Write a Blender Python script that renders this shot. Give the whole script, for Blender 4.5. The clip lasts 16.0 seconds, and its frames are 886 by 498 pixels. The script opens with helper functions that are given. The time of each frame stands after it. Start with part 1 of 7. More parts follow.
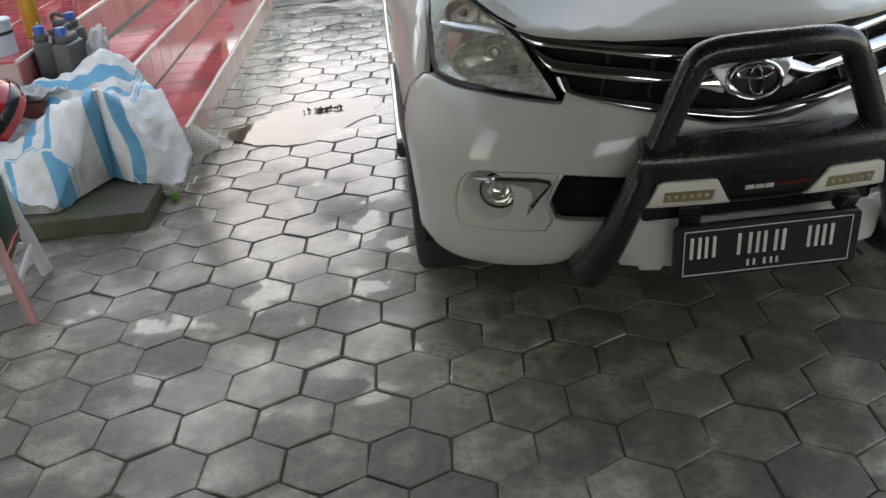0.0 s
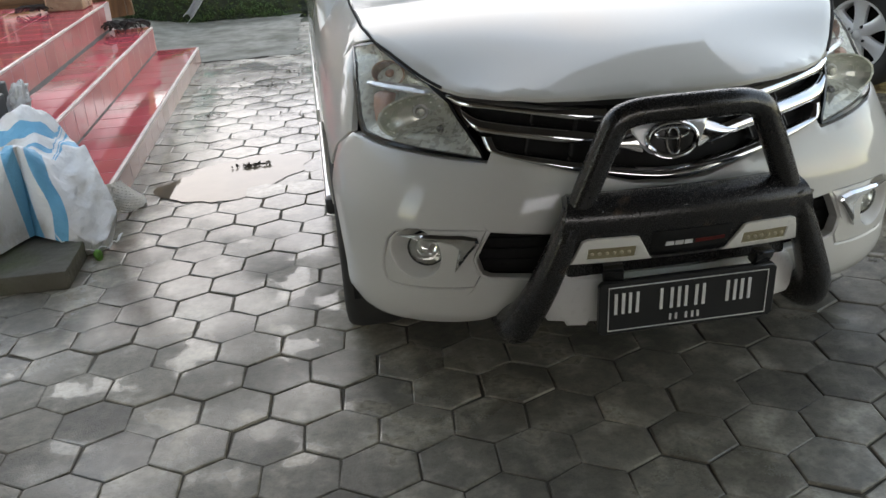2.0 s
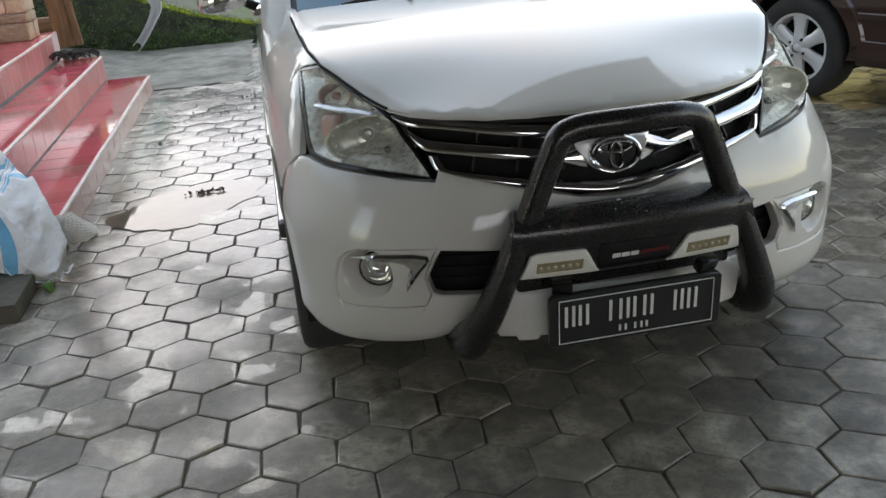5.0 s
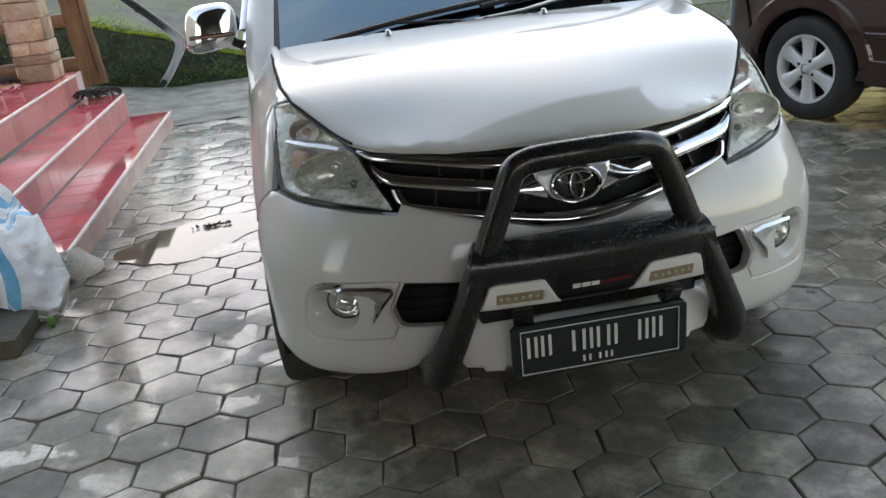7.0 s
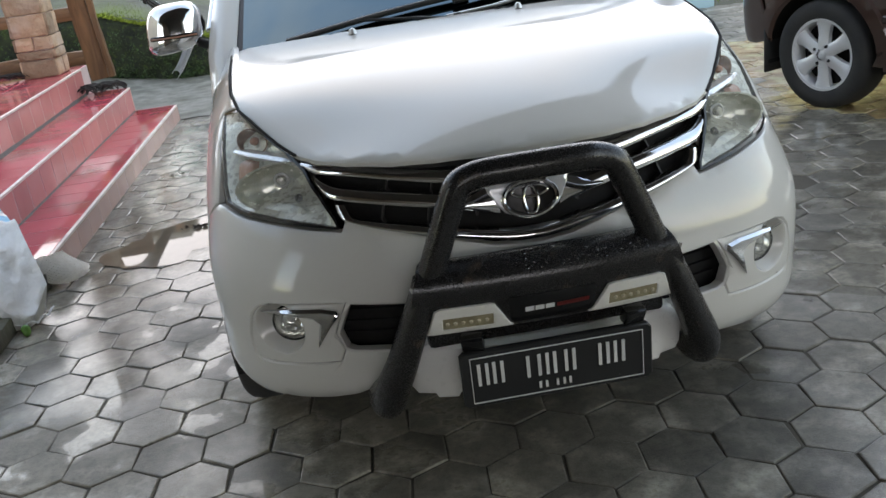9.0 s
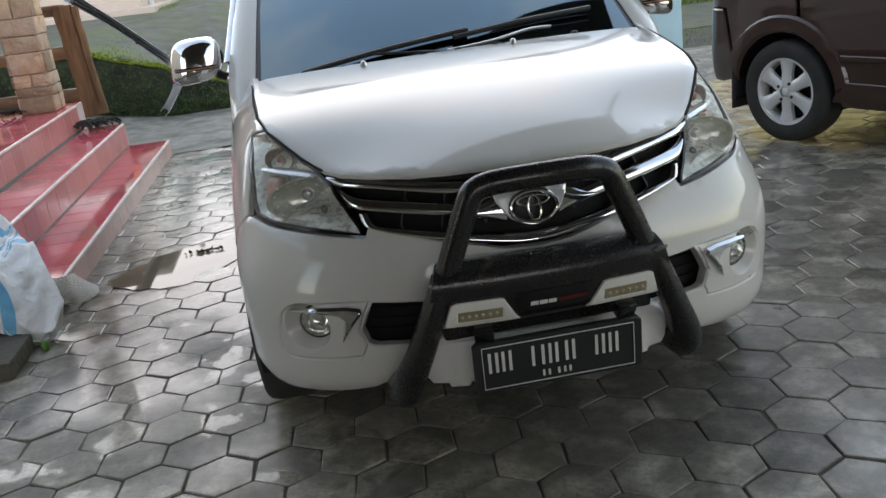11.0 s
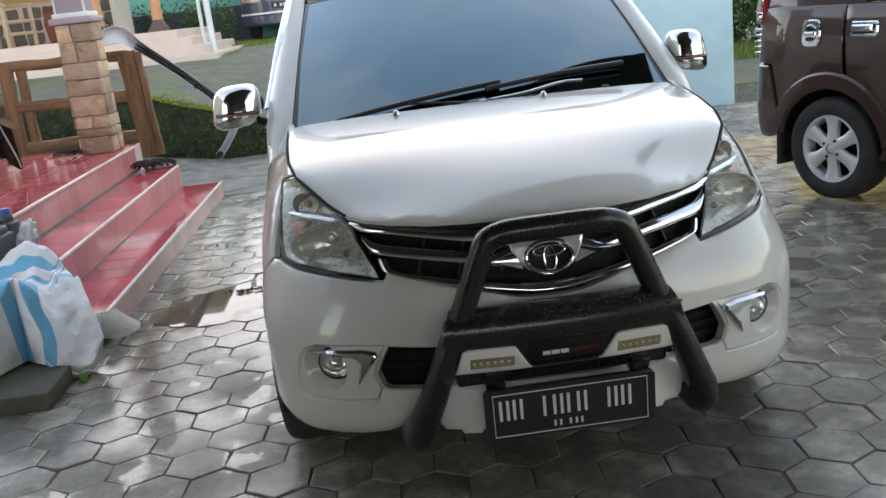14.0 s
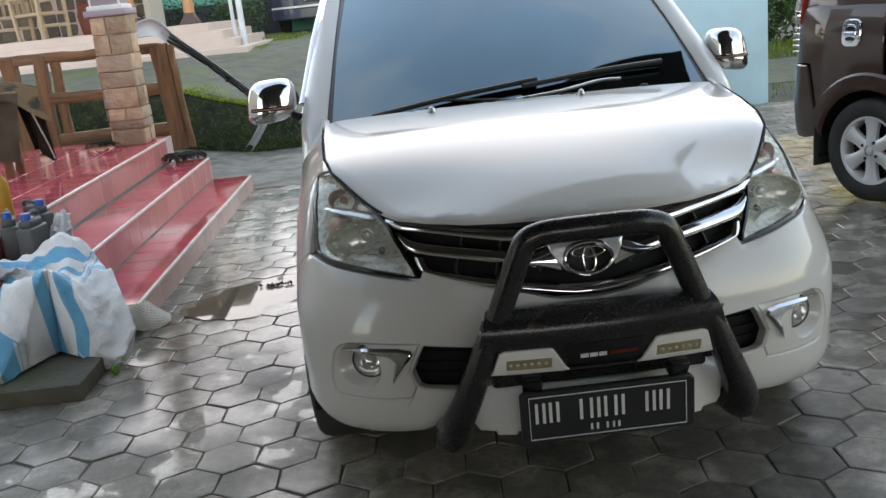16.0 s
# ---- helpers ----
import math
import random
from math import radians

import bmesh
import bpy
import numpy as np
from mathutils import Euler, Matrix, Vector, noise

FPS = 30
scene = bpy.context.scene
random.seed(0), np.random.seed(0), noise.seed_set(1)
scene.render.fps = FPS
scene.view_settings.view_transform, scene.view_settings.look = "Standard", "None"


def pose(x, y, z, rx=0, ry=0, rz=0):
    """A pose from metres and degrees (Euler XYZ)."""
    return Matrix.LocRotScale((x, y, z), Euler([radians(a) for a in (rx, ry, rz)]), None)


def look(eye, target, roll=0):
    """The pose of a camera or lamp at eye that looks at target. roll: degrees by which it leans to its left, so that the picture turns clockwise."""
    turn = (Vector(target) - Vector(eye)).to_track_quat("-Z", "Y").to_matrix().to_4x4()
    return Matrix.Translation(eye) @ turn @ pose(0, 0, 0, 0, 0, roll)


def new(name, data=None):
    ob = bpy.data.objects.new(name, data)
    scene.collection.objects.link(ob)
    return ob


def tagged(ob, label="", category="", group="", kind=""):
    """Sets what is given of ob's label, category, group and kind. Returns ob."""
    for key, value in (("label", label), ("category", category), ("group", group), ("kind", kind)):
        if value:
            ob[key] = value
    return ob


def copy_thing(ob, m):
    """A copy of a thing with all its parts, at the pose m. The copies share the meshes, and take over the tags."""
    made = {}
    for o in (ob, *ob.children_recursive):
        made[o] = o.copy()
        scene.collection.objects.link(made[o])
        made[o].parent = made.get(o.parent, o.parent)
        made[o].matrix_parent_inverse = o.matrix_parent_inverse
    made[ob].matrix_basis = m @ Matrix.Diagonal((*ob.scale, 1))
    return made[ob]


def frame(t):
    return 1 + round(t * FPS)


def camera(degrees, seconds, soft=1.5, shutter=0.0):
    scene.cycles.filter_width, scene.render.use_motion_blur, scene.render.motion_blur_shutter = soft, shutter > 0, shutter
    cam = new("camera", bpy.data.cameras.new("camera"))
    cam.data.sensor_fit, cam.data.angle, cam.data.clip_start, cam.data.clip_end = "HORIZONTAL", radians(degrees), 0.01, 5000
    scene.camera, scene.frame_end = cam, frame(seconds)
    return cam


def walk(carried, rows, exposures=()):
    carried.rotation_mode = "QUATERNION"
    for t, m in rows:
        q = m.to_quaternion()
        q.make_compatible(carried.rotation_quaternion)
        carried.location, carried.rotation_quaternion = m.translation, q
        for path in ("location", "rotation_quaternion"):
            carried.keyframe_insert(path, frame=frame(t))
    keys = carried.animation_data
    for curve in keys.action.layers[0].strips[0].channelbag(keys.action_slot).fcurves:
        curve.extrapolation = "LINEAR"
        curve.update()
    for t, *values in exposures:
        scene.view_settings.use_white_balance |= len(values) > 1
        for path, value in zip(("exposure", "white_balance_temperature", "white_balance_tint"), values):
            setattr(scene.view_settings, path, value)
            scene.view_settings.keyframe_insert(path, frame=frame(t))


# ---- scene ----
cam = camera(52.0, 16.0)
PATH = [
    (0, (-0.783, -1.89, 1.36), (-0.749, -0.095, 0.479), -5.4),
    (0.5, (-0.779, -1.901, 1.362), (-0.703, -0.095, 0.507), -4.8),
    (1, (-0.78, -1.9, 1.364), (-0.66, -0.086, 0.531), -4.2),
    (1.5, (-0.771, -1.898, 1.366), (-0.62, -0.074, 0.56), -4.0),
    (2, (-0.772, -1.893, 1.375), (-0.578, -0.065, 0.587), -3.9),
    (2.5, (-0.77, -1.891, 1.374), (-0.565, -0.058, 0.6), -4.0),
    (3, (-0.757, -1.886, 1.373), (-0.528, -0.054, 0.605), -4.1),
    (3.5, (-0.748, -1.893, 1.375), (-0.501, -0.062, 0.608), -4.3),
    (4, (-0.753, -1.898, 1.373), (-0.484, -0.07, 0.607), -4.4),
    (4.2, (-0.752, -1.901, 1.371), (-0.466, -0.074, 0.61), -4.2),
    (6.3, (-0.68, -1.946, 1.379), (-0.413, -0.101, 0.654), -5.7),
    (6.5, (-0.653, -1.952, 1.379), (-0.379, -0.104, 0.667), -5.7),
    (7, (-0.553, -1.954, 1.375), (-0.354, -0.087, 0.686), -6.6),
    (7.5, (-0.489, -1.958, 1.372), (-0.353, -0.078, 0.703), -7.4),
    (8, (-0.441, -1.892, 1.365), (-0.338, -0.02, 0.668), -8.0),
    (8.5, (-0.386, -1.79, 1.381), (-0.279, 0.078, 0.675), -8.0),
    (9, (-0.32, -1.816, 1.38), (-0.206, 0.048, 0.664), -7.9),
    (9.2, (-0.292, -1.868, 1.381), (-0.187, -0.005, 0.663), -7.8),
    (11.3, (-0.466, -2.095, 1.396), (-0.25, -0.2, 0.795), -6.8),
    (11.5, (-0.453, -2.113, 1.399), (-0.224, -0.211, 0.827), -6.4),
    (12, (-0.424, -2.162, 1.405), (-0.197, -0.241, 0.897), -6.0),
    (12.5, (-0.397, -2.182, 1.39), (-0.243, -0.247, 0.91), -6.1),
    (13, (-0.375, -2.142, 1.386), (-0.257, -0.209, 0.886), -6.4),
    (13.5, (-0.368, -2.121, 1.389), (-0.283, -0.191, 0.871), -6.7),
    (14, (-0.361, -2.122, 1.391), (-0.275, -0.194, 0.866), -6.5),
    (14.5, (-0.36, -2.121, 1.389), (-0.256, -0.197, 0.853), -6.3),
    (15, (-0.371, -2.126, 1.392), (-0.289, -0.2, 0.859), -6.2),
    (15.5, (-0.376, -2.12, 1.398), (-0.307, -0.192, 0.872), -6.1),
    (16, (-0.393, -2.094, 1.397), (-0.361, -0.165, 0.868), -6.0),
]
walk(cam, [(t, look(eye, target, roll)) for t, eye, target, roll in PATH], [(0, 2.82, 8470, 18), (4, 2.82, 8270, 18), (7, 2.88, 8040, 18), (9, 2.90, 7970, 18), (11.5, 2.60, 8020, 18), (12.2, 2.54, 7970, 18), (13, 2.73, 7970, 18), (14, 2.81, 7990, 18), (16, 2.71, 8020, 18)])

# ---- world, sun, exposure ----
world = bpy.data.worlds.new("sky")
scene.world = world
world.use_nodes = True
wn = world.node_tree.nodes
sky = wn.new("ShaderNodeTexSky")
sky.sky_type = "NISHITA"
sky.sun_disc = False
sky.sun_elevation, sky.sun_rotation = radians(10), radians(5)
sky.air_density, sky.dust_density, sky.ozone_density = 1.0, 0.4, 1.0
# thin broken cloud over the sky
cloud = wn.new("ShaderNodeTexNoise")
cloud.inputs["Scale"].default_value, cloud.inputs["Detail"].default_value, cloud.inputs["Distortion"].default_value = 2.6, 7, 0.4
world.node_tree.links.new(wn.new("ShaderNodeTexCoord").outputs["Generated"], cloud.inputs["Vector"])
veil = wn.new("ShaderNodeMapRange")
veil.inputs[1].default_value, veil.inputs[2].default_value, veil.inputs[3].default_value, veil.inputs[4].default_value = 0.44, 0.68, 0.0, 0.5
world.node_tree.links.new(cloud.outputs[0], veil.inputs[0])
grey = wn.new("ShaderNodeRGBToBW")
world.node_tree.links.new(sky.outputs[0], grey.inputs[0])
white = wn.new("ShaderNodeClamp")
white.inputs[1].default_value, white.inputs[2].default_value = 1.7, 3.2
world.node_tree.links.new(grey.outputs[0], white.inputs[0])
over = wn.new("ShaderNodeMix")
over.data_type = "RGBA"
world.node_tree.links.new(veil.outputs[0], over.inputs[0])
haze = wn.new("ShaderNodeVectorMath")
haze.operation = "MINIMUM"
haze.inputs[1].default_value = (2.9, 3.5, 4.35)
world.node_tree.links.new(sky.outputs[0], haze.inputs[0])
world.node_tree.links.new(haze.outputs[0], over.inputs[6])
world.node_tree.links.new(white.outputs[0], over.inputs[7])
world.node_tree.links.new(over.outputs[2], wn["Background"].inputs[0])
wn["Background"].inputs[1].default_value = 0.15
sun = new("sun", bpy.data.lights.new("sun", "SUN"))
sun.data.energy, sun.data.angle, sun.data.color = 0.04, radians(70), (1.0, 0.94, 0.86)
sun.matrix_world = look((1.29, 14.7, 2.6), (0, 0, 0))


# ---- materials ----
def rgb(c):
    return (c[0], c[1], c[2], 1.0)


def mat(name, base, rough=0.5, metal=0.0, coat=0.0, second=None, scale=6.0, fine=60.0, bump=0.0, rvar=0.1, contrast=0.5,
        island=0.0, obj=0.0, ior=1.45, stain=None, stain_scale=2.0, stain_amount=0.5, trans=0.0, alpha=1.0, world=False):
    """A surface with a base colour that wanders to a second one, fine relief and uneven gloss."""
    m = bpy.data.materials.new(name)
    m.use_nodes = True
    nt = m.node_tree
    n, link = nt.nodes, nt.links.new
    p = n["Principled BSDF"]
    p.inputs["Metallic"].default_value = metal
    p.inputs["IOR"].default_value = ior
    p.inputs["Coat Weight"].default_value = coat
    p.inputs["Coat Roughness"].default_value = 0.04
    p.inputs["Transmission Weight"].default_value = trans
    p.inputs["Alpha"].default_value = alpha
    tc = n.new("ShaderNodeTexCoord")
    src = n.new("ShaderNodeNewGeometry").outputs["Position"] if world else tc.outputs["Object"]

    def noise_tex(s, detail=4.0):
        t = n.new("ShaderNodeTexNoise")
        t.inputs["Scale"].default_value, t.inputs["Detail"].default_value = s, detail
        link(src, t.inputs["Vector"])
        return t

    def mix(fac, a, b):
        x = n.new("ShaderNodeMix")
        x.data_type = "RGBA"
        link(fac, x.inputs[0])
        for sock, v in ((x.inputs[6], a), (x.inputs[7], b)):
            if isinstance(v, tuple):
                sock.default_value = rgb(v)
            else:
                link(v, sock)
        return x.outputs[2]

    def ramp(v, lo, hi):
        r = n.new("ShaderNodeMapRange")
        r.inputs[1].default_value, r.inputs[2].default_value = lo, hi
        link(v, r.inputs[0])
        return r.outputs[0]

    second = second or tuple(c * 0.82 for c in base)
    big = noise_tex(scale)
    col = mix(ramp(big.outputs[0], 0.5 - contrast * 0.5, 0.5 + contrast * 0.5), tuple(base), tuple(second))
    small = noise_tex(fine, 6.0)
    if stain:
        st = noise_tex(stain_scale, 8.0)
        col = mix(ramp(st.outputs[0], 0.62 - 0.3 * stain_amount, 0.72), col, tuple(stain))
    if island or obj:
        g = n.new("ShaderNodeNewGeometry") if island else n.new("ShaderNodeObjectInfo")
        rnd = g.outputs["Random Per Island"] if island else g.outputs["Random"]
        r = n.new("ShaderNodeMapRange")
        r.inputs[3].default_value, r.inputs[4].default_value = 1 - (island or obj), 1 + (island or obj)
        link(rnd, r.inputs[0])
        hsv = n.new("ShaderNodeHueSaturation")
        link(r.outputs[0], hsv.inputs["Value"])
        link(col, hsv.inputs["Color"])
        col = hsv.outputs[0]
    link(col, p.inputs["Base Color"])
    r = n.new("ShaderNodeMapRange")
    r.inputs[3].default_value, r.inputs[4].default_value = max(rough - rvar, 0.0), min(rough + rvar, 1.0)
    link(small.outputs[0], r.inputs[0])
    link(r.outputs[0], p.inputs["Roughness"])
    if bump:
        b = n.new("ShaderNodeBump")
        b.inputs["Strength"].default_value, b.inputs["Distance"].default_value = 1.0, bump
        link(small.outputs[0], b.inputs["Height"])
        link(b.outputs[0], p.inputs["Normal"])
    return m


def wood_mat(name, a, b, stretch=(1, 1, 12), rough=0.5):
    m = mat(name, a, rough, second=b, scale=3.0, fine=25, bump=0.0006, contrast=0.6)
    nt = m.node_tree
    mp = nt.nodes.new("ShaderNodeMapping")
    mp.inputs["Scale"].default_value = stretch
    tc = [x for x in nt.nodes if x.bl_idname == "ShaderNodeTexCoord"][0]
    nt.links.new(tc.outputs["Object"], mp.inputs["Vector"])
    for x in nt.nodes:
        if x.bl_idname == "ShaderNodeTexNoise":
            nt.links.new(mp.outputs[0], x.inputs["Vector"])
            x.inputs["Distortion"].default_value = 0.6
    return m


PAINT_WHITE = mat("white car paint", (0.535, 0.525, 0.49), 0.4, coat=1.0, second=(0.525, 0.51, 0.475), scale=1.5, fine=300, rvar=0.06)
PAINT_WHITE.node_tree.nodes["Principled BSDF"].inputs["Specular IOR Level"].default_value = 0.15
PAINT_WHITE.node_tree.nodes["Principled BSDF"].inputs["Coat Roughness"].default_value = 0.05
PAINT_BROWN = mat("dark brown car paint", (0.050, 0.022, 0.015), 0.45, coat=1.0, second=(0.042, 0.019, 0.013), scale=2, fine=400, rvar=0.05)
PAINT_BROWN.node_tree.nodes["Principled BSDF"].inputs["Specular IOR Level"].default_value = 0.3
PAINT_BLUE = mat("dark blue car paint", (0.02, 0.028, 0.06), 0.35, coat=0.8, second=(0.03, 0.04, 0.08), scale=2, fine=200)
CHROME = mat("chrome", (0.78, 0.78, 0.78), 0.10, metal=1.0, second=(0.66, 0.66, 0.66), scale=9, fine=120, rvar=0.05)
SILVER = mat("silver alloy", (0.74, 0.74, 0.73), 0.32, metal=0.35, second=(0.64, 0.64, 0.63), scale=7, fine=90)
SATIN = mat("satin silver trim", (0.76, 0.77, 0.78), 0.22, metal=0.6, second=(0.66, 0.67, 0.68), scale=9, fine=120, rvar=0.06)
ALU = mat("brushed aluminium", (0.6, 0.6, 0.6), 0.35, metal=1.0, second=(0.5, 0.5, 0.5), scale=5, fine=150)
BLACK_PLASTIC = mat("black plastic", (0.018, 0.018, 0.019), 0.55, second=(0.026, 0.026, 0.026), scale=6, fine=250, bump=0.0002)
BAR_BLACK = mat("satin black coating", (0.010, 0.010, 0.011), 0.26, second=(0.016, 0.015, 0.014), scale=5, fine=320, bump=0.0002, rvar=0.12, ior=1.5, stain=(0.055, 0.04, 0.03), stain_scale=16, stain_amount=.12)
BLACK_GLOSS = mat("gloss black", (0.008, 0.008, 0.009), 0.15, second=(0.012, 0.012, 0.012), fine=100, rvar=0.05)
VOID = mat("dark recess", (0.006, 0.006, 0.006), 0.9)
RUBBER = mat("tyre rubber", (0.02, 0.02, 0.02), 0.75, second=(0.035, 0.033, 0.03), scale=9, fine=200, bump=0.0006)
GLASS_DARK = mat("tinted glass with reflective film", (0.145, 0.20, 0.22), 0.03, metal=1.0, second=(0.125, 0.172, 0.19), scale=2.5, rvar=0.02, ior=1.6)
GLASS_DARK.node_tree.nodes["Principled BSDF"].inputs["Specular IOR Level"].default_value = 0.5
GLASS_CLEAR = mat("lightly tinted window", (0.05, 0.055, 0.05), 0.03, rvar=0.02, ior=1.5, alpha=.2)
GLASS_SIDE = mat("tinted side glass", (0.01, 0.012, 0.014), 0.04, rvar=0.02, ior=1.6)
REFLECTOR = mat("lamp reflector", (0.88, 0.88, 0.84), 0.12, metal=0.8, second=(0.62, 0.62, 0.58), scale=30, fine=90, rvar=0.1)
LAMP_GREY = mat("lamp housing", (0.52, 0.52, 0.45), 0.28, metal=0.35, bump=.0006, second=(0.36, 0.36, 0.31), scale=9)
AMBER = mat("amber lamp plastic", (0.45, 0.24, 0.17), 0.25, second=(0.28, 0.13, 0.09), scale=9)
LAMP_GLASS = mat("faceted lamp reflector", (0.78, 0.79, 0.71), 0.24, metal=0.6, second=(0.46, 0.475, 0.41), scale=38, fine=90, rvar=0.12)
AMBER_DEEP = mat("deep amber lamp bowl", (0.26, 0.15, 0.11), 0.25, metal=.4, second=(0.15, 0.08, 0.06), scale=14)
RED_LAMP = mat("red lamp plastic", (0.4, 0.02, 0.02), 0.2, coat=0.6)
DIODE = mat("yellowed diode", (0.50, 0.45, 0.33), 0.25)
LED_STRIP = mat("yellowed lamp strip", (0.30, 0.26, 0.16), 0.3, second=(0.2, 0.17, 0.1), scale=40)
PLATE_BLACK = mat("black number plate", (0.012, 0.013, 0.013), 0.38, second=(0.02, 0.02, 0.02), scale=8, fine=200)
PLATE_WHITE = mat("white plate paint", (0.68, 0.68, 0.66), 0.45)
RED_MARK = mat("red mark", (0.12, 0.012, 0.01), 0.4)
SKID_WHITE = mat("white plastic", (0.76, 0.75, 0.71), 0.3, coat=0.5, second=(0.68, 0.67, 0.62), scale=4)

LENS = bpy.data.materials.new("clear lens")
LENS.use_nodes = True
lp = LENS.node_tree.nodes["Principled BSDF"]
lp.inputs["Base Color"].default_value = (0.90, 0.91, 0.86, 1)
lp.inputs["Roughness"].default_value, lp.inputs["IOR"].default_value, lp.inputs["Alpha"].default_value = 0.05, 1.45, 0.10


# ---- mesh helpers ----
def part(name, bm, material, parent=None, label="", smooth=True, sharp=40):
    """Links a bmesh as ONE mesh object under a thing or under a part."""
    me = bpy.data.meshes.new(name)
    bm.normal_update()
    bm.to_mesh(me)
    bm.free()
    me.materials.append(material)
    if smooth:
        me.shade_smooth()
        me.set_sharp_from_angle(angle=radians(sharp))
    ob = new(name, me)
    ob.parent = parent
    if label:
        ob["label"] = label
    return ob


def thing(name, m, label, category, group="", kind=""):
    """An Empty at a thing's base."""
    ob = new(name)
    ob.empty_display_size = 0.1
    ob.matrix_basis = m
    return tagged(ob, label, category, group, kind)


def box(bm, c, s, m=None, bevel=0.0, seg=2):
    """Adds a box of size s about c, with rounded edges."""
    geo = bmesh.ops.create_cube(bm, size=1.0, matrix=(m or Matrix()) @ Matrix.Translation(c) @ Matrix.Diagonal((*s, 1)))
    if bevel:
        edges = list({e for v in geo["verts"] for e in v.link_edges})
        bmesh.ops.bevel(bm, geom=edges, offset=bevel, segments=seg, affect="EDGES", profile=0.5)
    return bm


def boxed(c, s, m=None, bevel=0.0, seg=2):
    return box(bmesh.new(), c, s, m, bevel, seg)


def spline(points, n=8, closed=False):
    """A smooth curve through points."""
    p = [Vector(q) for q in points]
    k = len(p)
    out = []
    for i in range(k if closed else k - 1):
        a = p[i - 1] if (i or closed) else p[0]
        b, c = p[i], p[(i + 1) % k]
        d = p[(i + 2) % k] if (closed or i + 2 < k) else p[-1]
        for j in range(n):
            t = j / n
            out.append(0.5 * (2 * b + (c - a) * t + (2 * a - 5 * b + 4 * c - d) * t * t + (3 * b - a - 3 * c + d) * t ** 3))
    if not closed:
        out.append(p[-1])
    return out


def tube(bm, path, radius, seg=12, closed=False, flat=1.0, up=None):
    """Sweeps a round or oval section along a path. radius: a number or one for each point."""
    path = [Vector(q) for q in path]
    k = len(path)
    rad = radius if hasattr(radius, "__len__") else [radius] * k
    rings, side = [], None
    for i, q in enumerate(path):
        a = path[i - 1] if (i or closed) else path[0]
        b = path[(i + 1) % k] if (closed or i + 1 < k) else path[-1]
        t = (b - a).normalized()
        if side is None:
            ref = Vector(up) if up else (Vector((0, 0, 1)) if abs(t.z) < 0.9 else Vector((1, 0, 0)))
            side = t.cross(ref).normalized()
        side = (side - t * side.dot(t)).normalized()
        nrm = side.cross(t)
        rings.append([bm.verts.new(q + rad[i] * (math.cos(2 * math.pi * j / seg) * side + flat * math.sin(2 * math.pi * j / seg) * nrm)) for j in range(seg)])
    for i in range(k if closed else k - 1):
        r0, r1 = rings[i], rings[(i + 1) % k]
        for j in range(seg):
            bm.faces.new((r0[j], r0[(j + 1) % seg], r1[(j + 1) % seg], r1[j]))
    if not closed:
        bm.faces.new(rings[0][::-1])
        bm.faces.new(rings[-1])
    bmesh.ops.recalc_face_normals(bm, faces=bm.faces)
    return bm


def lathe(bm, profile, seg=32, m=None, cap=True):
    """Turns (radius, height) pairs about z, then places them with m."""
    m = m or Matrix()
    rings = [[bm.verts.new(m @ Vector((r * math.cos(2 * math.pi * j / seg), r * math.sin(2 * math.pi * j / seg), h))) for j in range(seg)] for r, h in profile]
    for r0, r1 in zip(rings, rings[1:]):
        for j in range(seg):
            bm.faces.new((r0[j], r0[(j + 1) % seg], r1[(j + 1) % seg], r1[j]))
    if cap:
        for ring in (rings[0][::-1], rings[-1]):
            bm.faces.new(ring)
    bmesh.ops.remove_doubles(bm, verts=bm.verts, dist=1e-6)
    bmesh.ops.recalc_face_normals(bm, faces=bm.faces)
    return bm


def inside(p, poly):
    x, y = p
    c = False
    j = len(poly) - 1
    for i in range(len(poly)):
        (xi, yi), (xj, yj) = poly[i], poly[j]
        if (yi > y) != (yj > y) and x < (xj - xi) * (y - yi) / (yj - yi) + xi:
            c = not c
        j = i
    return c


def edge_dist(p, poly):
    a = np.array(poly)
    b = np.roll(a, -1, axis=0)
    d = b - a
    t = np.clip(((np.array(p) - a) * d).sum(1) / np.maximum((d * d).sum(1), 1e-12), 0, 1)
    return float(np.sqrt((((a + t[:, None] * d) - np.array(p)) ** 2).sum(1)).min())


def walked(poly, step):
    out = []
    for (x0, y0), (x1, y1) in zip(poly, poly[1:] + poly[:1]):
        k = max(1, int(math.ceil(math.hypot(x1 - x0, y1 - y0) / step)))
        out += [(x0 + (x1 - x0) * i / k, y0 + (y1 - y0) * i / k) for i in range(k)]
    return out


def shrink(poly, d):
    """The outline moved inwards by d."""
    area = sum(a[0] * b[1] - b[0] * a[1] for a, b in zip(poly, poly[1:] + poly[:1]))
    s = 1 if area > 0 else -1
    out = []
    for i, q in enumerate(poly):
        a, b = poly[i - 1], poly[(i + 1) % len(poly)]
        n = Vector((0, 0))
        for (x0, y0), (x1, y1) in ((a, q), (q, b)):
            e = Vector((x1 - x0, y1 - y0))
            if e.length > 1e-9:
                n += Vector((-e.y, e.x)).normalized() * s
        n = n.normalized() if n.length > 1e-6 else Vector((0, 0))
        out.append((q[0] + n.x * d, q[1] + n.y * d))
    return out


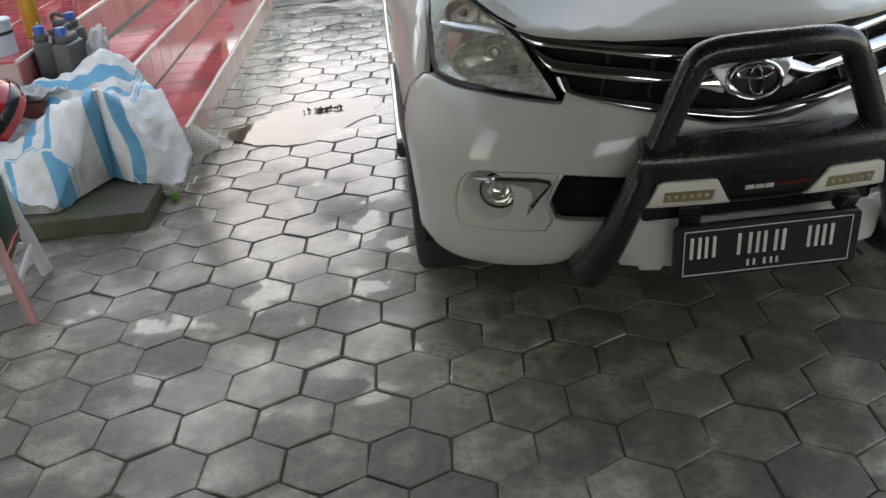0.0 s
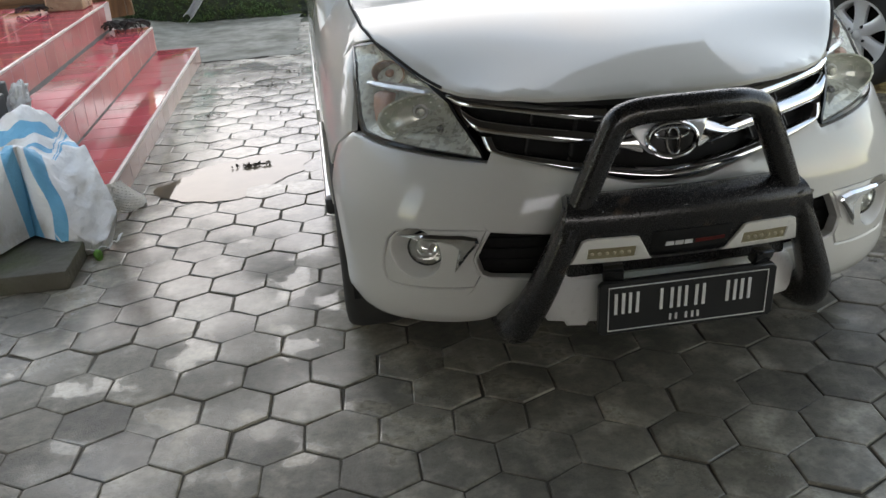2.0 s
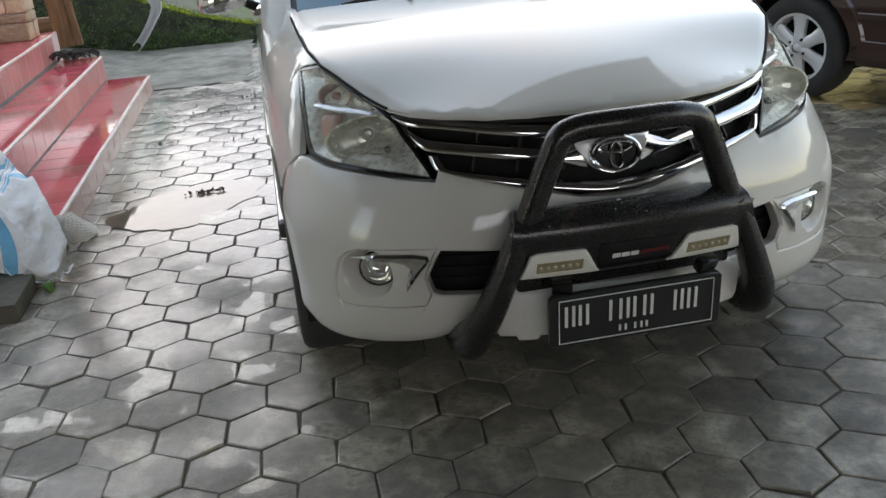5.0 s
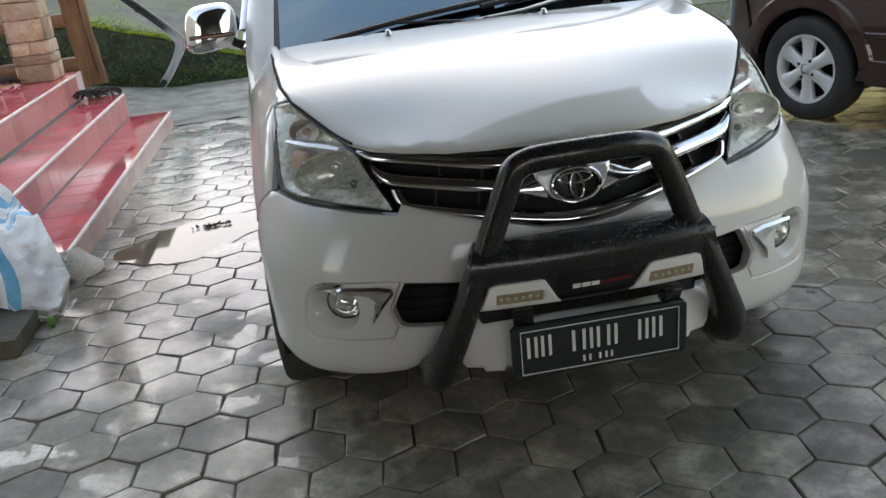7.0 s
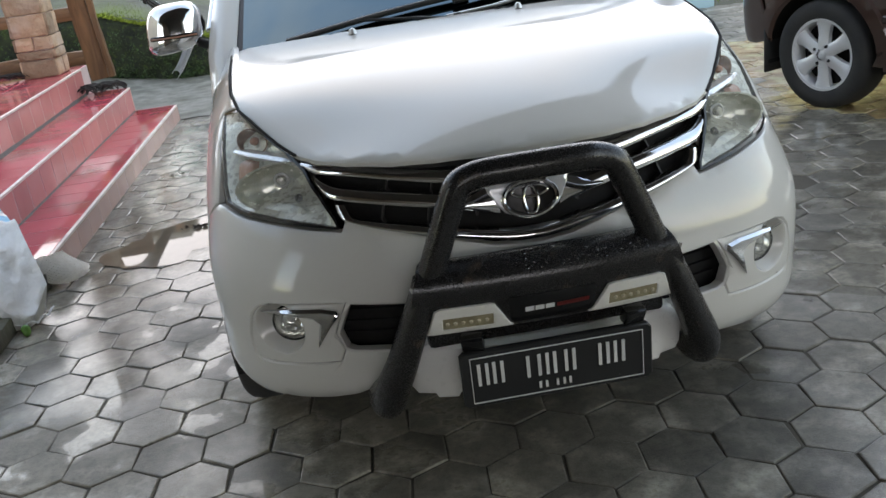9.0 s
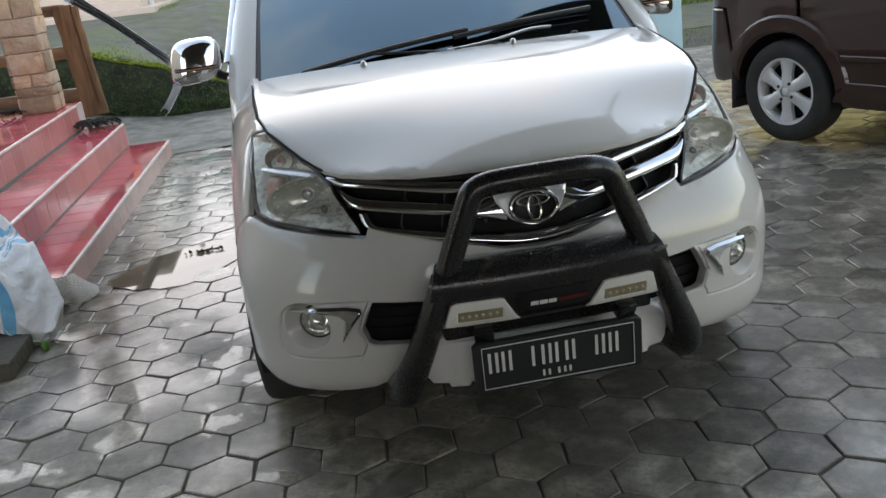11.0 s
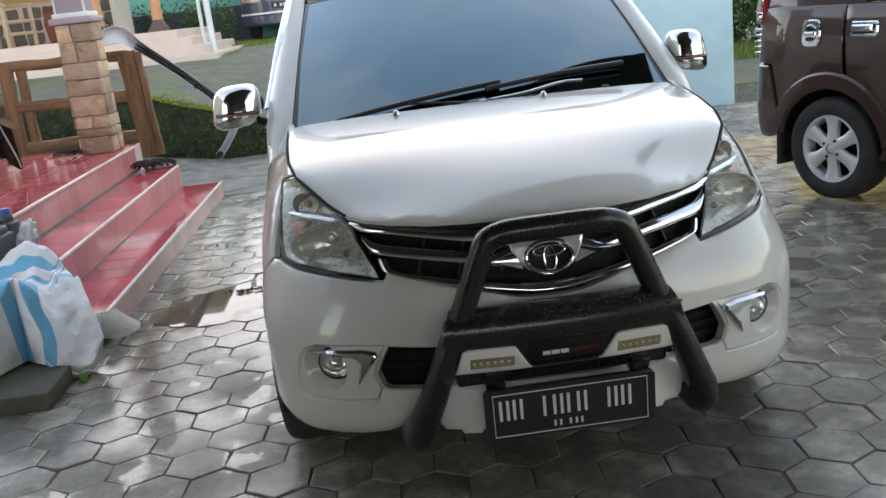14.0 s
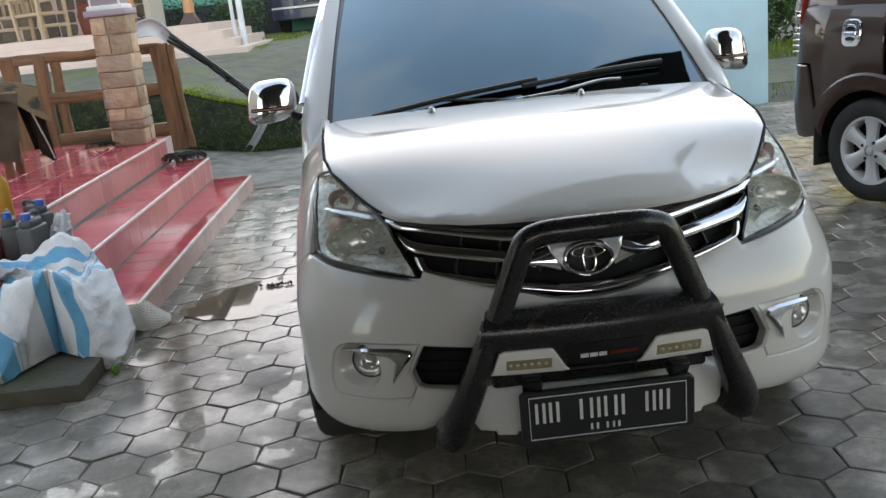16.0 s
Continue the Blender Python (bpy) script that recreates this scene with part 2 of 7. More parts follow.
def panel(outline, where, step=0.03, holes=(), thick=0.02, roll=0.0, lift=0.0):
    """A sheet with the given outline and holes in two parameters, laid by where(u, v, depth), with edges turned in and a rim of its thickness."""
    from mathutils.geometry import delaunay_2d_cdt
    rings = [walked(list(map(tuple, r)), step) for r in (outline, *holes)]
    verts, edges, kind = [], [], []
    for r in rings:
        s = len(verts)
        verts += [Vector(q) for q in r]
        kind += [1] * len(r)
        edges += [(s + i, s + (i + 1) % len(r)) for i in range(len(r))]
    if roll:
        for n, r in enumerate(rings):
            for q in shrink(r, roll if n == 0 else -roll):
                ok = inside(q, rings[0]) and not any(inside(q, h) for h in rings[1:]) and min(edge_dist(q, h) for h in rings) > roll * 0.7
                if ok:
                    verts.append(Vector(q))
                    kind.append(0)
    xs, ys = [q[0] for q in rings[0]], [q[1] for q in rings[0]]
    gap = max(roll * 1.3, step * 0.45)
    row = 0
    y = min(ys) + step * 0.5
    while y < max(ys):
        x = min(xs) + step * (0.25 + 0.5 * (row % 2))
        while x < max(xs):
            if inside((x, y), rings[0]) and not any(inside((x, y), h) for h in rings[1:]) and min(edge_dist((x, y), h) for h in rings) > gap:
                verts.append(Vector((x, y)))
                kind.append(0)
            x += step
        y += step * 0.87
        row += 1
    vo, _, fo, orig, _, _ = delaunay_2d_cdt(verts, edges, [], 0, 1e-7)
    edge_of = [any(k < len(kind) and kind[k] for k in o) for o in orig]
    bm = bmesh.new()
    top = [bm.verts.new(where(q.x, q.y, (roll if edge_of[i] else 0.0) - lift)) for i, q in enumerate(vo)]
    border = {}
    for face in fo:
        c = (sum(vo[i].x for i in face) / 3, sum(vo[i].y for i in face) / 3)
        if inside(c, rings[0]) and not any(inside(c, h) for h in rings[1:]):
            bm.faces.new([top[i] for i in face])
            for a, b in zip(face, face[1:] + face[:1]):
                border[(a, b)] = True
    rim = [(a, b) for a, b in border if (b, a) not in border]
    low, edge = {}, {}
    for a, b in rim:
        for i in (a, b):
            if i not in low:
                low[i] = bm.verts.new(where(vo[i].x, vo[i].y, thick))
                edge[i] = bm.verts.new(top[i].co)
        bm.faces.new((edge[b], edge[a], low[a], low[b]))
    for v in [v for v in bm.verts if not v.link_faces]:
        bm.verts.remove(v)
    return bm


def flat_map(m):
    """Lays a panel in the local xy plane of m; depth goes to -z."""
    return lambda u, v, d=0.0: m @ Vector((u, v, -d))


def mirrored(half):
    """A whole outline from its right half, which runs from the centre line to the centre line."""
    return [tuple(q) for q in half] + [(-x, y) for x, y in reversed(half) if abs(x) > 1e-6]


def ellipse(cx, cy, a, b, n=32):
    return [(cx + a * math.cos(2 * math.pi * i / n), cy + b * math.sin(2 * math.pi * i / n)) for i in range(n)]


def flip_x(bm):
    """The mirror image across x = 0."""
    c = bm.copy()
    bmesh.ops.scale(c, vec=(-1, 1, 1), verts=c.verts)
    bmesh.ops.reverse_faces(c, faces=c.faces)
    return c


def both(name, bm, material, parent, label="", **k):
    """The part and its mirror twin."""
    c = flip_x(bm)
    return part(name, bm, material, parent, label, **k), part(name, c, material, parent, label, **k)


# ---- ground and setting ----
def smooth(a, b, x):
    t = min(max((x - a) / (b - a), 0.0), 1.0)
    return t * t * (3 - 2 * t)


def ground_z(x, y):
    """The yard behind the bank lies higher and climbs; on the other side the ground stays level."""
    near = float(np.interp(x, [-9, -4, -2.83, -2.16, -1.64, -0.8], [0.9, 0.78, 0.70, 0.50, 0.30, 0.0]))
    far = float(np.interp(x, [-9, -2.0, 0.5, 2.5], [1.0, 1.0, 0.6, 0.0]))
    k = smooth(8, 12, y)
    up = near * (1 - k) + (far + 0.012 * min(max(y - 12, 0), 10) * (1 if x < 0 else 0)) * k
    toe = 0.14 * smooth(-2.0, -3.2, x) * smooth(6.2, 7.8, y)
    return -0.03 + toe + (up - toe) * smooth(7.82, 7.98, y)


EARTH = mat("damp soil", (0.10, 0.09, 0.075), 0.85, second=(0.055, 0.05, 0.042), scale=3, fine=40, bump=0.006, stain=(0.06, 0.075, 0.03), stain_scale=0.7, stain_amount=0.6)
xs = sorted(set([-400, -150, -60, -30, -18, -12] + [round(-9 + 0.4 * i, 2) for i in range(60)] + [18, 30, 60, 150, 400]))
ys = sorted(set([-400, -120, -40, -15, -8] + [round(-5 + 0.5 * i, 2) for i in range(26)] + [7.78, 7.84, 7.88, 7.92, 7.96, 8.0] + [round(8.5 + 0.6 * i, 2) for i in range(24)] + [26, 34, 50, 90, 180, 400]))
bm = bmesh.new()
gv = [[bm.verts.new((x, y, ground_z(x, y))) for x in xs] for y in ys]
for j in range(len(ys) - 1):
    for i in range(len(xs) - 1):
        bm.faces.new((gv[j][i], gv[j][i + 1], gv[j + 1][i + 1], gv[j + 1][i]))
tagged(part("ground", bm, EARTH, smooth=True), "damp grey-brown earth yard with mossy stains", "ground", kind="structure")

# roof over the drive, where the camera stands: front edge inferred from reflections, sides set to shade the ground
PLASTER = mat("cream plaster", (0.55, 0.50, 0.42), 0.8, second=(0.48, 0.44, 0.37), scale=1.2, fine=90, bump=0.001)
BLOCKER_BROWN = mat("dark brown light blocker", (0.10, 0.075, 0.05), 0.7, second=(0.07, 0.05, 0.035), scale=2, fine=60)
ROOF_TIN = mat("weathered roof boards", (0.10, 0.09, 0.08), 0.7, second=(0.07, 0.062, 0.054), scale=2, fine=50)
bm = panel([(-3.7, -8.0), (2.2, -8.0), (2.2, -.75), (1.36, .25), (1.42, 2.19), (1.1, 2.03), (.78, 1.86), (.37, 1.62), (0, 1.50), (-.4, 1.42), (-.9, 1.2), (-2.5, .2), (-3.7, -.6)], lambda u, v, d=0: Vector((u, v, 2.6 + d)), 1.5, thick=0.12)
tagged(part("roof", bm, ROOF_TIN, smooth=False), "plain weathered boarded roof over the drive", "roof", kind="structure")
# Unseen plain walls added to block and shape the light.
tagged(part("wall_southwest", boxed((-2.6, -4.55, 1.28), (0.2, 6.7, 2.63)), BLOCKER_BROWN), "unseen dark brown wall added to block light from the left", "wall", kind="structure")
tagged(part("wall_southeast", boxed((2.32, -5.35, 1.28), (0.2, 5.3, 2.63)), PLASTER), "unseen cream wall added to block light from the right", "wall", kind="structure")
tagged(part("wall_south", boxed((-.7, -8.2, .4), (7.6, 0.2, .86)), PLASTER), "unseen low cream wall added to limit light from behind", "wall", kind="structure")
tagged(part("wall_west", boxed((-6.1, 1.8, 2.1), (0.2, 7.6, 4.3)), PLASTER), "unseen cream house wall added to darken reflections and side light", "wall", kind="structure")



# ---- white car ----
# The lower body is a wall along the car's outline seen from above (u: metres along it from the nose) and z, drawn in by a depth table.
PLAN = [(0, .10), (.2, .108), (.35, .13), (.465, .163), (.56, .205), (.645, .262), (.72, .335), (.775, .43), (.805, .54), (.82, .68), (.828, .9),
        (.83, 1.2), (.832, 2.4), (.828, 3.3), (.80, 3.85), (.74, 4.02), (.6, 4.10), (.3, 4.14), (0, 4.15)]


def outline_curve(points, n=24):
    p = [np.array(q, float) for q in points]
    out = []
    for i in range(len(p) - 1):
        a = p[i - 1] if i else np.array([-p[1][0], p[1][1]])
        b, c = p[i], p[i + 1]
        d = p[i + 2] if i + 2 < len(p) else np.array([-p[-2][0], p[-2][1]])
        l0, l1, l2 = [np.linalg.norm(q) for q in (b - a, c - b, d - c)]
        m1 = ((c - b) / l1 * l0 + (b - a) / l0 * l1) / (l0 + l1) * l1
        m2 = ((d - c) / l2 * l1 + (c - b) / l1 * l2) / (l1 + l2) * l1
        for k in range(n):
            t = k / n
            out.append((2 * t ** 3 - 3 * t * t + 1) * b + (t ** 3 - 2 * t * t + t) * m1 + (-2 * t ** 3 + 3 * t * t) * c + (t ** 3 - t * t) * m2)
    out.append(p[-1])
    return np.array(out)


Z_KNOTS = [.20, .28, .36, .45, .55, .62, .69, .76, .84, .92, 1.03, 1.2]
CURVE = outline_curve(PLAN)
ALONG = np.r_[0, np.cumsum(np.linalg.norm(np.diff(CURVE, axis=0), axis=1))]


def station(i, along=ALONG):
    return float(along[i * 24])


DEPTHS = [
    (0.0, [.10, .03, .01, 0, 0, .005, .03, .05, .068, .12, .2, .3]),
    (station(3) - .04, [.09, .03, .01, 0, .006, .025, .06, .095, .145, .20, .28, .4]),
    (station(6), [.05, .0, -.008, -.014, -.010, .015, .058, .105, .165, .22, .29, .4]),
    (station(9), [.04, .005, 0, 0, 0, .006, .016, .035, .07, .125, .20, .3]),
    (station(11), [.03, .01, 0, 0, 0, 0, 0, .005, .015, .045, .125, .2]),
    (station(11) + .35, [.04, .02, .01, 0, 0, 0, 0, 0, .01, .025, .05, .11]),
    (station(13), [.04, .02, .01, 0, 0, 0, 0, 0, .01, .025, .05, .11]),
    (station(18), [.06, .02, 0, 0, 0, 0, .01, .02, .03, .05, .08, .13])]
def eased(x, xs, ys):
    """Smooth interpolation over knots."""
    i = min(max(int(np.searchsorted(xs, x)) - 1, 0), len(xs) - 2)
    h = xs[i + 1] - xs[i]
    t = min(max((x - xs[i]) / h, 0), 1)
    last = len(xs) - 1

    def slope(j):
        a, b = max(j - 1, 0), min(j + 1, last)
        return (ys[b] - ys[a]) / (xs[b] - xs[a])
    return (2 * t ** 3 - 3 * t * t + 1) * ys[i] + (t ** 3 - 2 * t * t + t) * h * slope(i) + (3 * t * t - 2 * t ** 3) * ys[i + 1] + (t ** 3 - t * t) * h * slope(i + 1)


def body_shell(curve, along, z_knots, depths):
    """The function that gives a point of a lower body, d metres inwards, and one that gives u on the side at y."""
    u_knots, rows = [a for a, _ in depths], np.array([b for _, b in depths])

    def point(u, z, d=0.0):
        a = abs(u)
        k = float(np.interp(a, along, np.arange(len(along))))
        i = min(int(k), len(along) - 2)
        p = curve[i] * (1 - (k - i)) + curve[i + 1] * (k - i)
        g = curve[min(i + 7, len(along) - 1)] - curve[max(i - 6, 0)]
        g = g / np.linalg.norm(g)
        if a < 0.02:
            g = np.array([1.0, 0.0])
        row = eased(a, u_knots, rows)
        p = p + np.array([-g[1], g[0]]) * (float(eased(z, z_knots, row)) + d)
        return Vector((math.copysign(p[0], u) if a > 1e-9 else 0.0, p[1], z))

    def side_u(y):
        far = np.argmax(curve[:, 1] >= y)
        return float(along[far])
    return point, side_u


shell, at_y = body_shell(CURVE, ALONG, Z_KNOTS, DEPTHS)

car = thing("white_car", pose(0.013, 0, 0, 0, 0, 1.0), "white people carrier with chrome mirrors parked on hexagonal pavers", "car")
AXLE_F, AXLE_R, HUB = 0.83, 3.485, 0.305
UF, UR = at_y(AXLE_F), at_y(AXLE_R)


def arch(u0, r, a0, a1, n=18):
    return [(u0 + r * math.cos(radians(a0 + (a1 - a0) * i / n)), HUB + 0.01 + r * math.sin(radians(a0 + (a1 - a0) * i / n))) for i in range(n + 1)]


# front bumper with its openings
AF = arch(UF, 0.345, 128, 192)
top_line = [(0, .622), (.09, .626), (.17, .645), (.30, .672), (.41, .696), (.45, .712), (.462, .682), (.56, .688), (.70, .698), (.82, .704), (.925, .715), (.968, .714), (1.03, .672)]
low_line = [(.88, .236), (.78, .236), (.66, .238), (.56, .246), (.49, .258), (.44, .282), (.40, .302), (.30, .302), (0, .302)]
intake = mirrored([(0, .512), (.315, .514), (.452, .522), (.470, .49), (.490, .448), (.478, .408), (.46, .400), (.328, .397), (0, .397)])
bezel_r = [(.745, .362), (.752, .40), (.745, .44), (.728, .488), (.705, .510), (.670, .522), (.56, .526), (.462, .527), (.478, .495), (.498, .448), (.483, .402), (.500, .368), (.60, .360), (.70, .356)]
bezel_l = [(-x, y) for x, y in bezel_r]
bm = panel(mirrored(top_line + AF[2:] + low_line), shell, 0.034, [intake, bezel_r, bezel_l], thick=0.03, roll=0.004)
bumper = part("front_bumper", bm, PAINT_WHITE, car, "white painted front bumper")
FOG_U, FOG_Z = 0.650, 0.456
for s in (1, -1):
    poly = shrink(bezel_r, 0.0014)
    bm = panel([(s * x, y) for x, y in poly], shell, 0.02, [[(s * x, y) for x, y in ellipse(FOG_U, FOG_Z, .070, .068)]], thick=0.02, roll=0.003, lift=-0.001)
    bez = part("fog_bezel", bm, PAINT_WHITE, bumper)
    # cup round the fog lamp
    bm = bmesh.new()
    rings = []
    for k, (r, d) in enumerate(((.070, .004), (.066, .014), (.056, .040), (.050, .046), (.046, .046))):
        rings.append([bm.verts.new(shell(s * (FOG_U - 0.004 * k + r * math.cos(a)), FOG_Z + 0.002 * k + r * 0.97 * math.sin(a), d)) for a in np.linspace(0, 2 * math.pi, 33)[:-1]])
    for r0, r1 in zip(rings, rings[1:]):
        for j in range(32):
            bm.faces.new((r0[j], r0[(j + 1) % 32], r1[(j + 1) % 32], r1[j]))
    part("fog_cup", bm, PAINT_WHITE, bez)
    c = shell(s * (FOG_U - .016), FOG_Z + .006, .036)
    aim = look(c, c + Vector((s * 0.25, -1, 0)))
    fog = part("fog_lamp", lathe(bmesh.new(), [(.001, .034), (.02, .032), (.033, .024), (.041, .012), (.045, 0), (.046, -.008), (.044, -.012)], 28, aim, cap=False), REFLECTOR, bumper, "round clear fog lamp")
    part("bulb_shade", lathe(bmesh.new(), [(.001, -.004), (.010, -.003), (.012, .004), (.012, .02)], 14, aim @ pose(0, .008, 0), cap=False), CHROME, fog)
    lens = part("fog_lens", lathe(bmesh.new(), [(.046, -.004), (.042, -.012), (.03, -.018), (.015, -.021), (.001, -.022)], 28, aim, cap=False), LENS, fog, "clear glass lens")
    lens.visible_shadow = False
    part("lamp_ring", tube(bmesh.new(), [aim @ Vector((.047 * math.cos(a), .047 * math.sin(a), -.004)) for a in np.linspace(0, 2 * math.pi, 29)[:-1]], .003, 8, True), BLACK_GLOSS, fog)
    tick = [(.69, .505), (.60, .516), (.52, .518), (.484, .512), (.480, .498), (.505, .470), (.545, .415), (.535, .462), (.530, .478), (.545, .490), (.60, .500)]
    part("chrome_trim", panel([(s * x, y) for x, y in tick], shell, 0.012, thick=0.002, roll=0.007, lift=0.015), CHROME, bumper, "chrome hook-shaped trim")
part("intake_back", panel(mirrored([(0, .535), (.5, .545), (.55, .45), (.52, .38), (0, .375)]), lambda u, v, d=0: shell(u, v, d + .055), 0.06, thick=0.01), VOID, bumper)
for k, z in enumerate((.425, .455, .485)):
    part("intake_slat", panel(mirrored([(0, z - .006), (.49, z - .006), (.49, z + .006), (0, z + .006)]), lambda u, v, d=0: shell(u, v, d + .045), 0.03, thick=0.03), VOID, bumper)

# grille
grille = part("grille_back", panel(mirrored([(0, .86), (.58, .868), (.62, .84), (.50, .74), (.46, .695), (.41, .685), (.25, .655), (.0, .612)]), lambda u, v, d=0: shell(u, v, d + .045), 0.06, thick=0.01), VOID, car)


def bar_loft(top, low, s, bulge, lift=.004, n=8, back=.035):
    """A bright bar on the body between two lines of (u, z), its face bowed outwards and its edges turned in."""
    ta, lo = [spline([(x, y, 0) for x, y in q], 6) for q in (top, low)]
    k = max(len(ta), len(lo))

    def at(line, t):
        f = t * (len(line) - 1)
        i = min(int(f), len(line) - 2)
        return line[i].lerp(line[i + 1], f - i)
    bm = bmesh.new()
    rows = []
    for i in range(k):
        a, b = at(ta, i / (k - 1)), at(lo, i / (k - 1))
        ring = [bm.verts.new(shell(s * a.x, a.y, back))]
        for j in range(n + 1):
            q = a.lerp(b, j / n)
            ring.append(bm.verts.new(shell(s * q.x, q.y, -lift - bulge * math.sin(math.pi * j / n) ** .8)))
        ring.append(bm.verts.new(shell(s * b.x, b.y, back)))
        rows.append(ring)
    for r0, r1 in zip(rows, rows[1:]):
        for j in range(n + 2):
            bm.faces.new((r0[j], r0[j + 1], r1[j + 1], r1[j]))
    for ring in (rows[0], rows[-1][::-1]):
        bm.faces.new(ring)
    bmesh.ops.recalc_face_normals(bm, faces=bm.faces)
    return bm


for s in (1, -1):
    part("grille_bar", bar_loft([(.612, .832), (.488, .826), (.365, .816), (.254, .807), (.15, .800)], [(.604, .823), (.549, .809), (.437, .802), (.329, .791), (.215, .777), (.15, .770)], s, .005), CHROME, grille, "chrome upper bar")
    part("grille_bar", bar_loft([(.548, .803), (.493, .782), (.405, .772), (.309, .763), (.214, .751), (.13, .738)], [(.530, .782), (.491, .757), (.406, .746), (.311, .735), (.227, .724), (.13, .710)], s, .006), CHROME, grille, "chrome middle bar")
    part("grille_strip", bar_loft([(.452, .744), (.438, .722), (.420, .712), (.335, .699), (.248, .686), (.165, .673), (.052, .659), (0, .657)], [(.479, .745), (.464, .718), (.445, .707), (.371, .689), (.256, .667), (.165, .652), (.055, .635), (0, .633)], s, .006), CHROME, grille, "chrome lower strip")
    part("badge_wing", bar_loft([(.080, .764), (.105, .752), (.150, .736), (.185, .728)], [(.070, .697), (.095, .702), (.150, .712), (.182, .721)], s, .007, .006), CHROME, grille)
    for u0 in (.12, .24, .36):
        part("grille_rib", panel([(s * x, y) for x, y in ((u0, .69), (u0 + .005, .69), (u0 - .024, .80), (u0 - .029, .80))], lambda u, v, d=0: shell(u, v, d + .018), .02, thick=.03), BLACK_PLASTIC, grille)
badge = part("badge_plate", panel(mirrored([(0, .683), (.035, .686), (.060, .697), (.080, .718), (.094, .742), (.100, .764), (.06, .769), (0, .771)]), shell, 0.012, thick=.03, roll=.005, lift=.016), SATIN, grille, "chrome badge surround")
part("badge_field", panel(ellipse(0, .727, .060, .038), shell, .012, thick=.002, lift=.021, roll=.001), BLACK_GLOSS, badge)
for a, b, zc, r in ((.062, .039, .727, .006), (.016, .031, .724, .0045), (.042, .013, .742, .004)):
    pts = [shell(x, z, -.024) for x, z in ellipse(0, zc, a, b, 40)]
    part("badge_ring", tube(bmesh.new(), pts, r, 8, True, up=(0, 1, 0)), CHROME, badge)

# headlamps
LAMP = [(.470, .690), (.56, .696), (.70, .705), (.82, .711), (.915, .722), (.962, .750), (1.02, .80), (1.10, .862), (1.185, .905), (1.155, .915), (1.065, .932), (.98, .915), (.885, .893), (.70, .854),
        (.60, .817), (.525, .760), (.478, .712)]
for s in (1, -1):
    out = [(s * x, y) for x, y in LAMP]
    head = part("headlamp", panel(out, lambda u, v, d=0: shell(u, v, d + .003), 0.03, [shrink(out, 0.007)], thick=0.010, roll=0.0), BLACK_GLOSS, car, "clear headlamp with amber corner")
    rim_line = walked(out, .02)

    def tub(u, v, d=0.0):
        return shell(u, v, d + .008 + (.078 - .04 * smooth(.80, 1.1, abs(u))) * smooth(.0, .055, edge_dist((u, v), rim_line)))

    part("housing", panel(shrink(out, .002), tub, 0.016, thick=0.006), LAMP_GREY, head)
    lens = part("lamp_lens", panel(shrink(out, .010), shell, 0.024, thick=0.004, roll=0.003, lift=0.002), LENS, head, "clear plastic lens")
    lens.visible_shadow = False
    c = shell(s * .690, .766, .036)
    aim = look(c, c + Vector((s * .12, -1, .0)))
    bowl = part("reflector", lathe(bmesh.new(), [(.012, .050), (.026, .047), (.040, .040), (.052, .029), (.062, .015), (.068, 0), (.072, 0)], 22, aim @ Matrix.Diagonal((1.75, .90, 1, 1)), cap=False), LAMP_GLASS, head, smooth=False)
    c1 = shell(s * .722, .776, .040)
    bulb_aim = look(c1, c1 + Vector((s * .12, -1, .0)))
    part("bulb_shade", lathe(bmesh.new(), [(.001, -.002), (.010, 0), (.012, .008), (.012, .04)], 18, bulb_aim, cap=False), LAMP_GREY, bowl)
    part("bulb_ring", tube(bmesh.new(), [bulb_aim @ Vector((.017 * math.cos(a), .017 * math.sin(a), .012)) for a in np.linspace(0, 2 * math.pi, 25)[:-1]], .003, 8, True), ALU, bowl)
    c2 = shell(s * .620, .745, .030)
    part("small_bulb", lathe(bmesh.new(), [(.001, .0), (.008, .002), (.010, .014)], 14, look(c2, c2 + Vector((0, -1, 0))), cap=False), BLACK_GLOSS, bowl)
    part("lamp_shelf", panel([(s * x, y) for x, y in ((.64, .826), (.72, .830), (.86, .834), (.97, .836), (1.045, .834), (1.05, .826), (.97, .825), (.86, .823), (.72, .818), (.63, .812))], lambda u, v, d=0: shell(u, v, d + .022), .02, thick=.03, roll=.004), SATIN, head, "pale divider bar")
    part("lower_ridge", panel([(s * x, y) for x, y in ((.50, .703), (.56, .716), (.62, .730), (.68, .735), (.75, .732), (.82, .720), (.82, .713), (.70, .708), (.56, .700))], lambda u, v, d=0: shell(u, v, d + .026), .02, thick=.02, roll=.006), LAMP_GREY, head)
    # Amber colour here imitates the pinkish-brown reflection of the steps.
    part("corner_lamp", panel([(s * x, y) for x, y in ((.865, .733), (.915, .742), (.955, .772), (.985, .804), (.965, .814), (.905, .812), (.880, .78))], lambda u, v, d=0: shell(u, v, d + .030), .02, thick=.02, roll=.006), AMBER, head, "amber corner with the reflected steps painted in")
    upper = (lambda q: look(q, q + Vector((s * .7, -1, .15))))(shell(s * .975, .856, .040))
    side = part("side_lamp", lathe(bmesh.new(), [(.001, .034), (.02, .029), (.034, .014), (.041, 0), (.045, 0)], 24, upper @ Matrix.Diagonal((1.15, .78, 1, 1)), cap=False), AMBER_DEEP, head, "amber turn signal bowl")
    part("side_bulb", lathe(bmesh.new(), [(.001, -.004), (.008, .0), (.011, .008), (.010, .018), (.007, .03)], 16, upper, cap=False), AMBER, side, "amber bulb")

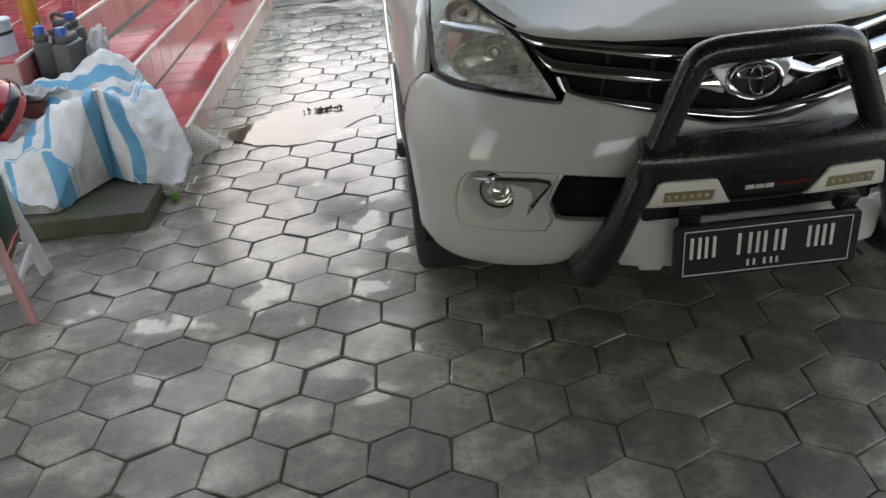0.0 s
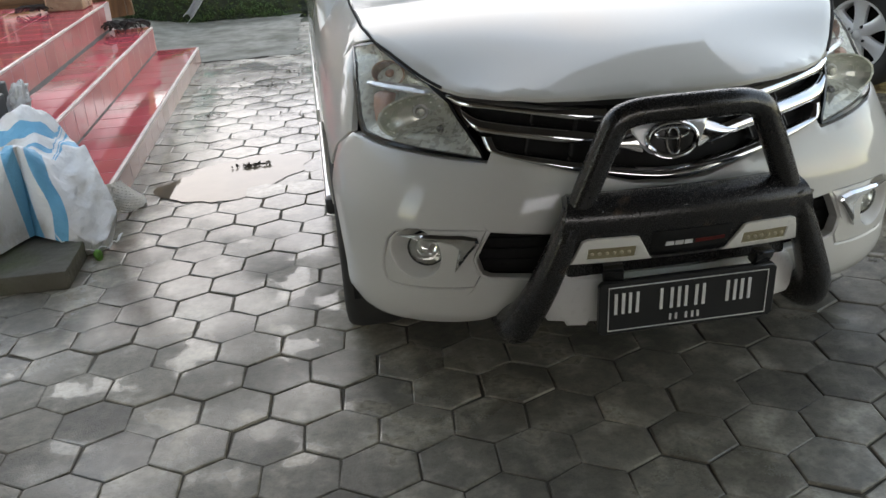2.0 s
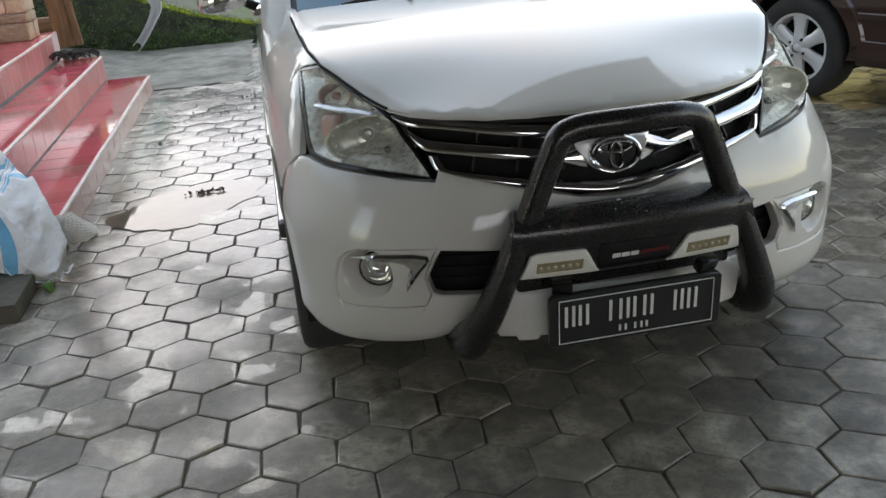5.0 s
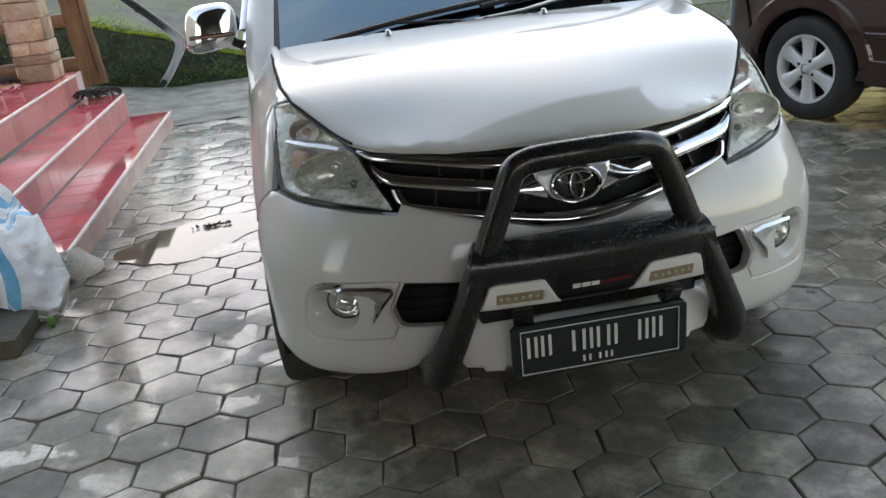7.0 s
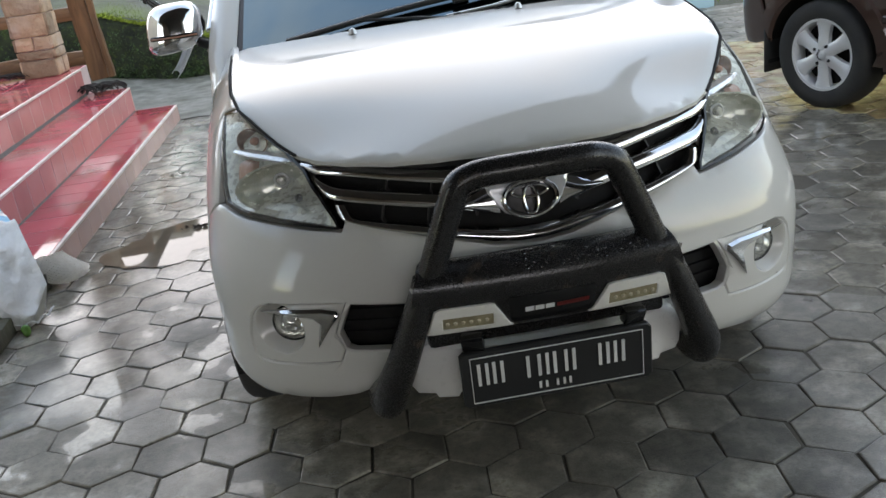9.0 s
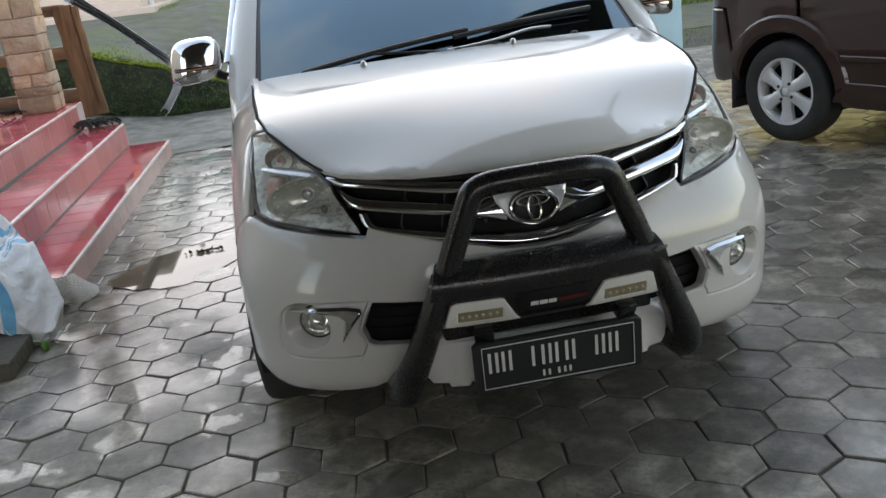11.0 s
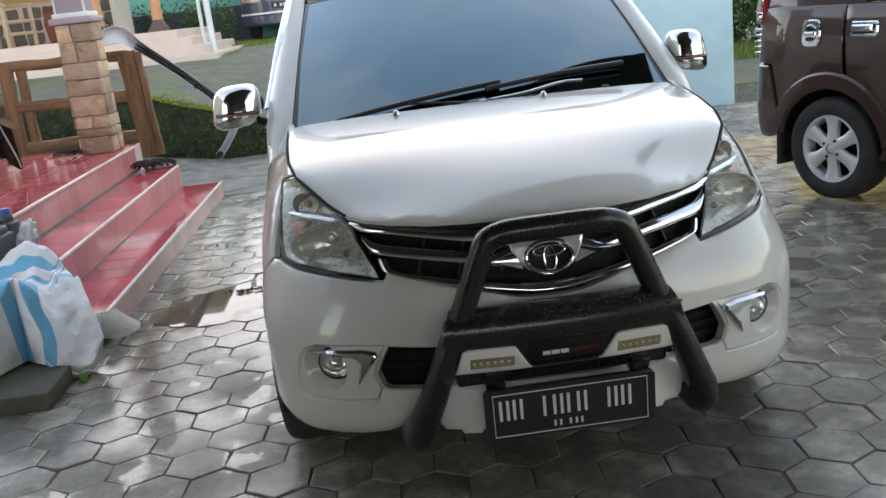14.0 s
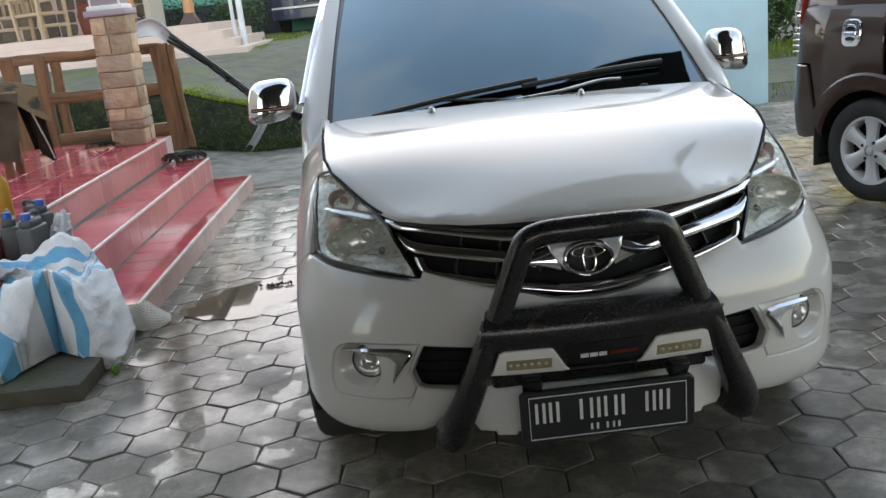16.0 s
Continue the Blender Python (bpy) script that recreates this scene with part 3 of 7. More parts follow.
# bonnet
LIP = [(0, .168), (.1, .172), (.2, .182), (.3, .205), (.4, .255), (.47, .31), (.515, .362)]
EDGE = [(.515, .362), (.56, .43), (.61, .515), (.655, .60), (.682, .72), (.695, .90), (.703, 1.14)]
REAR = [(.703, 1.14), (.66, 1.165), (.5, 1.135), (.25, 1.095), (0, 1.085)]


def bonnet_z(x, y):
    """Rises steeply behind the lip, then flattens; crowned across, most near the lamps."""
    return 0.9605 + 0.0789 * y - 0.2236 * math.exp(-y / .35) - (.062 + .165 * math.exp(-((y - .33) / .18) ** 2)) * x * x


def bonnet(u, v, d=0.0):
    return Vector((u, v, bonnet_z(u, v) - d))


bm = panel(mirrored(LIP + EDGE[1:] + REAR[1:]), bonnet, 0.032, thick=0.013, roll=0.004)
hood = part("bonnet", bm, PAINT_WHITE, car, "white bonnet reflecting the sky")
for s in (1, -1):
    part("bonnet_gap", tube(bmesh.new(), [Vector((s * (x + .003), y, bonnet_z(x, y) - .0035)) for x, y in [(float(np.interp(t, range(len(EDGE)), [q[0] for q in EDGE])), float(np.interp(t, range(len(EDGE)), [q[1] for q in EDGE]))) for t in np.linspace(0, len(EDGE) - 1.1, 40)]], .0042, 6), VOID, hood)
part("bonnet_seal", panel(mirrored([(0, .842), (.3, .844), (.60, .850), (.625, .832), (.50, .822), (.30, .808), (0, .800)]), lambda u, v, d=0: shell(u, v, d + .014), 0.04, thick=.05), BLACK_PLASTIC, hood)

# wings, doors, quarters: panels on the same body
U1, U2, U3 = at_y(1.42), at_y(2.35), at_y(3.22)
for s in (1, -1):
    def side(name, poly, material=PAINT_WHITE, parent=car, lift=0.0, roll=.004, th=.02, label="", step=.05):
        return part(name, panel([(s * x, y) for x, y in poly], shell, step, thick=th, roll=roll, lift=lift), material, parent, label)
    wing = [(1.035, .668), (.972, .716), (1.03, .80), (1.11, .862), (1.19, .905), (1.155, .918), (1.07, .936), (1.16, .955), (at_y(.9), .984), (at_y(1.15), 1.020), (at_y(1.24), 1.020), (U1 - .003, .985), (U1 - .003, .24)]
    af = arch(UF, 0.345, -10, 126)
    side("wing", wing + [(q[0], q[1]) for q in af if q[1] > .24], label="white front wing", step=.035)
    d1 = side("front_door", [(U1 + .003, .24), (U1 + .003, .985), (U2 - .003, 1.0), (U2 - .003, .24)], label="white front door")
    d2 = side("rear_door", [(U2 + .003, .24), (U2 + .003, 1.0), (U3 - .003, 1.02)] + [(q[0], q[1]) for q in arch(UR, .345, 140, 190)])
    side("quarter_panel", [(U3 + .003, 1.02), (U3 + .003, .62)] + arch(UR, .345, 125, 0)[2:] + [(at_y(3.85) , .26), (station(16), .26), (station(18), .26), (station(18), .98), (station(16), 1.0), (at_y(3.7), 1.05)])
    for dd, u in ((d1, U2 - .14), (d2, U3 - .14)):
        side("door_handle", [(u - .08, .90), (u + .08, .905), (u + .08, .935), (u - .08, .93)], CHROME, dd, .022, .008, .002, "chrome handle", .02)
    # moulding and step board
    side("door_moulding", [(U1 - .05, .52), (U3 + .05, .53), (U3 + .05, .575), (U1 - .05, .565)], PAINT_WHITE, car, .012, .006, .002)
    part("side_step", boxed((s * .795, 2.16, .255), (.10, 1.80, .05), None, .014), ALU, car, "silver side step")
    part("step_end", boxed((s * .795, 1.25, .250), (.104, .06, .062), None, .014), BLACK_PLASTIC, car)
    # black lining of the wheel arches
    for u0 in (AXLE_F, AXLE_R):
        bm = bmesh.new()
        ring = [(math.cos(radians(a)), math.sin(radians(a))) for a in range(-12, 193, 12)]
        v0 = [[bm.verts.new((s * x, u0 + .37 * c, HUB + .01 + .37 * q)) for c, q in ring] for x in (.79, .50)]
        for i in range(len(ring) - 1):
            bm.faces.new((v0[0][i], v0[0][i + 1], v0[1][i + 1], v0[1][i]))
        bm.faces.new(v0[1])
        part("arch_liner", bm, VOID, car)

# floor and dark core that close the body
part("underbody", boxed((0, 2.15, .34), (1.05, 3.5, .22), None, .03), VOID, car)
# Unseen near-black trays added to keep light from under the car.
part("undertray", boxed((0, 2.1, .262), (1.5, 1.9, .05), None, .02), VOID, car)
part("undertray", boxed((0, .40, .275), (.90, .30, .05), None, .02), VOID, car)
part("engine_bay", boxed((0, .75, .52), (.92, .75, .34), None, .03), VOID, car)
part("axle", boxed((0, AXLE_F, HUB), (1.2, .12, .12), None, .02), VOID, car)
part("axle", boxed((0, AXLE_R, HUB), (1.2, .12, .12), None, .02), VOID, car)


# greenhouse
def screen(u, v, d=0.0):
    """The windscreen: u across, v from its foot to its head."""
    w = .712 - .070 * v
    y = 1.135 + .78 * v + (.055 + .03 * v) * u * u - .012 * math.sin(math.pi * v)
    z = 1.005 + .468 * v - (.012 + .02 * v) * u * u + .012 * math.sin(math.pi * v)
    return Vector((u * w, y + d * .52, z - d * .85))


def cabin(y, v, d=0.0):
    """The side of the cabin: v from the belt line to the roof rail."""
    z = 1.0 + .58 * v
    x = .79 - .145 * max(v, 0) ** 1.25 - .02 * smooth(3.2, 4.1, y)
    return Vector((x - d, y, z))


part("windscreen", panel([(-.955, .0), (.955, .0), (.965, .5), (.95, .985), (-.95, .985), (-.965, .5)], screen, .09, thick=.012), GLASS_DARK, car, "tinted windscreen reflecting the sky")
part("cowl", panel([(-.99, -.075), (.99, -.075), (.99, .015), (-.99, .015)], lambda u, v, d=0: screen(u, v, d + .020), .05, thick=.03), BLACK_PLASTIC, car, "black plastic scuttle")
part("screen_band", panel([(-.985, -.02), (.985, -.02), (.985, 1.0), (-.985, 1.0)], lambda u, v, d=0: screen(u, v, d + .004), .09, [[(-.95, .035), (.95, .035), (.955, .5), (.94, .97), (-.94, .97), (-.955, .5)]], thick=.02), BLACK_GLOSS, car)


def roof_z(x, y):
    return float(eased(y, [1.8, 1.93, 2.1, 2.4, 2.9, 3.5, 3.85, 4.05], [1.42, 1.478, 1.545, 1.605, 1.640, 1.630, 1.595, 1.55])) - (.030 + .02 * smooth(2.0, 2.6, y)) * abs(x / .62) ** 2.2


part("roof_skin", panel([(-.62, 2.01), (-.4, 1.965), (0, 1.93), (.4, 1.965), (.62, 2.01), (.645, 2.5), (.635, 3.6), (.60, 3.98), (0, 4.02), (-.60, 3.98), (-.635, 3.6), (-.645, 2.5)], lambda u, v, d=0: Vector((u, v, roof_z(u, v) - d)), .07, thick=.05, roll=.010), PAINT_WHITE, car, "white roof")
for s in (1, -1):
    # front pillar
    bm = bmesh.new()
    rows = []
    for i, t in enumerate(np.linspace(-.16, 1.13, 18)):
        a = screen(s * .985, t, -.002)
        c = cabin(a.y + .10, max(t, 0) * .86)
        c.x *= s
        c.z += min(t, 0) * .9
        mid = (a + c) * .5 + Vector((s * .028, -.012, .012))
        rows.append([bm.verts.new(q) for q in (a + Vector((0, .02, -.03)), a, a * .72 + mid * .28 + Vector((s * .012, -.006, .006)), mid, c * .72 + mid * .28 + Vector((s * .012, 0, 0)), c, c + Vector((-s * .04, .0, 0)))])
    for r0, r1 in zip(rows, rows[1:]):
        for j in range(6):
            bm.faces.new((r0[j], r0[j + 1], r1[j + 1], r1[j]))
    bmesh.ops.recalc_face_normals(bm, faces=bm.faces)
    part("front_pillar", bm, PAINT_WHITE, car)
    cab = (lambda s: lambda u, v, d=0: Vector((s * cabin(u, v, d).x, u, cabin(u, v, d).z)))(s)
    frame_poly = [(1.30, -.02), (3.98, -.02), (4.0, .5), (3.92, .98), (2.45, 1.0), (2.08, .86), (1.72, .52)]
    holes = [[(1.50, .06), (2.30, .05), (2.30, .86), (2.12, .76), (1.80, .46)], [(2.40, .05), (3.16, .06), (3.14, .88), (2.40, .88)], [(3.26, .08), (3.86, .12), (3.82, .86), (3.26, .88)]]
    rail = part("window_frame", panel(frame_poly, cab, .12, holes, thick=.03), PAINT_WHITE, car)
    for h in holes:
        part("side_window", panel(h, lambda u, v, d=0, c=cab: c(u, v, d + .014), .2, thick=.006), GLASS_SIDE, rail, "dark tinted side window")
    part("rain_visor", tube(bmesh.new(), [cab(1.52, .10, -.025), cab(1.82, .50, -.025), cab(2.12, .80, -.025), cab(2.4, .90, -.024), cab(3.9, .92, -.022)], .013, 8, flat=.4), CHROME, rail, "chrome rain visor")
    part("gutter", tube(bmesh.new(), [Vector((s * .645, y, roof_z(.64, y) - .004)) for y in np.linspace(2.10, 3.95, 14)], [.006, .016] + [.022] * 12, 8), PAINT_WHITE, car)
part("tailgate", panel([(-.60, 1.0), (.60, 1.0), (.585, 1.55), (.5, 1.60), (-.5, 1.60), (-.585, 1.55)], lambda u, v, d=0: Vector((u, 4.10 - .12 * (v - 1.0) - d, v)), .15, [[(-.5, 1.1), (.5, 1.1), (.48, 1.5), (-.48, 1.5)]], thick=.03), PAINT_WHITE, car)
part("rear_window", panel([(-.5, 1.1), (.5, 1.1), (.48, 1.5), (-.48, 1.5)], lambda u, v, d=0: Vector((u, 4.085 - .12 * (v - 1.0) - d, v)), .25, thick=.006), GLASS_SIDE, car)
for s in (1, -1):
    part("tail_lamp", panel([(s * x, y) for x, y in ((.60, 1.02), (.72, 1.02), (.69, 1.5), (.60, 1.5))], lambda u, v, d=0: Vector((u, 4.08 - .14 * (v - 1.0) - d - .3 * max(abs(u) - .62, 0), v)), .08, thick=.1), RED_LAMP, car)
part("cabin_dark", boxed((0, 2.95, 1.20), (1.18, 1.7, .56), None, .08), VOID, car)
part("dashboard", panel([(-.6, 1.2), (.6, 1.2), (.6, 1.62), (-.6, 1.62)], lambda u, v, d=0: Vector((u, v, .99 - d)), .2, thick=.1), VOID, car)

# wipers
def wiper(p0, p1, p2, pad0, pad1):
    arm = part("wiper", tube(bmesh.new(), spline([p0, p1, p2], 6), [.012] * 6 + [.008] * 7, 8, flat=.6), BLACK_PLASTIC, car, "black wiper")
    part("wiper_blade", tube(bmesh.new(), spline([pad0, (Vector(pad0) + Vector(pad1)) * .5 + Vector((0, 0, .006)), pad1], 6), .014, 8, flat=.7), BLACK_PLASTIC, arm)
    part("wiper_cap", lathe(bmesh.new(), [(.001, .03), (.012, .028), (.018, .015), (.02, 0)], 12, Matrix.Translation(Vector(p0) + Vector((0, 0, -.01))), cap=False), BLACK_PLASTIC, arm)


def on_glass(u, v, up=.022):
    return screen(u, v, -up)


wiper(on_glass(.02, -.01), on_glass(-.2, .03), on_glass(-.45, .06), on_glass(-.75, .005), on_glass(.10, .12))
wiper(on_glass(.62, -.005), on_glass(.3, .005), on_glass(.15, .02), on_glass(.02, .085), on_glass(.78, .16))
part("silver_arm", tube(bmesh.new(), spline([on_glass(-.03, .0, .03), on_glass(.2, .022, .03), on_glass(.4, .06, .03), on_glass(.52, .06, .03)], 6), .006, 8), ALU, car, "bare metal wiper arm")
for u in (-.36, .22):
    part("washer_jet", lathe(bmesh.new(), [(.001, .018), (.008, .015), (.012, .006), (.014, 0)], 12, Matrix.Translation(bonnet(u * .9, 1.06)), cap=False), ALU, car)

# door mirrors
for s in (1, -1):
    base = Vector((.850, 1.45, 1.10) if s > 0 else (-.905, 1.42, 1.09))
    wide = .80 if s > 0 else 1.0
    bm = bmesh.new()
    bmesh.ops.create_uvsphere(bm, u_segments=28, v_segments=18, radius=1.0)
    for v in bm.verts:
        q = v.co
        p = 3.5
        k = (abs(q.x) ** p + abs(q.y) ** p + abs(q.z) ** p) ** (-1 / p)
        x, y, z = q * k
        y = y * (.55 if y > 0 else 1.0)
        t = z * .5 + .5
        v.co = Vector((s * wide * (x * (.098 - .012 * t) + .012 * (1 - t)), y * .075 + .025 * x * x + .014 * z, z * .079 - .012 * x * (1 if z < 0 else .2)))
    bmesh.ops.translate(bm, vec=base, verts=bm.verts)
    if s < 0:
        bmesh.ops.reverse_faces(bm, faces=bm.faces)
    mir = part("door_mirror", bm, CHROME, car, "chrome mirror cover")
    part("mirror_glass", panel([(s * a, b) for a, b in ellipse(0, 0, .088 * wide, .06, 28)], lambda u, v, d=0, b=base: b + Vector((u, .052 - d, v)), .04, thick=.01), GLASS_SIDE, mir)
    part("mirror_back", lathe(bmesh.new(), [(.092, 0), (.094, .01), (.085, .018)], 24, Matrix.Translation(base + Vector((0, .035, 0))) @ pose(0, 0, 0, -90) @ Matrix.Diagonal((wide, .72, 1, 1))), BLACK_PLASTIC, mir)
    strip = [base + Vector((s * wide * q, -.076 + 2.2 * q * q, -.024)) for q in np.linspace(-.075, .075, 13)]
    lamp = part("indicator", tube(bmesh.new(), strip, .011, 8, flat=.7), BLACK_GLOSS, mir, "slim dark indicator strip")
    part("indicator_rim", tube(bmesh.new(), [q + Vector((0, -.006, 0)) for q in strip], .006, 8, flat=.6), AMBER, lamp)
    part("mirror_stalk", tube(bmesh.new(), [base + Vector((-s * .06, .02, -.06)), base + Vector((-s * .11, .03, -.085)), base + Vector((-s * .17, .04, -.095))], [.022, .026, .03], 10, flat=.7), BLACK_PLASTIC, mir)
    part("mirror_foot", tube(bmesh.new(), [Vector((s * .80, 1.40, 1.0)), Vector((s * .795, 1.49, 1.02)), Vector((s * .785, 1.58, 1.10))], [.018, .022, .01], 8, flat=.7), CHROME, mir)


# wheels
def wheel(parent, c, s, spokes=5, holes=6, rim_r=.195):
    """A road wheel, its outer face looking to s along x."""
    m = Matrix.Translation(c) @ pose(0, 0, 0, 0, 90 * s, 0)
    w = part("wheel", lathe(bmesh.new(), [(rim_r - .01, -.17), (rim_r, -.18), (.27, -.185), (.297, -.165), (HUB, -.13), (HUB, -.03), (.297, .0), (.285, .012), (.25, .018), (.215, .012), (rim_r + .004, .004), (rim_r - .006, -.02)], 48, m, cap=False), RUBBER, parent, "black tyre")
    bm = bmesh.new()
    for k in range(spokes):
        a = 2 * math.pi * k / spokes
        rings = []
        for r, half, h in ((.030, .034, -.002), (.065, .034, -.005), (.11, .034, -.010), (.155, .042, -.010), (rim_r - .004, .058, -.006)):
            rings.append([bm.verts.new(m @ (Matrix.Rotation(a, 4, "Z") @ Vector((r, q, z)))) for q, z in ((-half, h - .03), (-half, h - .004), (-half * .5, h + .006), (half * .5, h + .006), (half, h - .004), (half, h - .03))])
        for r0, r1 in zip(rings, rings[1:]):
            for j in range(5):
                bm.faces.new((r0[j], r0[j + 1], r1[j + 1], r1[j]))
    bmesh.ops.recalc_face_normals(bm, faces=bm.faces)
    rim = part("rim", bm, SILVER, w, "silver alloy rim")
    part("rim_edge", lathe(bmesh.new(), [(rim_r + .004, -.002), (rim_r + .006, .006), (rim_r - .008, .004), (rim_r - .016, -.02), (rim_r - .02, -.12)], 40, m, cap=False), SILVER, rim)
    part("rim_back", lathe(bmesh.new(), [(.001, -.07), (rim_r - .02, -.075)], 32, m, cap=False), VOID, rim)
    part("hub_cap", lathe(bmesh.new(), [(.001, .004), (.02, .003), (.03, -.002), (.036, -.012)], 24, m, cap=False), SILVER, rim)
    for k in range(4):
        a = 2 * math.pi * (k + .5) / 4 + .25
        part("wheel_nut", lathe(bmesh.new(), [(.001, .012), (.008, .012), (.010, .006), (.010, -.012)], 6, m @ Matrix.Translation((.055 * math.cos(a), .055 * math.sin(a), -.004)), cap=False), BLACK_PLASTIC, rim)
    return w


for s in (1, -1):
    for y in (AXLE_F, AXLE_R):
        wheel(car, (s * .80, y, HUB), s)

# bull bar
bar = thing("bull_bar", pose(0.013, 0, 0, 0, 0, 1.0), "black tubular bull bar with white light pods on white car", "bull bar")
bar.parent = None
TOP = [(-.288, .038, .525), (-.264, .035, .590), (-.225, .030, .690), (-.190, .026, .775), (-.170, .024, .812), (-.135, .020, .828), (-.09, .012, .834), (0, .006, .836)]
path = spline([*TOP, *[(-x, y, z) for x, y, z in reversed(TOP[:-1])]], 6)
part("hoop", tube(bmesh.new(), path, .031, 16, flat=1.0), BAR_BLACK, bar, "black bent tube hoop")
for s in (1, -1):
    leg = spline([(s * .268, .030, .600), (s * .300, .034, .520), (s * .345, .052, .405), (s * .374, .080, .335), (s * .388, .124, .285), (s * .394, .190, .260), (s * .394, .30, .262)], 6)
    n = len(leg)
    part("leg", tube(bmesh.new(), leg, [.0345 + .021 * min(i / n * 1.5, 1) for i in range(n)], 18, flat=.82, up=(1, 0, 0)), BAR_BLACK, bar, "black lower leg, flared to its foot")
    part("collar", tube(bmesh.new(), [Vector((s * .262, .030, .604)), Vector((s * .270, .031, .580))], .0362, 16), BAR_BLACK, bar)
    part("reflective_tab", boxed((0, 0, 0), (.006, .004, .026), pose(s * .300, .004, .592, 0, s * 20, 0)), CHROME, bar)


def pad(u, v, d=0.0):
    """The pad between the legs: v runs down its rounded front."""
    prof = [(.075, .628), (.035, .634), (-.005, .622), (-.022, .596), (-.020, .560), (-.008, .520), (.010, .480), (.030, .462)]
    k = min(max(v, 0), .9999) * (len(prof) - 1)
    i = int(k)
    y = eased(k, list(range(len(prof))), [q[0] for q in prof])
    z = eased(k, list(range(len(prof))), [q[1] for q in prof])
    return Vector((u, y + .10 * u * u * 2.2 + d * .9, z - d * (.5 if v < .4 else 0)))


part("pad", panel([(-.272, 0), (.272, 0), (.305, .5), (.325, .999), (-.325, .999), (-.305, .5)], pad, .03, thick=.05), BAR_BLACK, bar, "wide black pad with water drops")
for s in (1, -1):
    pod = [(.285, .895), (.086, .895), (.128, .630), (.140, .618), (.248, .618), (.262, .640)]
    pw = part("light_pod", panel([(s * x, y) for x, y in pod], pad, .016, [[(s * x, y) for x, y in ((.245, .825), (.132, .825), (.132, .715), (.245, .715))]], thick=.02, roll=.0025, lift=.010), SKID_WHITE, bar, "white lamp pod")
    part("lamp_strip", panel([(s * x, y) for x, y in ((.247, .83), (.130, .83), (.130, .71), (.247, .71))], pad, .01, thick=.01, lift=.006), LED_STRIP, pw, "yellowed strip of diodes")
    for k in range(6):
        q = pad(s * (.147 + .0175 * k), .77, -.008)
        part("diode", lathe(bmesh.new(), [(.001, -.003), (.004, -.002), (.0055, .002)], 10, Matrix.Translation(q) @ pose(0, 0, 0, -90), cap=False), DIODE, pw)
part("mark_plate", panel([(-.095, .60), (.10, .60), (.10, .86), (-.095, .86)], pad, .02, thick=.004, lift=.003, roll=.002), BLACK_GLOSS, bar)
for x0, x1 in ((-.060, -.040), (-.037, -.017), (-.014, .006)):
    part("mark", panel([(x0, .715), (x1, .715), (x1, .755), (x0, .755)], pad, .01, thick=.004, lift=.005), PLATE_WHITE, bar, "plain pale mark")
part("mark", panel([(.012, .718), (.085, .71), (.085, .745), (.012, .752)], pad, .01, thick=.004, lift=.005), RED_MARK, bar, "plain red mark")
for s in (1, -1):
    part("bracket", boxed((0, 0, 0), (.05, .03, .04), pose(s * .185, .0, .452, 25, 0, s * 15), .004), BLACK_GLOSS, bar, "grey metal bracket")
# Black box that fills the gap between the pad and the plate.
part("crossbeam", boxed((0, .105, .458), (.56, .09, .08), None, .012), BAR_BLACK, bar)
# drops of water on the pad and the hoop
rng = random.Random(4)
bm = bmesh.new()
for _ in range(150):
    u = rng.uniform(-.05, .24) if rng.random() < .75 else rng.uniform(-.25, .25)
    q = pad(u, rng.uniform(.05, .36), 0)
    r = rng.uniform(.0012, .0035)
    bmesh.ops.create_icosphere(bm, subdivisions=1, radius=r, matrix=Matrix.Translation(q) @ Matrix.Diagonal((1, 1, .55, 1)))
for _ in range(70):
    q = path[rng.randrange(42, len(path) - 36)]
    bmesh.ops.create_icosphere(bm, subdivisions=1, radius=rng.uniform(.0012, .003), matrix=Matrix.Translation(q + Vector((rng.uniform(-.006, .006), rng.uniform(-.014, .01), .030))) @ Matrix.Diagonal((1, 1, .5, 1)))
WATER_DROP = mat("water drops", (0.5, 0.52, 0.55), 0.05, ior=1.33, rvar=.02, alpha=.35)
tagged(part("rain_water", bm, WATER_DROP, bar), "clear rain drops", kind="stuff")

# white lower bar under the plate
def skid(u, v, d=0.0):
    return Vector((u, .045 + .5 * u * u + .02 * (v - .34) ** 2 * 60 + d, v))


lower = part("lower_bar", panel(mirrored([(0, .415), (.28, .415), (.318, .395), (.335, .36), (.330, .305), (.318, .287), (.278, .285), (.272, .272), (.225, .272), (.218, .285), (.150, .287), (.145, .276), (.085, .276), (.080, .287), (.0, .288)]), skid, .025, thick=.06, roll=.010), SKID_WHITE, bar, "white plastic lower bar with cut-outs")
# number plate
pl = pose(0, -.012, .360, 90 + 4, 0, 0)
plate = part("number_plate", panel([(-.212, -.072), (.212, -.072), (.222, -.062), (.222, .062), (.212, .072), (-.212, .072), (-.222, .062), (-.222, -.062)], flat_map(pl), .05, thick=.016, roll=.003), PLATE_BLACK, bar, "black number plate with pale bars")
line = [(-.200, -.060), (.200, -.060), (.200, .060), (-.200, .060)]
part("plate_line", panel(line, flat_map(pl), .05, [shrink(line, .0022)], thick=0, lift=.003), PLATE_WHITE, plate)
GLYPHS = [(-.185, .026), (-.150, .026), (-.072, .010), (-.046, .026), (-.010, .010), (.016, .026), (.095, .026), (.131, .026)]
for x, w in GLYPHS:
    for x0 in ([x] if w < .02 else [x, x + w - .0075]):
        part("plate_bar", panel([(x0, -.014), (x0 + .0075, -.014), (x0 + .0075, .042), (x0, .042)], flat_map(pl), .03, thick=0, lift=.003), PLATE_WHITE, plate)
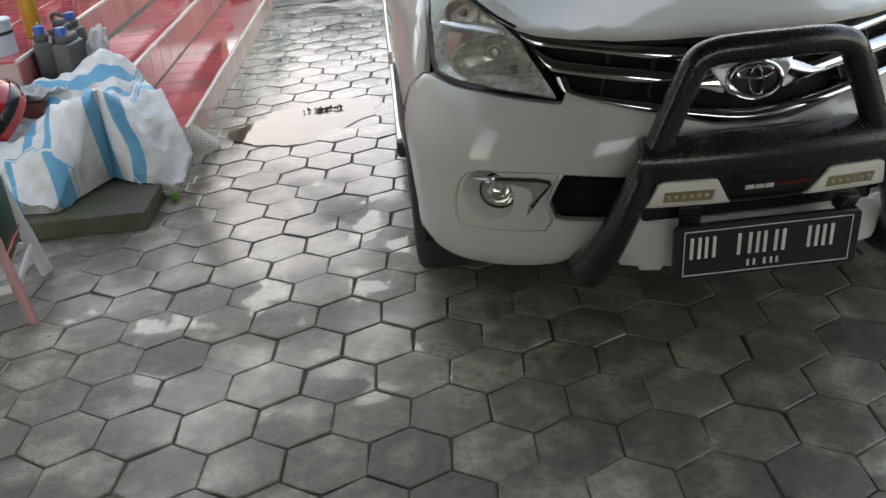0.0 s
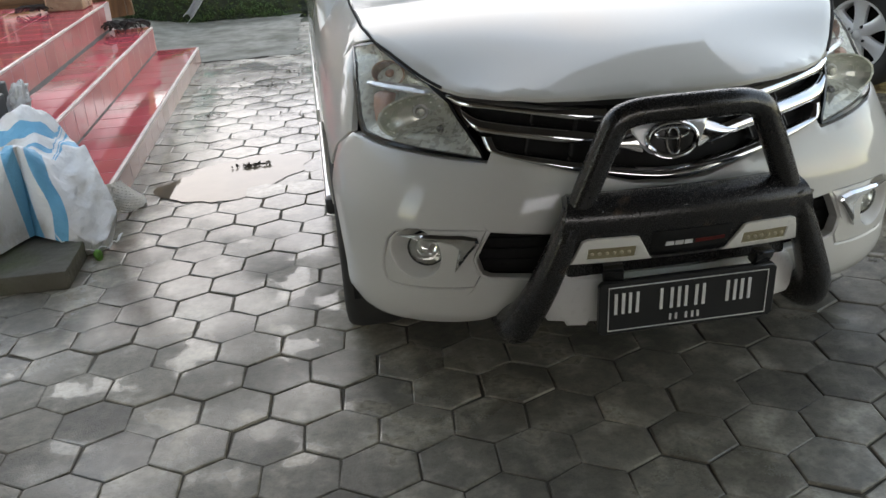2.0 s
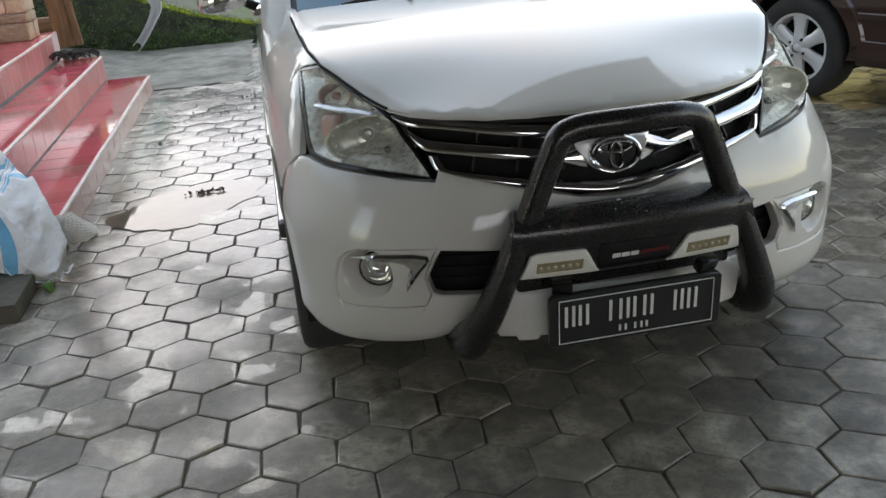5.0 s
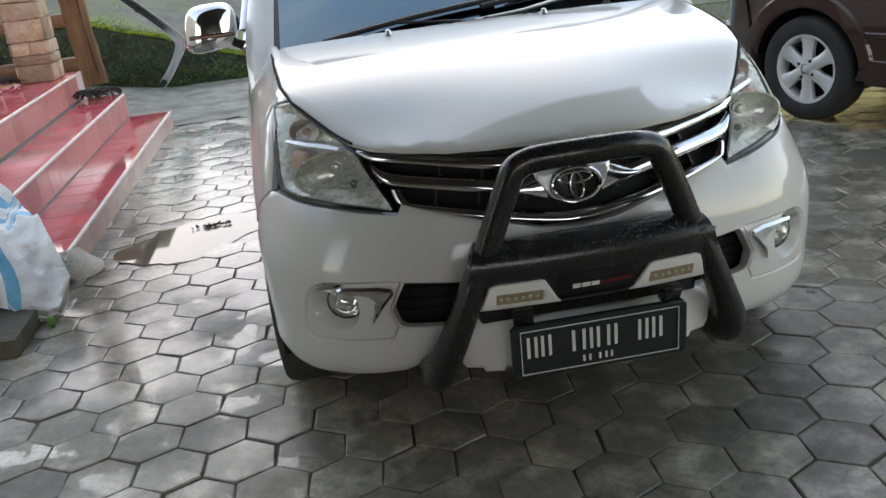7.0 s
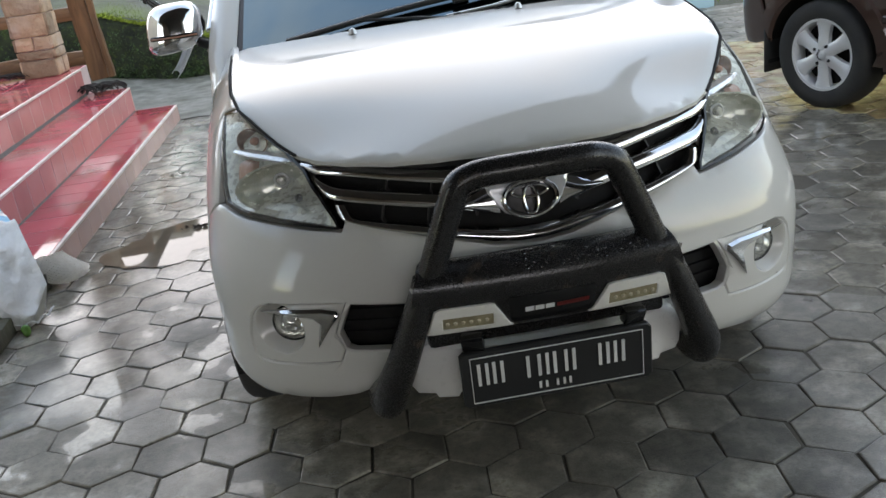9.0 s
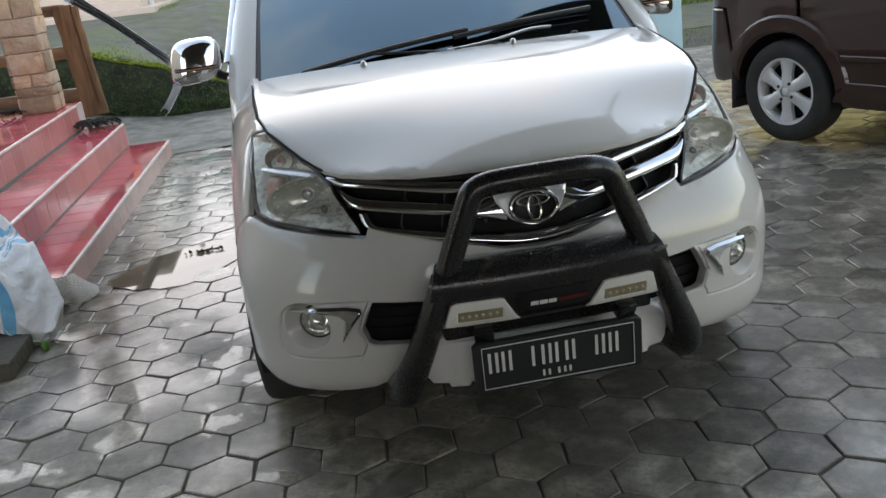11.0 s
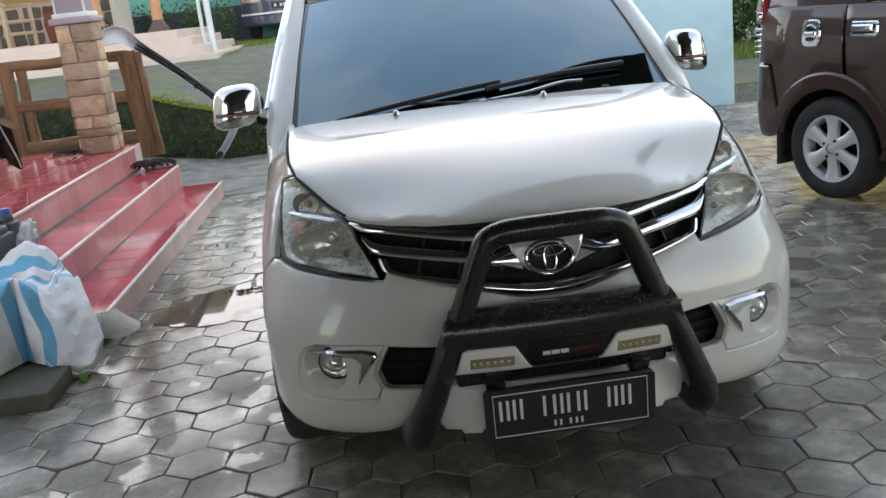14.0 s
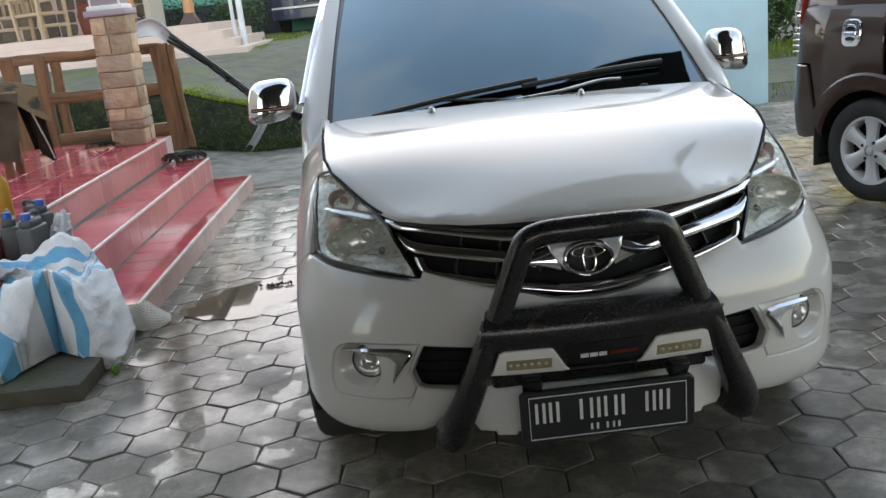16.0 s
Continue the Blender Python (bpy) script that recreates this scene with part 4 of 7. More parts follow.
for x in (-.046, -.031, -.006, .010, .024):
    part("plate_bar", panel([(x, -.047), (x + .0055, -.047), (x + .0055, -.031), (x, -.031)], flat_map(pl), .02, thick=0, lift=.003), PLATE_WHITE, plate)



# ---- dark brown car ----
PLAN_B = [(0, .0), (.4, .03), (.62, .10), (.75, .22), (.80, .4), (.815, .7), (.815, 1.3), (.815, 3.2), (.810, 3.55), (.79, 3.80), (.74, 3.95), (.62, 4.03), (.3, 4.07), (0, 4.08)]
CURVE_B = outline_curve(PLAN_B)
ALONG_B = np.r_[0, np.cumsum(np.linalg.norm(np.diff(CURVE_B, axis=0), axis=1))]
SIDE_B = [.05, .02, .014, .002, 0, 0, 0, .004, .018, .05, .10]
shell_b, at_yb = body_shell(CURVE_B, ALONG_B, [.2, .3, .4, .52, .56, .7, .85, .95, 1.05, 1.15, 1.3], [(0.0, [.06, .02, 0, 0, 0, .02, .10, .3, .4, .5, .6]), (.8, [.06, .02, 0, 0, 0, .01, .06, .14, .3, .4, .5]), (2.0, SIDE_B), (station(7, ALONG_B), SIDE_B), (station(10, ALONG_B), [.05, .02, 0, -.008, -.008, .0, .004, .01, .02, .04, .08]), (station(13, ALONG_B), [.05, .02, 0, -.012, -.012, 0, .03, .04, .05, .07, .11])])
brown = thing("brown_car", pose(4.251, .25, 0, 0, 0, 23), "dark brown older people carrier with silver wheels and chrome trim", "car")
AXB_F, AXB_R = .70, 3.355
UBF, UBR = at_yb(AXB_F), at_yb(AXB_R)
S1, S2, S3 = at_yb(1.25), at_yb(2.25), at_yb(3.245)
REAR_B = float(ALONG_B[-1])


def arch_b(u0, r, a0, a1, n=18):
    return [(u0 + r * math.cos(radians(a0 + (a1 - a0) * i / n)), .30 + r * math.sin(radians(a0 + (a1 - a0) * i / n))) for i in range(n + 1)]


def cabin_b(y, v, d=0.0):
    z = 1.09 + .56 * v
    return Vector((.775 - .12 * max(v, 0) ** 1.2 - .05 * smooth(3.6, 4.0, y) - d, y, z))


for s in (-1, 1):
    def flank(name, poly, material=PAINT_BROWN, parent=brown, lift=0.0, roll=.005, th=.02, label="", step=.06):
        return part(name, panel([(s * x, y) for x, y in poly], shell_b, step, thick=th, roll=roll, lift=lift), material, parent, label)
    quarter = flank("quarter_panel", [(S3 + .003, 1.125), (S3 + .003, .68)] + [q for q in arch_b(UBR, .36, 108, 20)] + [(UBR + .36, .47), (at_yb(3.8), .79), (REAR_B, .80), (REAR_B, 1.10), (at_yb(3.75), 1.13)], step=.04)
    flank("rear_bumper", [(UBR + .365, .44), (UBR + .37, .36), (at_yb(3.85), .33), (REAR_B, .31), (REAR_B, .79), (at_yb(3.82), .78)], PAINT_BROWN, brown, .006, .008, .03, "dark brown rear bumper", .04)
    door = flank("rear_door", [(S3 - .003, 1.125), (S2 + .003, 1.10), (S2 + .003, .26), (at_yb(2.98), .26)] + [q for q in arch_b(UBR, .36, 176, 112)], step=.05, label="dark brown rear door")
    flank("front_door", [(S2 - .003, 1.10), (S1 + .003, 1.06), (S1 + .003, .26), (S2 - .003, .26)])
    flank("wing", [(S1 - .003, 1.04), (at_yb(.5), .92), (.9, .85), (.62, .80), (0, .78), (0, .30), (.7, .28)] + arch_b(UBF, .36, 185, -5) + [(S1 - .003, .26)], step=.06)
    flank("wheel_flare", arch_b(UBR, .455, 172, 20) + list(reversed(arch_b(UBR, .352, 178, 8))), PAINT_BROWN, brown, .014, .016, .004, "", .03)
    flank("sill_moulding", [(S2 - .7, .535), (UBR - .40, .535), (UBR - .39, .50), (S2 - .7, .50)], PAINT_BROWN, brown, .014, .006, .002)
    flank("sill", [(S1, .375), (UBR - .40, .385), (UBR - .39, .24), (S1, .24)], PAINT_BROWN, brown, .014, .006, .02)
    # mud flap
    part("mud_flap", boxed((s * .72, AXB_R + .385, .30), (.19, .012, .26), None, .005), BLACK_PLASTIC, brown, "black rubber mud flap")
    # chrome fuel cap and handle
    uc = at_yb(AXB_R + .115)
    if s < 0:
        def rounded(cx, cy, a, b, p=4, n=36):
            out = []
            for k in range(n):
                t = 2 * math.pi * k / n
                c, q = math.cos(t), math.sin(t)
                r = (abs(c) ** p + abs(q) ** p) ** (-1 / p)
                out.append((s * (cx + a * r * c), cy + b * r * q))
            return out
        cap = part("fuel_cap", panel(rounded(uc, .972, .068, .078), shell_b, .02, thick=.004, roll=.006, lift=.012), CHROME, quarter, "chrome fuel flap cover")
        part("cap_dish", panel(ellipse(s * uc, .972, .045, .052), shell_b, .012, thick=.004, roll=.004, lift=.016), CHROME, cap)
        for dz in (.028, -.030):
            part("cap_slot", panel(ellipse(s * uc, .972 + dz, .030, .012), shell_b, .01, thick=.002, lift=.021), BLACK_GLOSS, cap)
        part("cap_bar", panel([(s * (uc - .045), .962), (s * (uc + .045), .962), (s * (uc + .045), .982), (s * (uc - .045), .982)], shell_b, .02, thick=.004, roll=.004, lift=.024), CHROME, cap)
    uh = at_yb(AXB_R - .285)
    hb = part("handle_cover", panel([(s * x, y) for x, y in ((uh - .085, .948), (uh + .075, .948), (uh + .085, .960), (uh + .085, 1.020), (uh + .075, 1.032), (uh - .085, 1.032), (uh - .095, 1.020), (uh - .095, .960))], shell_b, .02, thick=.004, roll=.006, lift=.010), CHROME, door, "chrome handle cover")
    part("handle_grip", panel([(s * x, y) for x, y in ((uh - .07, .982), (uh + .062, .982), (uh + .062, 1.016), (uh - .07, 1.016))], shell_b, .02, thick=.004, roll=.008, lift=.032), CHROME, hb)
    part("handle_gap", panel([(s * x, y) for x, y in ((uh - .07, .966), (uh + .062, .966), (uh + .062, .978), (uh - .07, .978))], shell_b, .02, thick=.002, lift=.016), BLACK_GLOSS, hb)
    cabs = (lambda s: lambda u, v, d=0: Vector((s * cabin_b(u, v, d).x, u, cabin_b(u, v, d).z)))(s)
    holes = [[(1.42, .06), (2.18, .06), (2.18, .86), (1.95, .86)], [(2.30, .06), (3.14, .07), (3.12, .86), (2.30, .86)], [(3.30, .11), (3.52, .14), (3.66, .26), (3.78, .50), (3.74, .84), (3.30, .86)]]
    fr = part("window_frame", panel([(1.2, -.06), (3.98, .02), (3.96, .5), (3.86, 1.0), (1.98, 1.0)], cabs, .1, holes, thick=.04), PAINT_BROWN, brown)
    for h in holes:
        part("side_window", panel(h, lambda u, v, d=0, c=cabs: c(u, v, d + .012), .2, thick=.006), GLASS_CLEAR, fr, "lightly tinted side window").visible_shadow = False
    part("tail_lamp", panel([(s * x, y) for x, y in ((at_yb(3.90), 1.02), (station(11, ALONG_B) + .03, 1.02), (station(11, ALONG_B) + .03, 1.42), (at_yb(3.90), 1.40))], lambda u, v, d=0: shell_b(u, 1.02, d) + Vector((-s * .06 * max(v - 1.05, 0), -.12 * max(v - 1.05, 0), v - 1.02)), .04, thick=.03, roll=.006, lift=.008), RED_LAMP, brown, "red and chrome tail lamp")
    for k in range(5):
        part("lamp_trim", boxed((0, 0, 0), (.05, .016, .012), Matrix.Translation(shell_b(s * at_yb(3.92), .86 + .035 * k, -.012)) @ pose(0, 0, 0, 0, 0, s * 35), .004), CHROME, brown, "chrome lamp trim")
    for k in range(2):
        part("lamp_trim", boxed((0, 0, 0), (.055, .024, .07), Matrix.Translation(shell_b(s * at_yb(3.92), 1.07 + .10 * k, -.012)) @ pose(0, 0, 0, 0, 0, s * 35), .01), CHROME, brown)
    for y in (AXB_F, AXB_R):
        wheel(brown, (s * .79, y, .30), s, 6)
        bm = bmesh.new()
        ring = [(math.cos(radians(a)), math.sin(radians(a))) for a in range(-12, 193, 12)]
        v0 = [[bm.verts.new((s * x, y + .385 * c, .30 + .385 * q)) for c, q in ring] for x in (.79, .50)]
        for i in range(len(ring) - 1):
            bm.faces.new((v0[0][i], v0[0][i + 1], v0[1][i + 1], v0[1][i]))
        bm.faces.new(v0[1])
        part("arch_liner", bm, VOID, brown)
part("tailgate", panel([(-.62, .80), (.62, .80), (.64, 1.1), (.60, 1.60), (-.60, 1.60), (-.64, 1.1)], lambda u, v, d=0: Vector((u, 4.05 - .16 * max(v - 1.05, 0) - .10 * u * u - d, v)), .1, [[(-.5, 1.15), (.5, 1.15), (.47, 1.52), (-.47, 1.52)]], thick=.03), PAINT_BROWN, brown)
part("rear_window", panel([(-.5, 1.15), (.5, 1.15), (.47, 1.52), (-.47, 1.52)], lambda u, v, d=0: Vector((u, 4.035 - .16 * max(v - 1.05, 0) - .10 * u * u - d, v)), .2, thick=.006), GLASS_CLEAR, brown, "lightly tinted rear window").visible_shadow = False
part("roof_skin", panel([(-.62, 2.0), (0, 1.95), (.62, 2.0), (.65, 2.6), (.64, 3.6), (.58, 3.90), (-.58, 3.90), (-.64, 3.6), (-.65, 2.6)], lambda u, v, d=0: Vector((u, v, 1.69 - .05 * abs(u / .65) ** 2.4 - .03 * smooth(2.2, 1.95, v) - d)), .12, thick=.05, roll=.015), PAINT_BROWN, brown)
part("windscreen", panel([(-1, 0), (1, 0), (1, 1), (-1, 1)], lambda u, v, d=0: Vector((u * (.74 - .12 * v), 1.12 + .88 * v + .05 * u * u + d, 1.02 + .62 * v)), .2, thick=.02), GLASS_SIDE, brown)
part("bonnet", panel([(-.70, .18), (0, .06), (.70, .18), (.74, 1.2), (-.74, 1.2)], lambda u, v, d=0: Vector((u, v, .82 + .22 * smooth(-.1, 1.1, v) - .05 * abs(u / .74) ** 2.5 - d)), .1, thick=.04, roll=.01), PAINT_BROWN, brown)
part("core", boxed((0, 2.05, .48), (1.05, 3.5, .46), None, .05), VOID, brown)
for y in (1.75, 2.75):
    for sx in (-.34, .34):
        part("seat_back", boxed((sx, y + .25, 1.02), (.46, .16, .62), pose(0, 0, 0), .06, 3), VOID, brown)
part("luggage_floor", boxed((0, 3.5, .80), (1.1, .75, .3), None, .04), VOID, brown)


# ---- porch: tiled steps and floor ----
TILE_RED = mat("glossy red floor tile", (0.62, 0.10, 0.125), 0.05, second=(0.50, 0.075, 0.095), scale=3, fine=50, rvar=.035, ior=1.62, obj=.14, world=True, stain=(0.30, 0.10, 0.09), stain_scale=2.2, stain_amount=.3)
# Riser tiles are lightened to imitate the pale reflections on them.
TILE_ROSE_SHEEN = mat("glossy rose riser tile lightened for reflections", (0.66, 0.26, 0.24), 0.06, second=(0.56, 0.19, 0.175), scale=4, fine=60, rvar=.06, obj=.12, world=True, ior=1.65)
TILE_PINK_SHEEN = mat("glossy pink riser tile with pale reflections painted in", (0.70, 0.45, 0.39), 0.08, second=(0.62, 0.37, 0.32), scale=4, fine=60, rvar=.07, obj=.10, world=True)
NOSING = mat("pale nosing tile", (0.86, 0.72, 0.64), 0.3, second=(0.66, 0.54, 0.48), scale=9, fine=90)
GROUT = mat("grey grout", (0.62, 0.46, 0.43), 0.7)
X1, X2, X3, YS, YE = -1.815, -2.140, -2.470, 2.12, 5.55
Z1, Z2, Z3 = .127, .314, .510
porch = part("porch", boxed(((X1 - .012 - 7.5) / 2 + .0045, (YS + YE) / 2, Z1 / 2 - .0215), (7.5 + X1 - .003, YE - YS - .02, Z1 + .04), None), GROUT, smooth=False)
tagged(porch, "porch with three red tiled steps and pale nosings", "porch", kind="structure")
part("core", boxed(((X2 - .012 - 7.5) / 2 + .0045, (YS + YE) / 2, Z2 / 2 - .0015), (7.5 + X2 - .003, YE - YS - .02, Z2), None), GROUT, porch, smooth=False)
part("core", boxed(((X3 - .012 - 7.5) / 2 + .0045, (YS + 5.75) / 2 - .0, Z3 / 2 - .0015), (7.5 + X3 - .003, 5.75 - YS - .02, Z3), None), GROUT, porch, smooth=False)
tiles = {}


def tile(lx, ly, lz, material, at):
    """A floor tile with softened edges; alike tiles share a mesh."""
    key = (round(lx, 3), round(ly, 3), round(lz, 3), material.name)
    if key not in tiles:
        me = bpy.data.meshes.new("tile")
        b = boxed((0, 0, 0), (lx - .004, ly - .005, lz), None, .0018, 1)
        b.to_mesh(me)
        b.free()
        me.materials.append(material)
        tiles[key] = me
    ob = new("tile", tiles[key])
    ob.location = at
    ob.parent = porch
    return ob


NT = 16
DY = (YE - YS) / NT
for k in range(NT):
    y = YS + DY * (k + .5)
    for xa, xb, z in ((X1 - .017, X2, Z1), (X2 - .017, X3, Z2)):
        tile(xa - xb, DY, .012, TILE_RED, ((xa + xb) / 2, y, z - .006))
    for x, z0, z1 in ((X1, 0, Z1), (X2, Z1, Z2), (X3, Z2, Z3)):
        tile(.012, DY, z1 - z0 - .012, TILE_PINK_SHEEN if z0 == 0 else TILE_ROSE_SHEEN, (x - .006, y, (z0 + z1 - .012) / 2))
        tile(.020, DY, .014, NOSING, (x - .006, y, z1 - .006)).name = "nosing"
for i in range(12):
    for k in range(NT + 1):
        y = YS + DY * (k + .5)
        if y < 5.70:
            tile(.33, DY, .012, TILE_RED, (X3 - .017 - .33 * (i + .5), y, Z3 - .006))
# dirt washed into the corners of the treads
DIRT = mat("wet black dirt", (0.035, 0.03, 0.025), 0.6, second=(0.07, 0.06, 0.05), scale=30, fine=120, bump=.003)
for x, z, w in ((X3, Z2, .035), (X2, Z1, .012)):
    bm = bmesh.new()
    rows = []
    for i in range(90):
        y = YS + (YE - YS) * (i + .2) / 90
        k = w * (.6 + .8 * abs(noise.noise(Vector((y * 4, x, 1)))))
        rows.append([bm.verts.new(q) for q in ((x - .002, y, z + .004 + .25 * k), (x + k * .5, y, z + .003), (x + k, y, z - .002))])
    for r0, r1 in zip(rows, rows[1:]):
        for j in range(2):
            bm.faces.new((r0[j], r0[j + 1], r1[j + 1], r1[j]))
    tagged(part("dirt", bm, DIRT, porch), "black dirt in the corner of the step", kind="stuff")
# end faces of the steps
for x0, x1, z in ((X1, X2, Z1), (X2, X3, Z2)):
    part("end_tile", boxed(((x0 + x1) / 2, YE + .004, z / 2), (x0 - x1, .012, z), None), TILE_PINK_SHEEN, porch)

# porch pillar: stone-clad foot, cap, mauve shaft
CLAD = mat("split sandstone cladding", (0.54, 0.37, 0.24), 0.8, second=(0.33, 0.195, 0.115), scale=11, fine=20, bump=.03, obj=.42, stain=(0.46, 0.34, 0.26), stain_scale=5, world=True)
MAUVE = mat("mauve paint", (0.36, 0.29, 0.31), 0.6, second=(0.31, 0.25, 0.27), scale=3, fine=80)
WHITE_TRIM = mat("white painted trim", (0.74, 0.70, 0.68), 0.5)
pil = thing("pillar", pose(-2.70, 5.47, Z3), "porch pillar with sandstone-clad foot and mauve painted shaft", "pillar")
part("core", boxed((0, 0, .51), (.235, .235, 1.02), None), GROUT, pil)
rng = random.Random(7)
z = 0.0
while z < 1.0:
    h = rng.choice((.07, .10, .13, .16))
    h = min(h, 1.02 - z)
    for ax in range(4):
        split = rng.random() < .5
        cuts = [(-.131, .131)] if not split else [(-.131, .0 + rng.uniform(-.04, .04))]
        if split:
            cuts.append((cuts[0][1], .131))
        for a, b in cuts:
            bm = boxed(((a + b) / 2, -.124, z + h / 2), (b - a - .006, .020 + rng.uniform(0, .030), h - .007), Matrix.Rotation(ax * math.pi / 2, 4, "Z"), .007, 3)
            for v in bm.verts:
                v.co += noise.noise_vector(v.co * 30) * .008
            part("stone", bm, CLAD, pil)
    z += h
part("cap", boxed((0, 0, 1.045), (.33, .33, .05), None, .012), MAUVE, pil)
part("cap", boxed((0, 0, 1.085), (.28, .28, .04), None, .012), WHITE_TRIM, pil)
part("shaft", boxed((0, 0, 1.90), (.23, .23, 1.60), None, .010), MAUVE, pil, "mauve painted shaft")
for s in (1, -1):
    part("corner_trim", boxed((s * .112, -.112, 1.90), (.016, .016, 1.6), None, .004), WHITE_TRIM, pil)

# wooden railing behind the porch
TIMBER = wood_mat("brown weathered timber", (0.32, 0.155, 0.07), (0.07, 0.034, 0.017), (6, 6, .9))
TIMBER_H = wood_mat("brown weathered rail", (0.32, 0.155, 0.07), (0.07, 0.034, 0.017), (.9, 6, 6))
for m in (TIMBER, TIMBER_H):
    m.node_tree.nodes["Bump"].inputs["Distance"].default_value = .004


def timber(size, m, seed, along=2):
    """A rough-sawn piece with worn, wandering edges; along: the axis of its length."""
    bm = bmesh.new()
    half = [q / 2 for q in size]
    i, j = [q for q in range(3) if q != along]
    n = max(8, int(size[along] / .06))
    rows = []
    for k in range(n + 1):
        t = -half[along] + size[along] * k / n
        ring = []
        for a, b in ((-1, -.8), (-.8, -1), (.8, -1), (1, -.8), (1, .8), (.8, 1), (-.8, 1), (-1, .8)):
            q = [0, 0, 0]
            q[along], q[i], q[j] = t, a * half[i], b * half[j]
            v = Vector(q)
            v += noise.noise_vector(Vector((q[0] * 7, q[1] * 7, q[2] * 7)) + Vector((seed * 3.1, 0, 0))) * .009 + noise.noise_vector(v * 2 + Vector((0, seed, 0))) * .012
            ring.append(bm.verts.new(m @ v))
        rows.append(ring)
    for r0, r1 in zip(rows, rows[1:]):
        for c in range(8):
            bm.faces.new((r0[c], r0[(c + 1) % 8], r1[(c + 1) % 8], r1[c]))
    bm.faces.new(rows[0][::-1])
    bm.faces.new(rows[-1])
    bmesh.ops.recalc_face_normals(bm, faces=bm.faces)
    return bm


rail = thing("railing", pose(-2.5, 6.2, .36), "brown weathered wooden railing of rough posts and three rails", "railing")
for k, (x, w, ry) in enumerate(((-.035, .15, -3.5), (-1.12, .10, 1), (-1.38, .13, -1), (-2.55, .12, .5), (-3.8, .12, 0))):
    part("post", timber((w, .10, .94), pose(x, 0, .44, 0, ry, 0), k + 1), TIMBER, rail, "thick cracked end post" if k == 0 else "")
part("post", timber((.045, .05, .92), pose(.075, -.05, .44, 0, -3, 0), 9), TIMBER, rail)
for k, (z, h) in enumerate(((.885, .09), (.52, .10), (.17, .11))):
    part("rail", timber((3.8, .07, h), pose(-1.95, .0, z, 0, (.4, -.3, .2)[k], 0), 11 + k, 0), TIMBER_H, rail)
for k, x in enumerate((-.36, -.98, -1.62, -2.3)):
    part("baluster", timber((.08, .055, .80), pose(x, .0, .44, 0, (1.5, -1, 1, 0)[k], 0), 20 + k), TIMBER, rail)

# spare bumper propped against the railing
BUMP_WHITE = mat("white bumper paint", (0.74, 0.75, 0.77), 0.3, coat=.8, second=(0.66, 0.67, 0.69), scale=4, fine=150)
spare = thing("spare_bumper", pose(0, 0, 0), "spare white car bumper with black insert propped on railing", "bumper")
LINE = [(-2.757, 6.05, 1.32), (-2.683, 6.05, 1.37), (-2.56, 6.1, 1.385), (-2.455, 6.2, 1.285), (-2.263, 6.6, 1.043), (-2.034, 7.0, .731), (-1.927, 7.2, .57), (-1.898, 7.28, .478), (-1.967, 7.4, .344), (-2.096, 7.55, .173), (-2.187, 7.66, .08)]
curve = spline(LINE, 8)


def channel(w_in, w_out, depth, cut0=0, cut1=None):
    bm = bmesh.new()
    rows = []
    pts = curve[cut0:cut1]
    k = len(pts)
    for i, q in enumerate(pts):
        t = (pts[min(i + 1, k - 1)] - pts[max(i - 1, 0)]).normalized()
        fwd = Vector((.15, -1, .1)).normalized()
        out = t.cross(fwd).normalized() * -1
        fwd = out.cross(t).normalized()
        bulge = 1 + .9 * math.exp(-((i + cut0 - 15) / 8) ** 2) + .35 * math.exp(-((i + cut0 - 52) / 8) ** 2)
        rows.append([bm.verts.new(q + out * (a * bulge) + fwd * b) for a, b in ((w_in, -.02), (w_in, depth * .5), (w_in * .6 + w_out * .4, depth), (w_out * .8, depth * .8), (w_out, depth * .2), (w_out, -.05))])
    for r0, r1 in zip(rows, rows[1:]):
        for j in range(5):
            bm.faces.new((r0[j], r0[j + 1], r1[j + 1], r1[j]))
    bmesh.ops.recalc_face_normals(bm, faces=bm.faces)
    bmesh.ops.solidify(bm, geom=bm.faces, thickness=.006)
    return bm


part("shell", channel(-.025, .05, .055), BUMP_WHITE, spare, "white painted shell")
part("insert", channel(-.012, .022, .066, 24, 46), BLACK_PLASTIC, spare, "black plastic insert")
part("tab", boxed((-2.13, 6.8, .86), (.03, .03, .04), None, .004), BLACK_PLASTIC, spare)

# ---- by the steps: slab, sack, mat, cans and the rest ----
SLAB = mat("old concrete", (0.135, 0.125, 0.10), 0.85, second=(0.075, 0.072, 0.055), scale=7, fine=30, bump=.012, contrast=.5, stain=(0.08, 0.09, 0.045), stain_scale=4, stain_amount=.4)
slab = part("slab", boxed((-2.75, 1.70, .035), (1.84, .78, .075), pose(0, 0, 0, 0, 0, 0), .008), SLAB)
tagged(slab, "old grey concrete slab on the pavers", "slab")

SACK = mat("white woven sack", (0.82, 0.82, 0.80), 0.45, second=(0.70, 0.70, 0.68), scale=6, fine=16, bump=.022, stain=(0.55, 0.52, 0.46), stain_scale=5, stain_amount=.2)
nt = SACK.node_tree
pr = nt.nodes["Principled BSDF"]
old = pr.inputs["Base Color"].links[0].from_socket
geo = nt.nodes.new("ShaderNodeAttribute")
geo.attribute_name = "across"
band = nt.nodes.new("ShaderNodeValToRGB")
band.color_ramp.interpolation = "CONSTANT"
el = band.color_ramp.elements
el[0].position, el[0].color = 0.0, (0, 0, 0, 1)
el[1].position, el[1].color = 0.30, (1, 1, 1, 1)
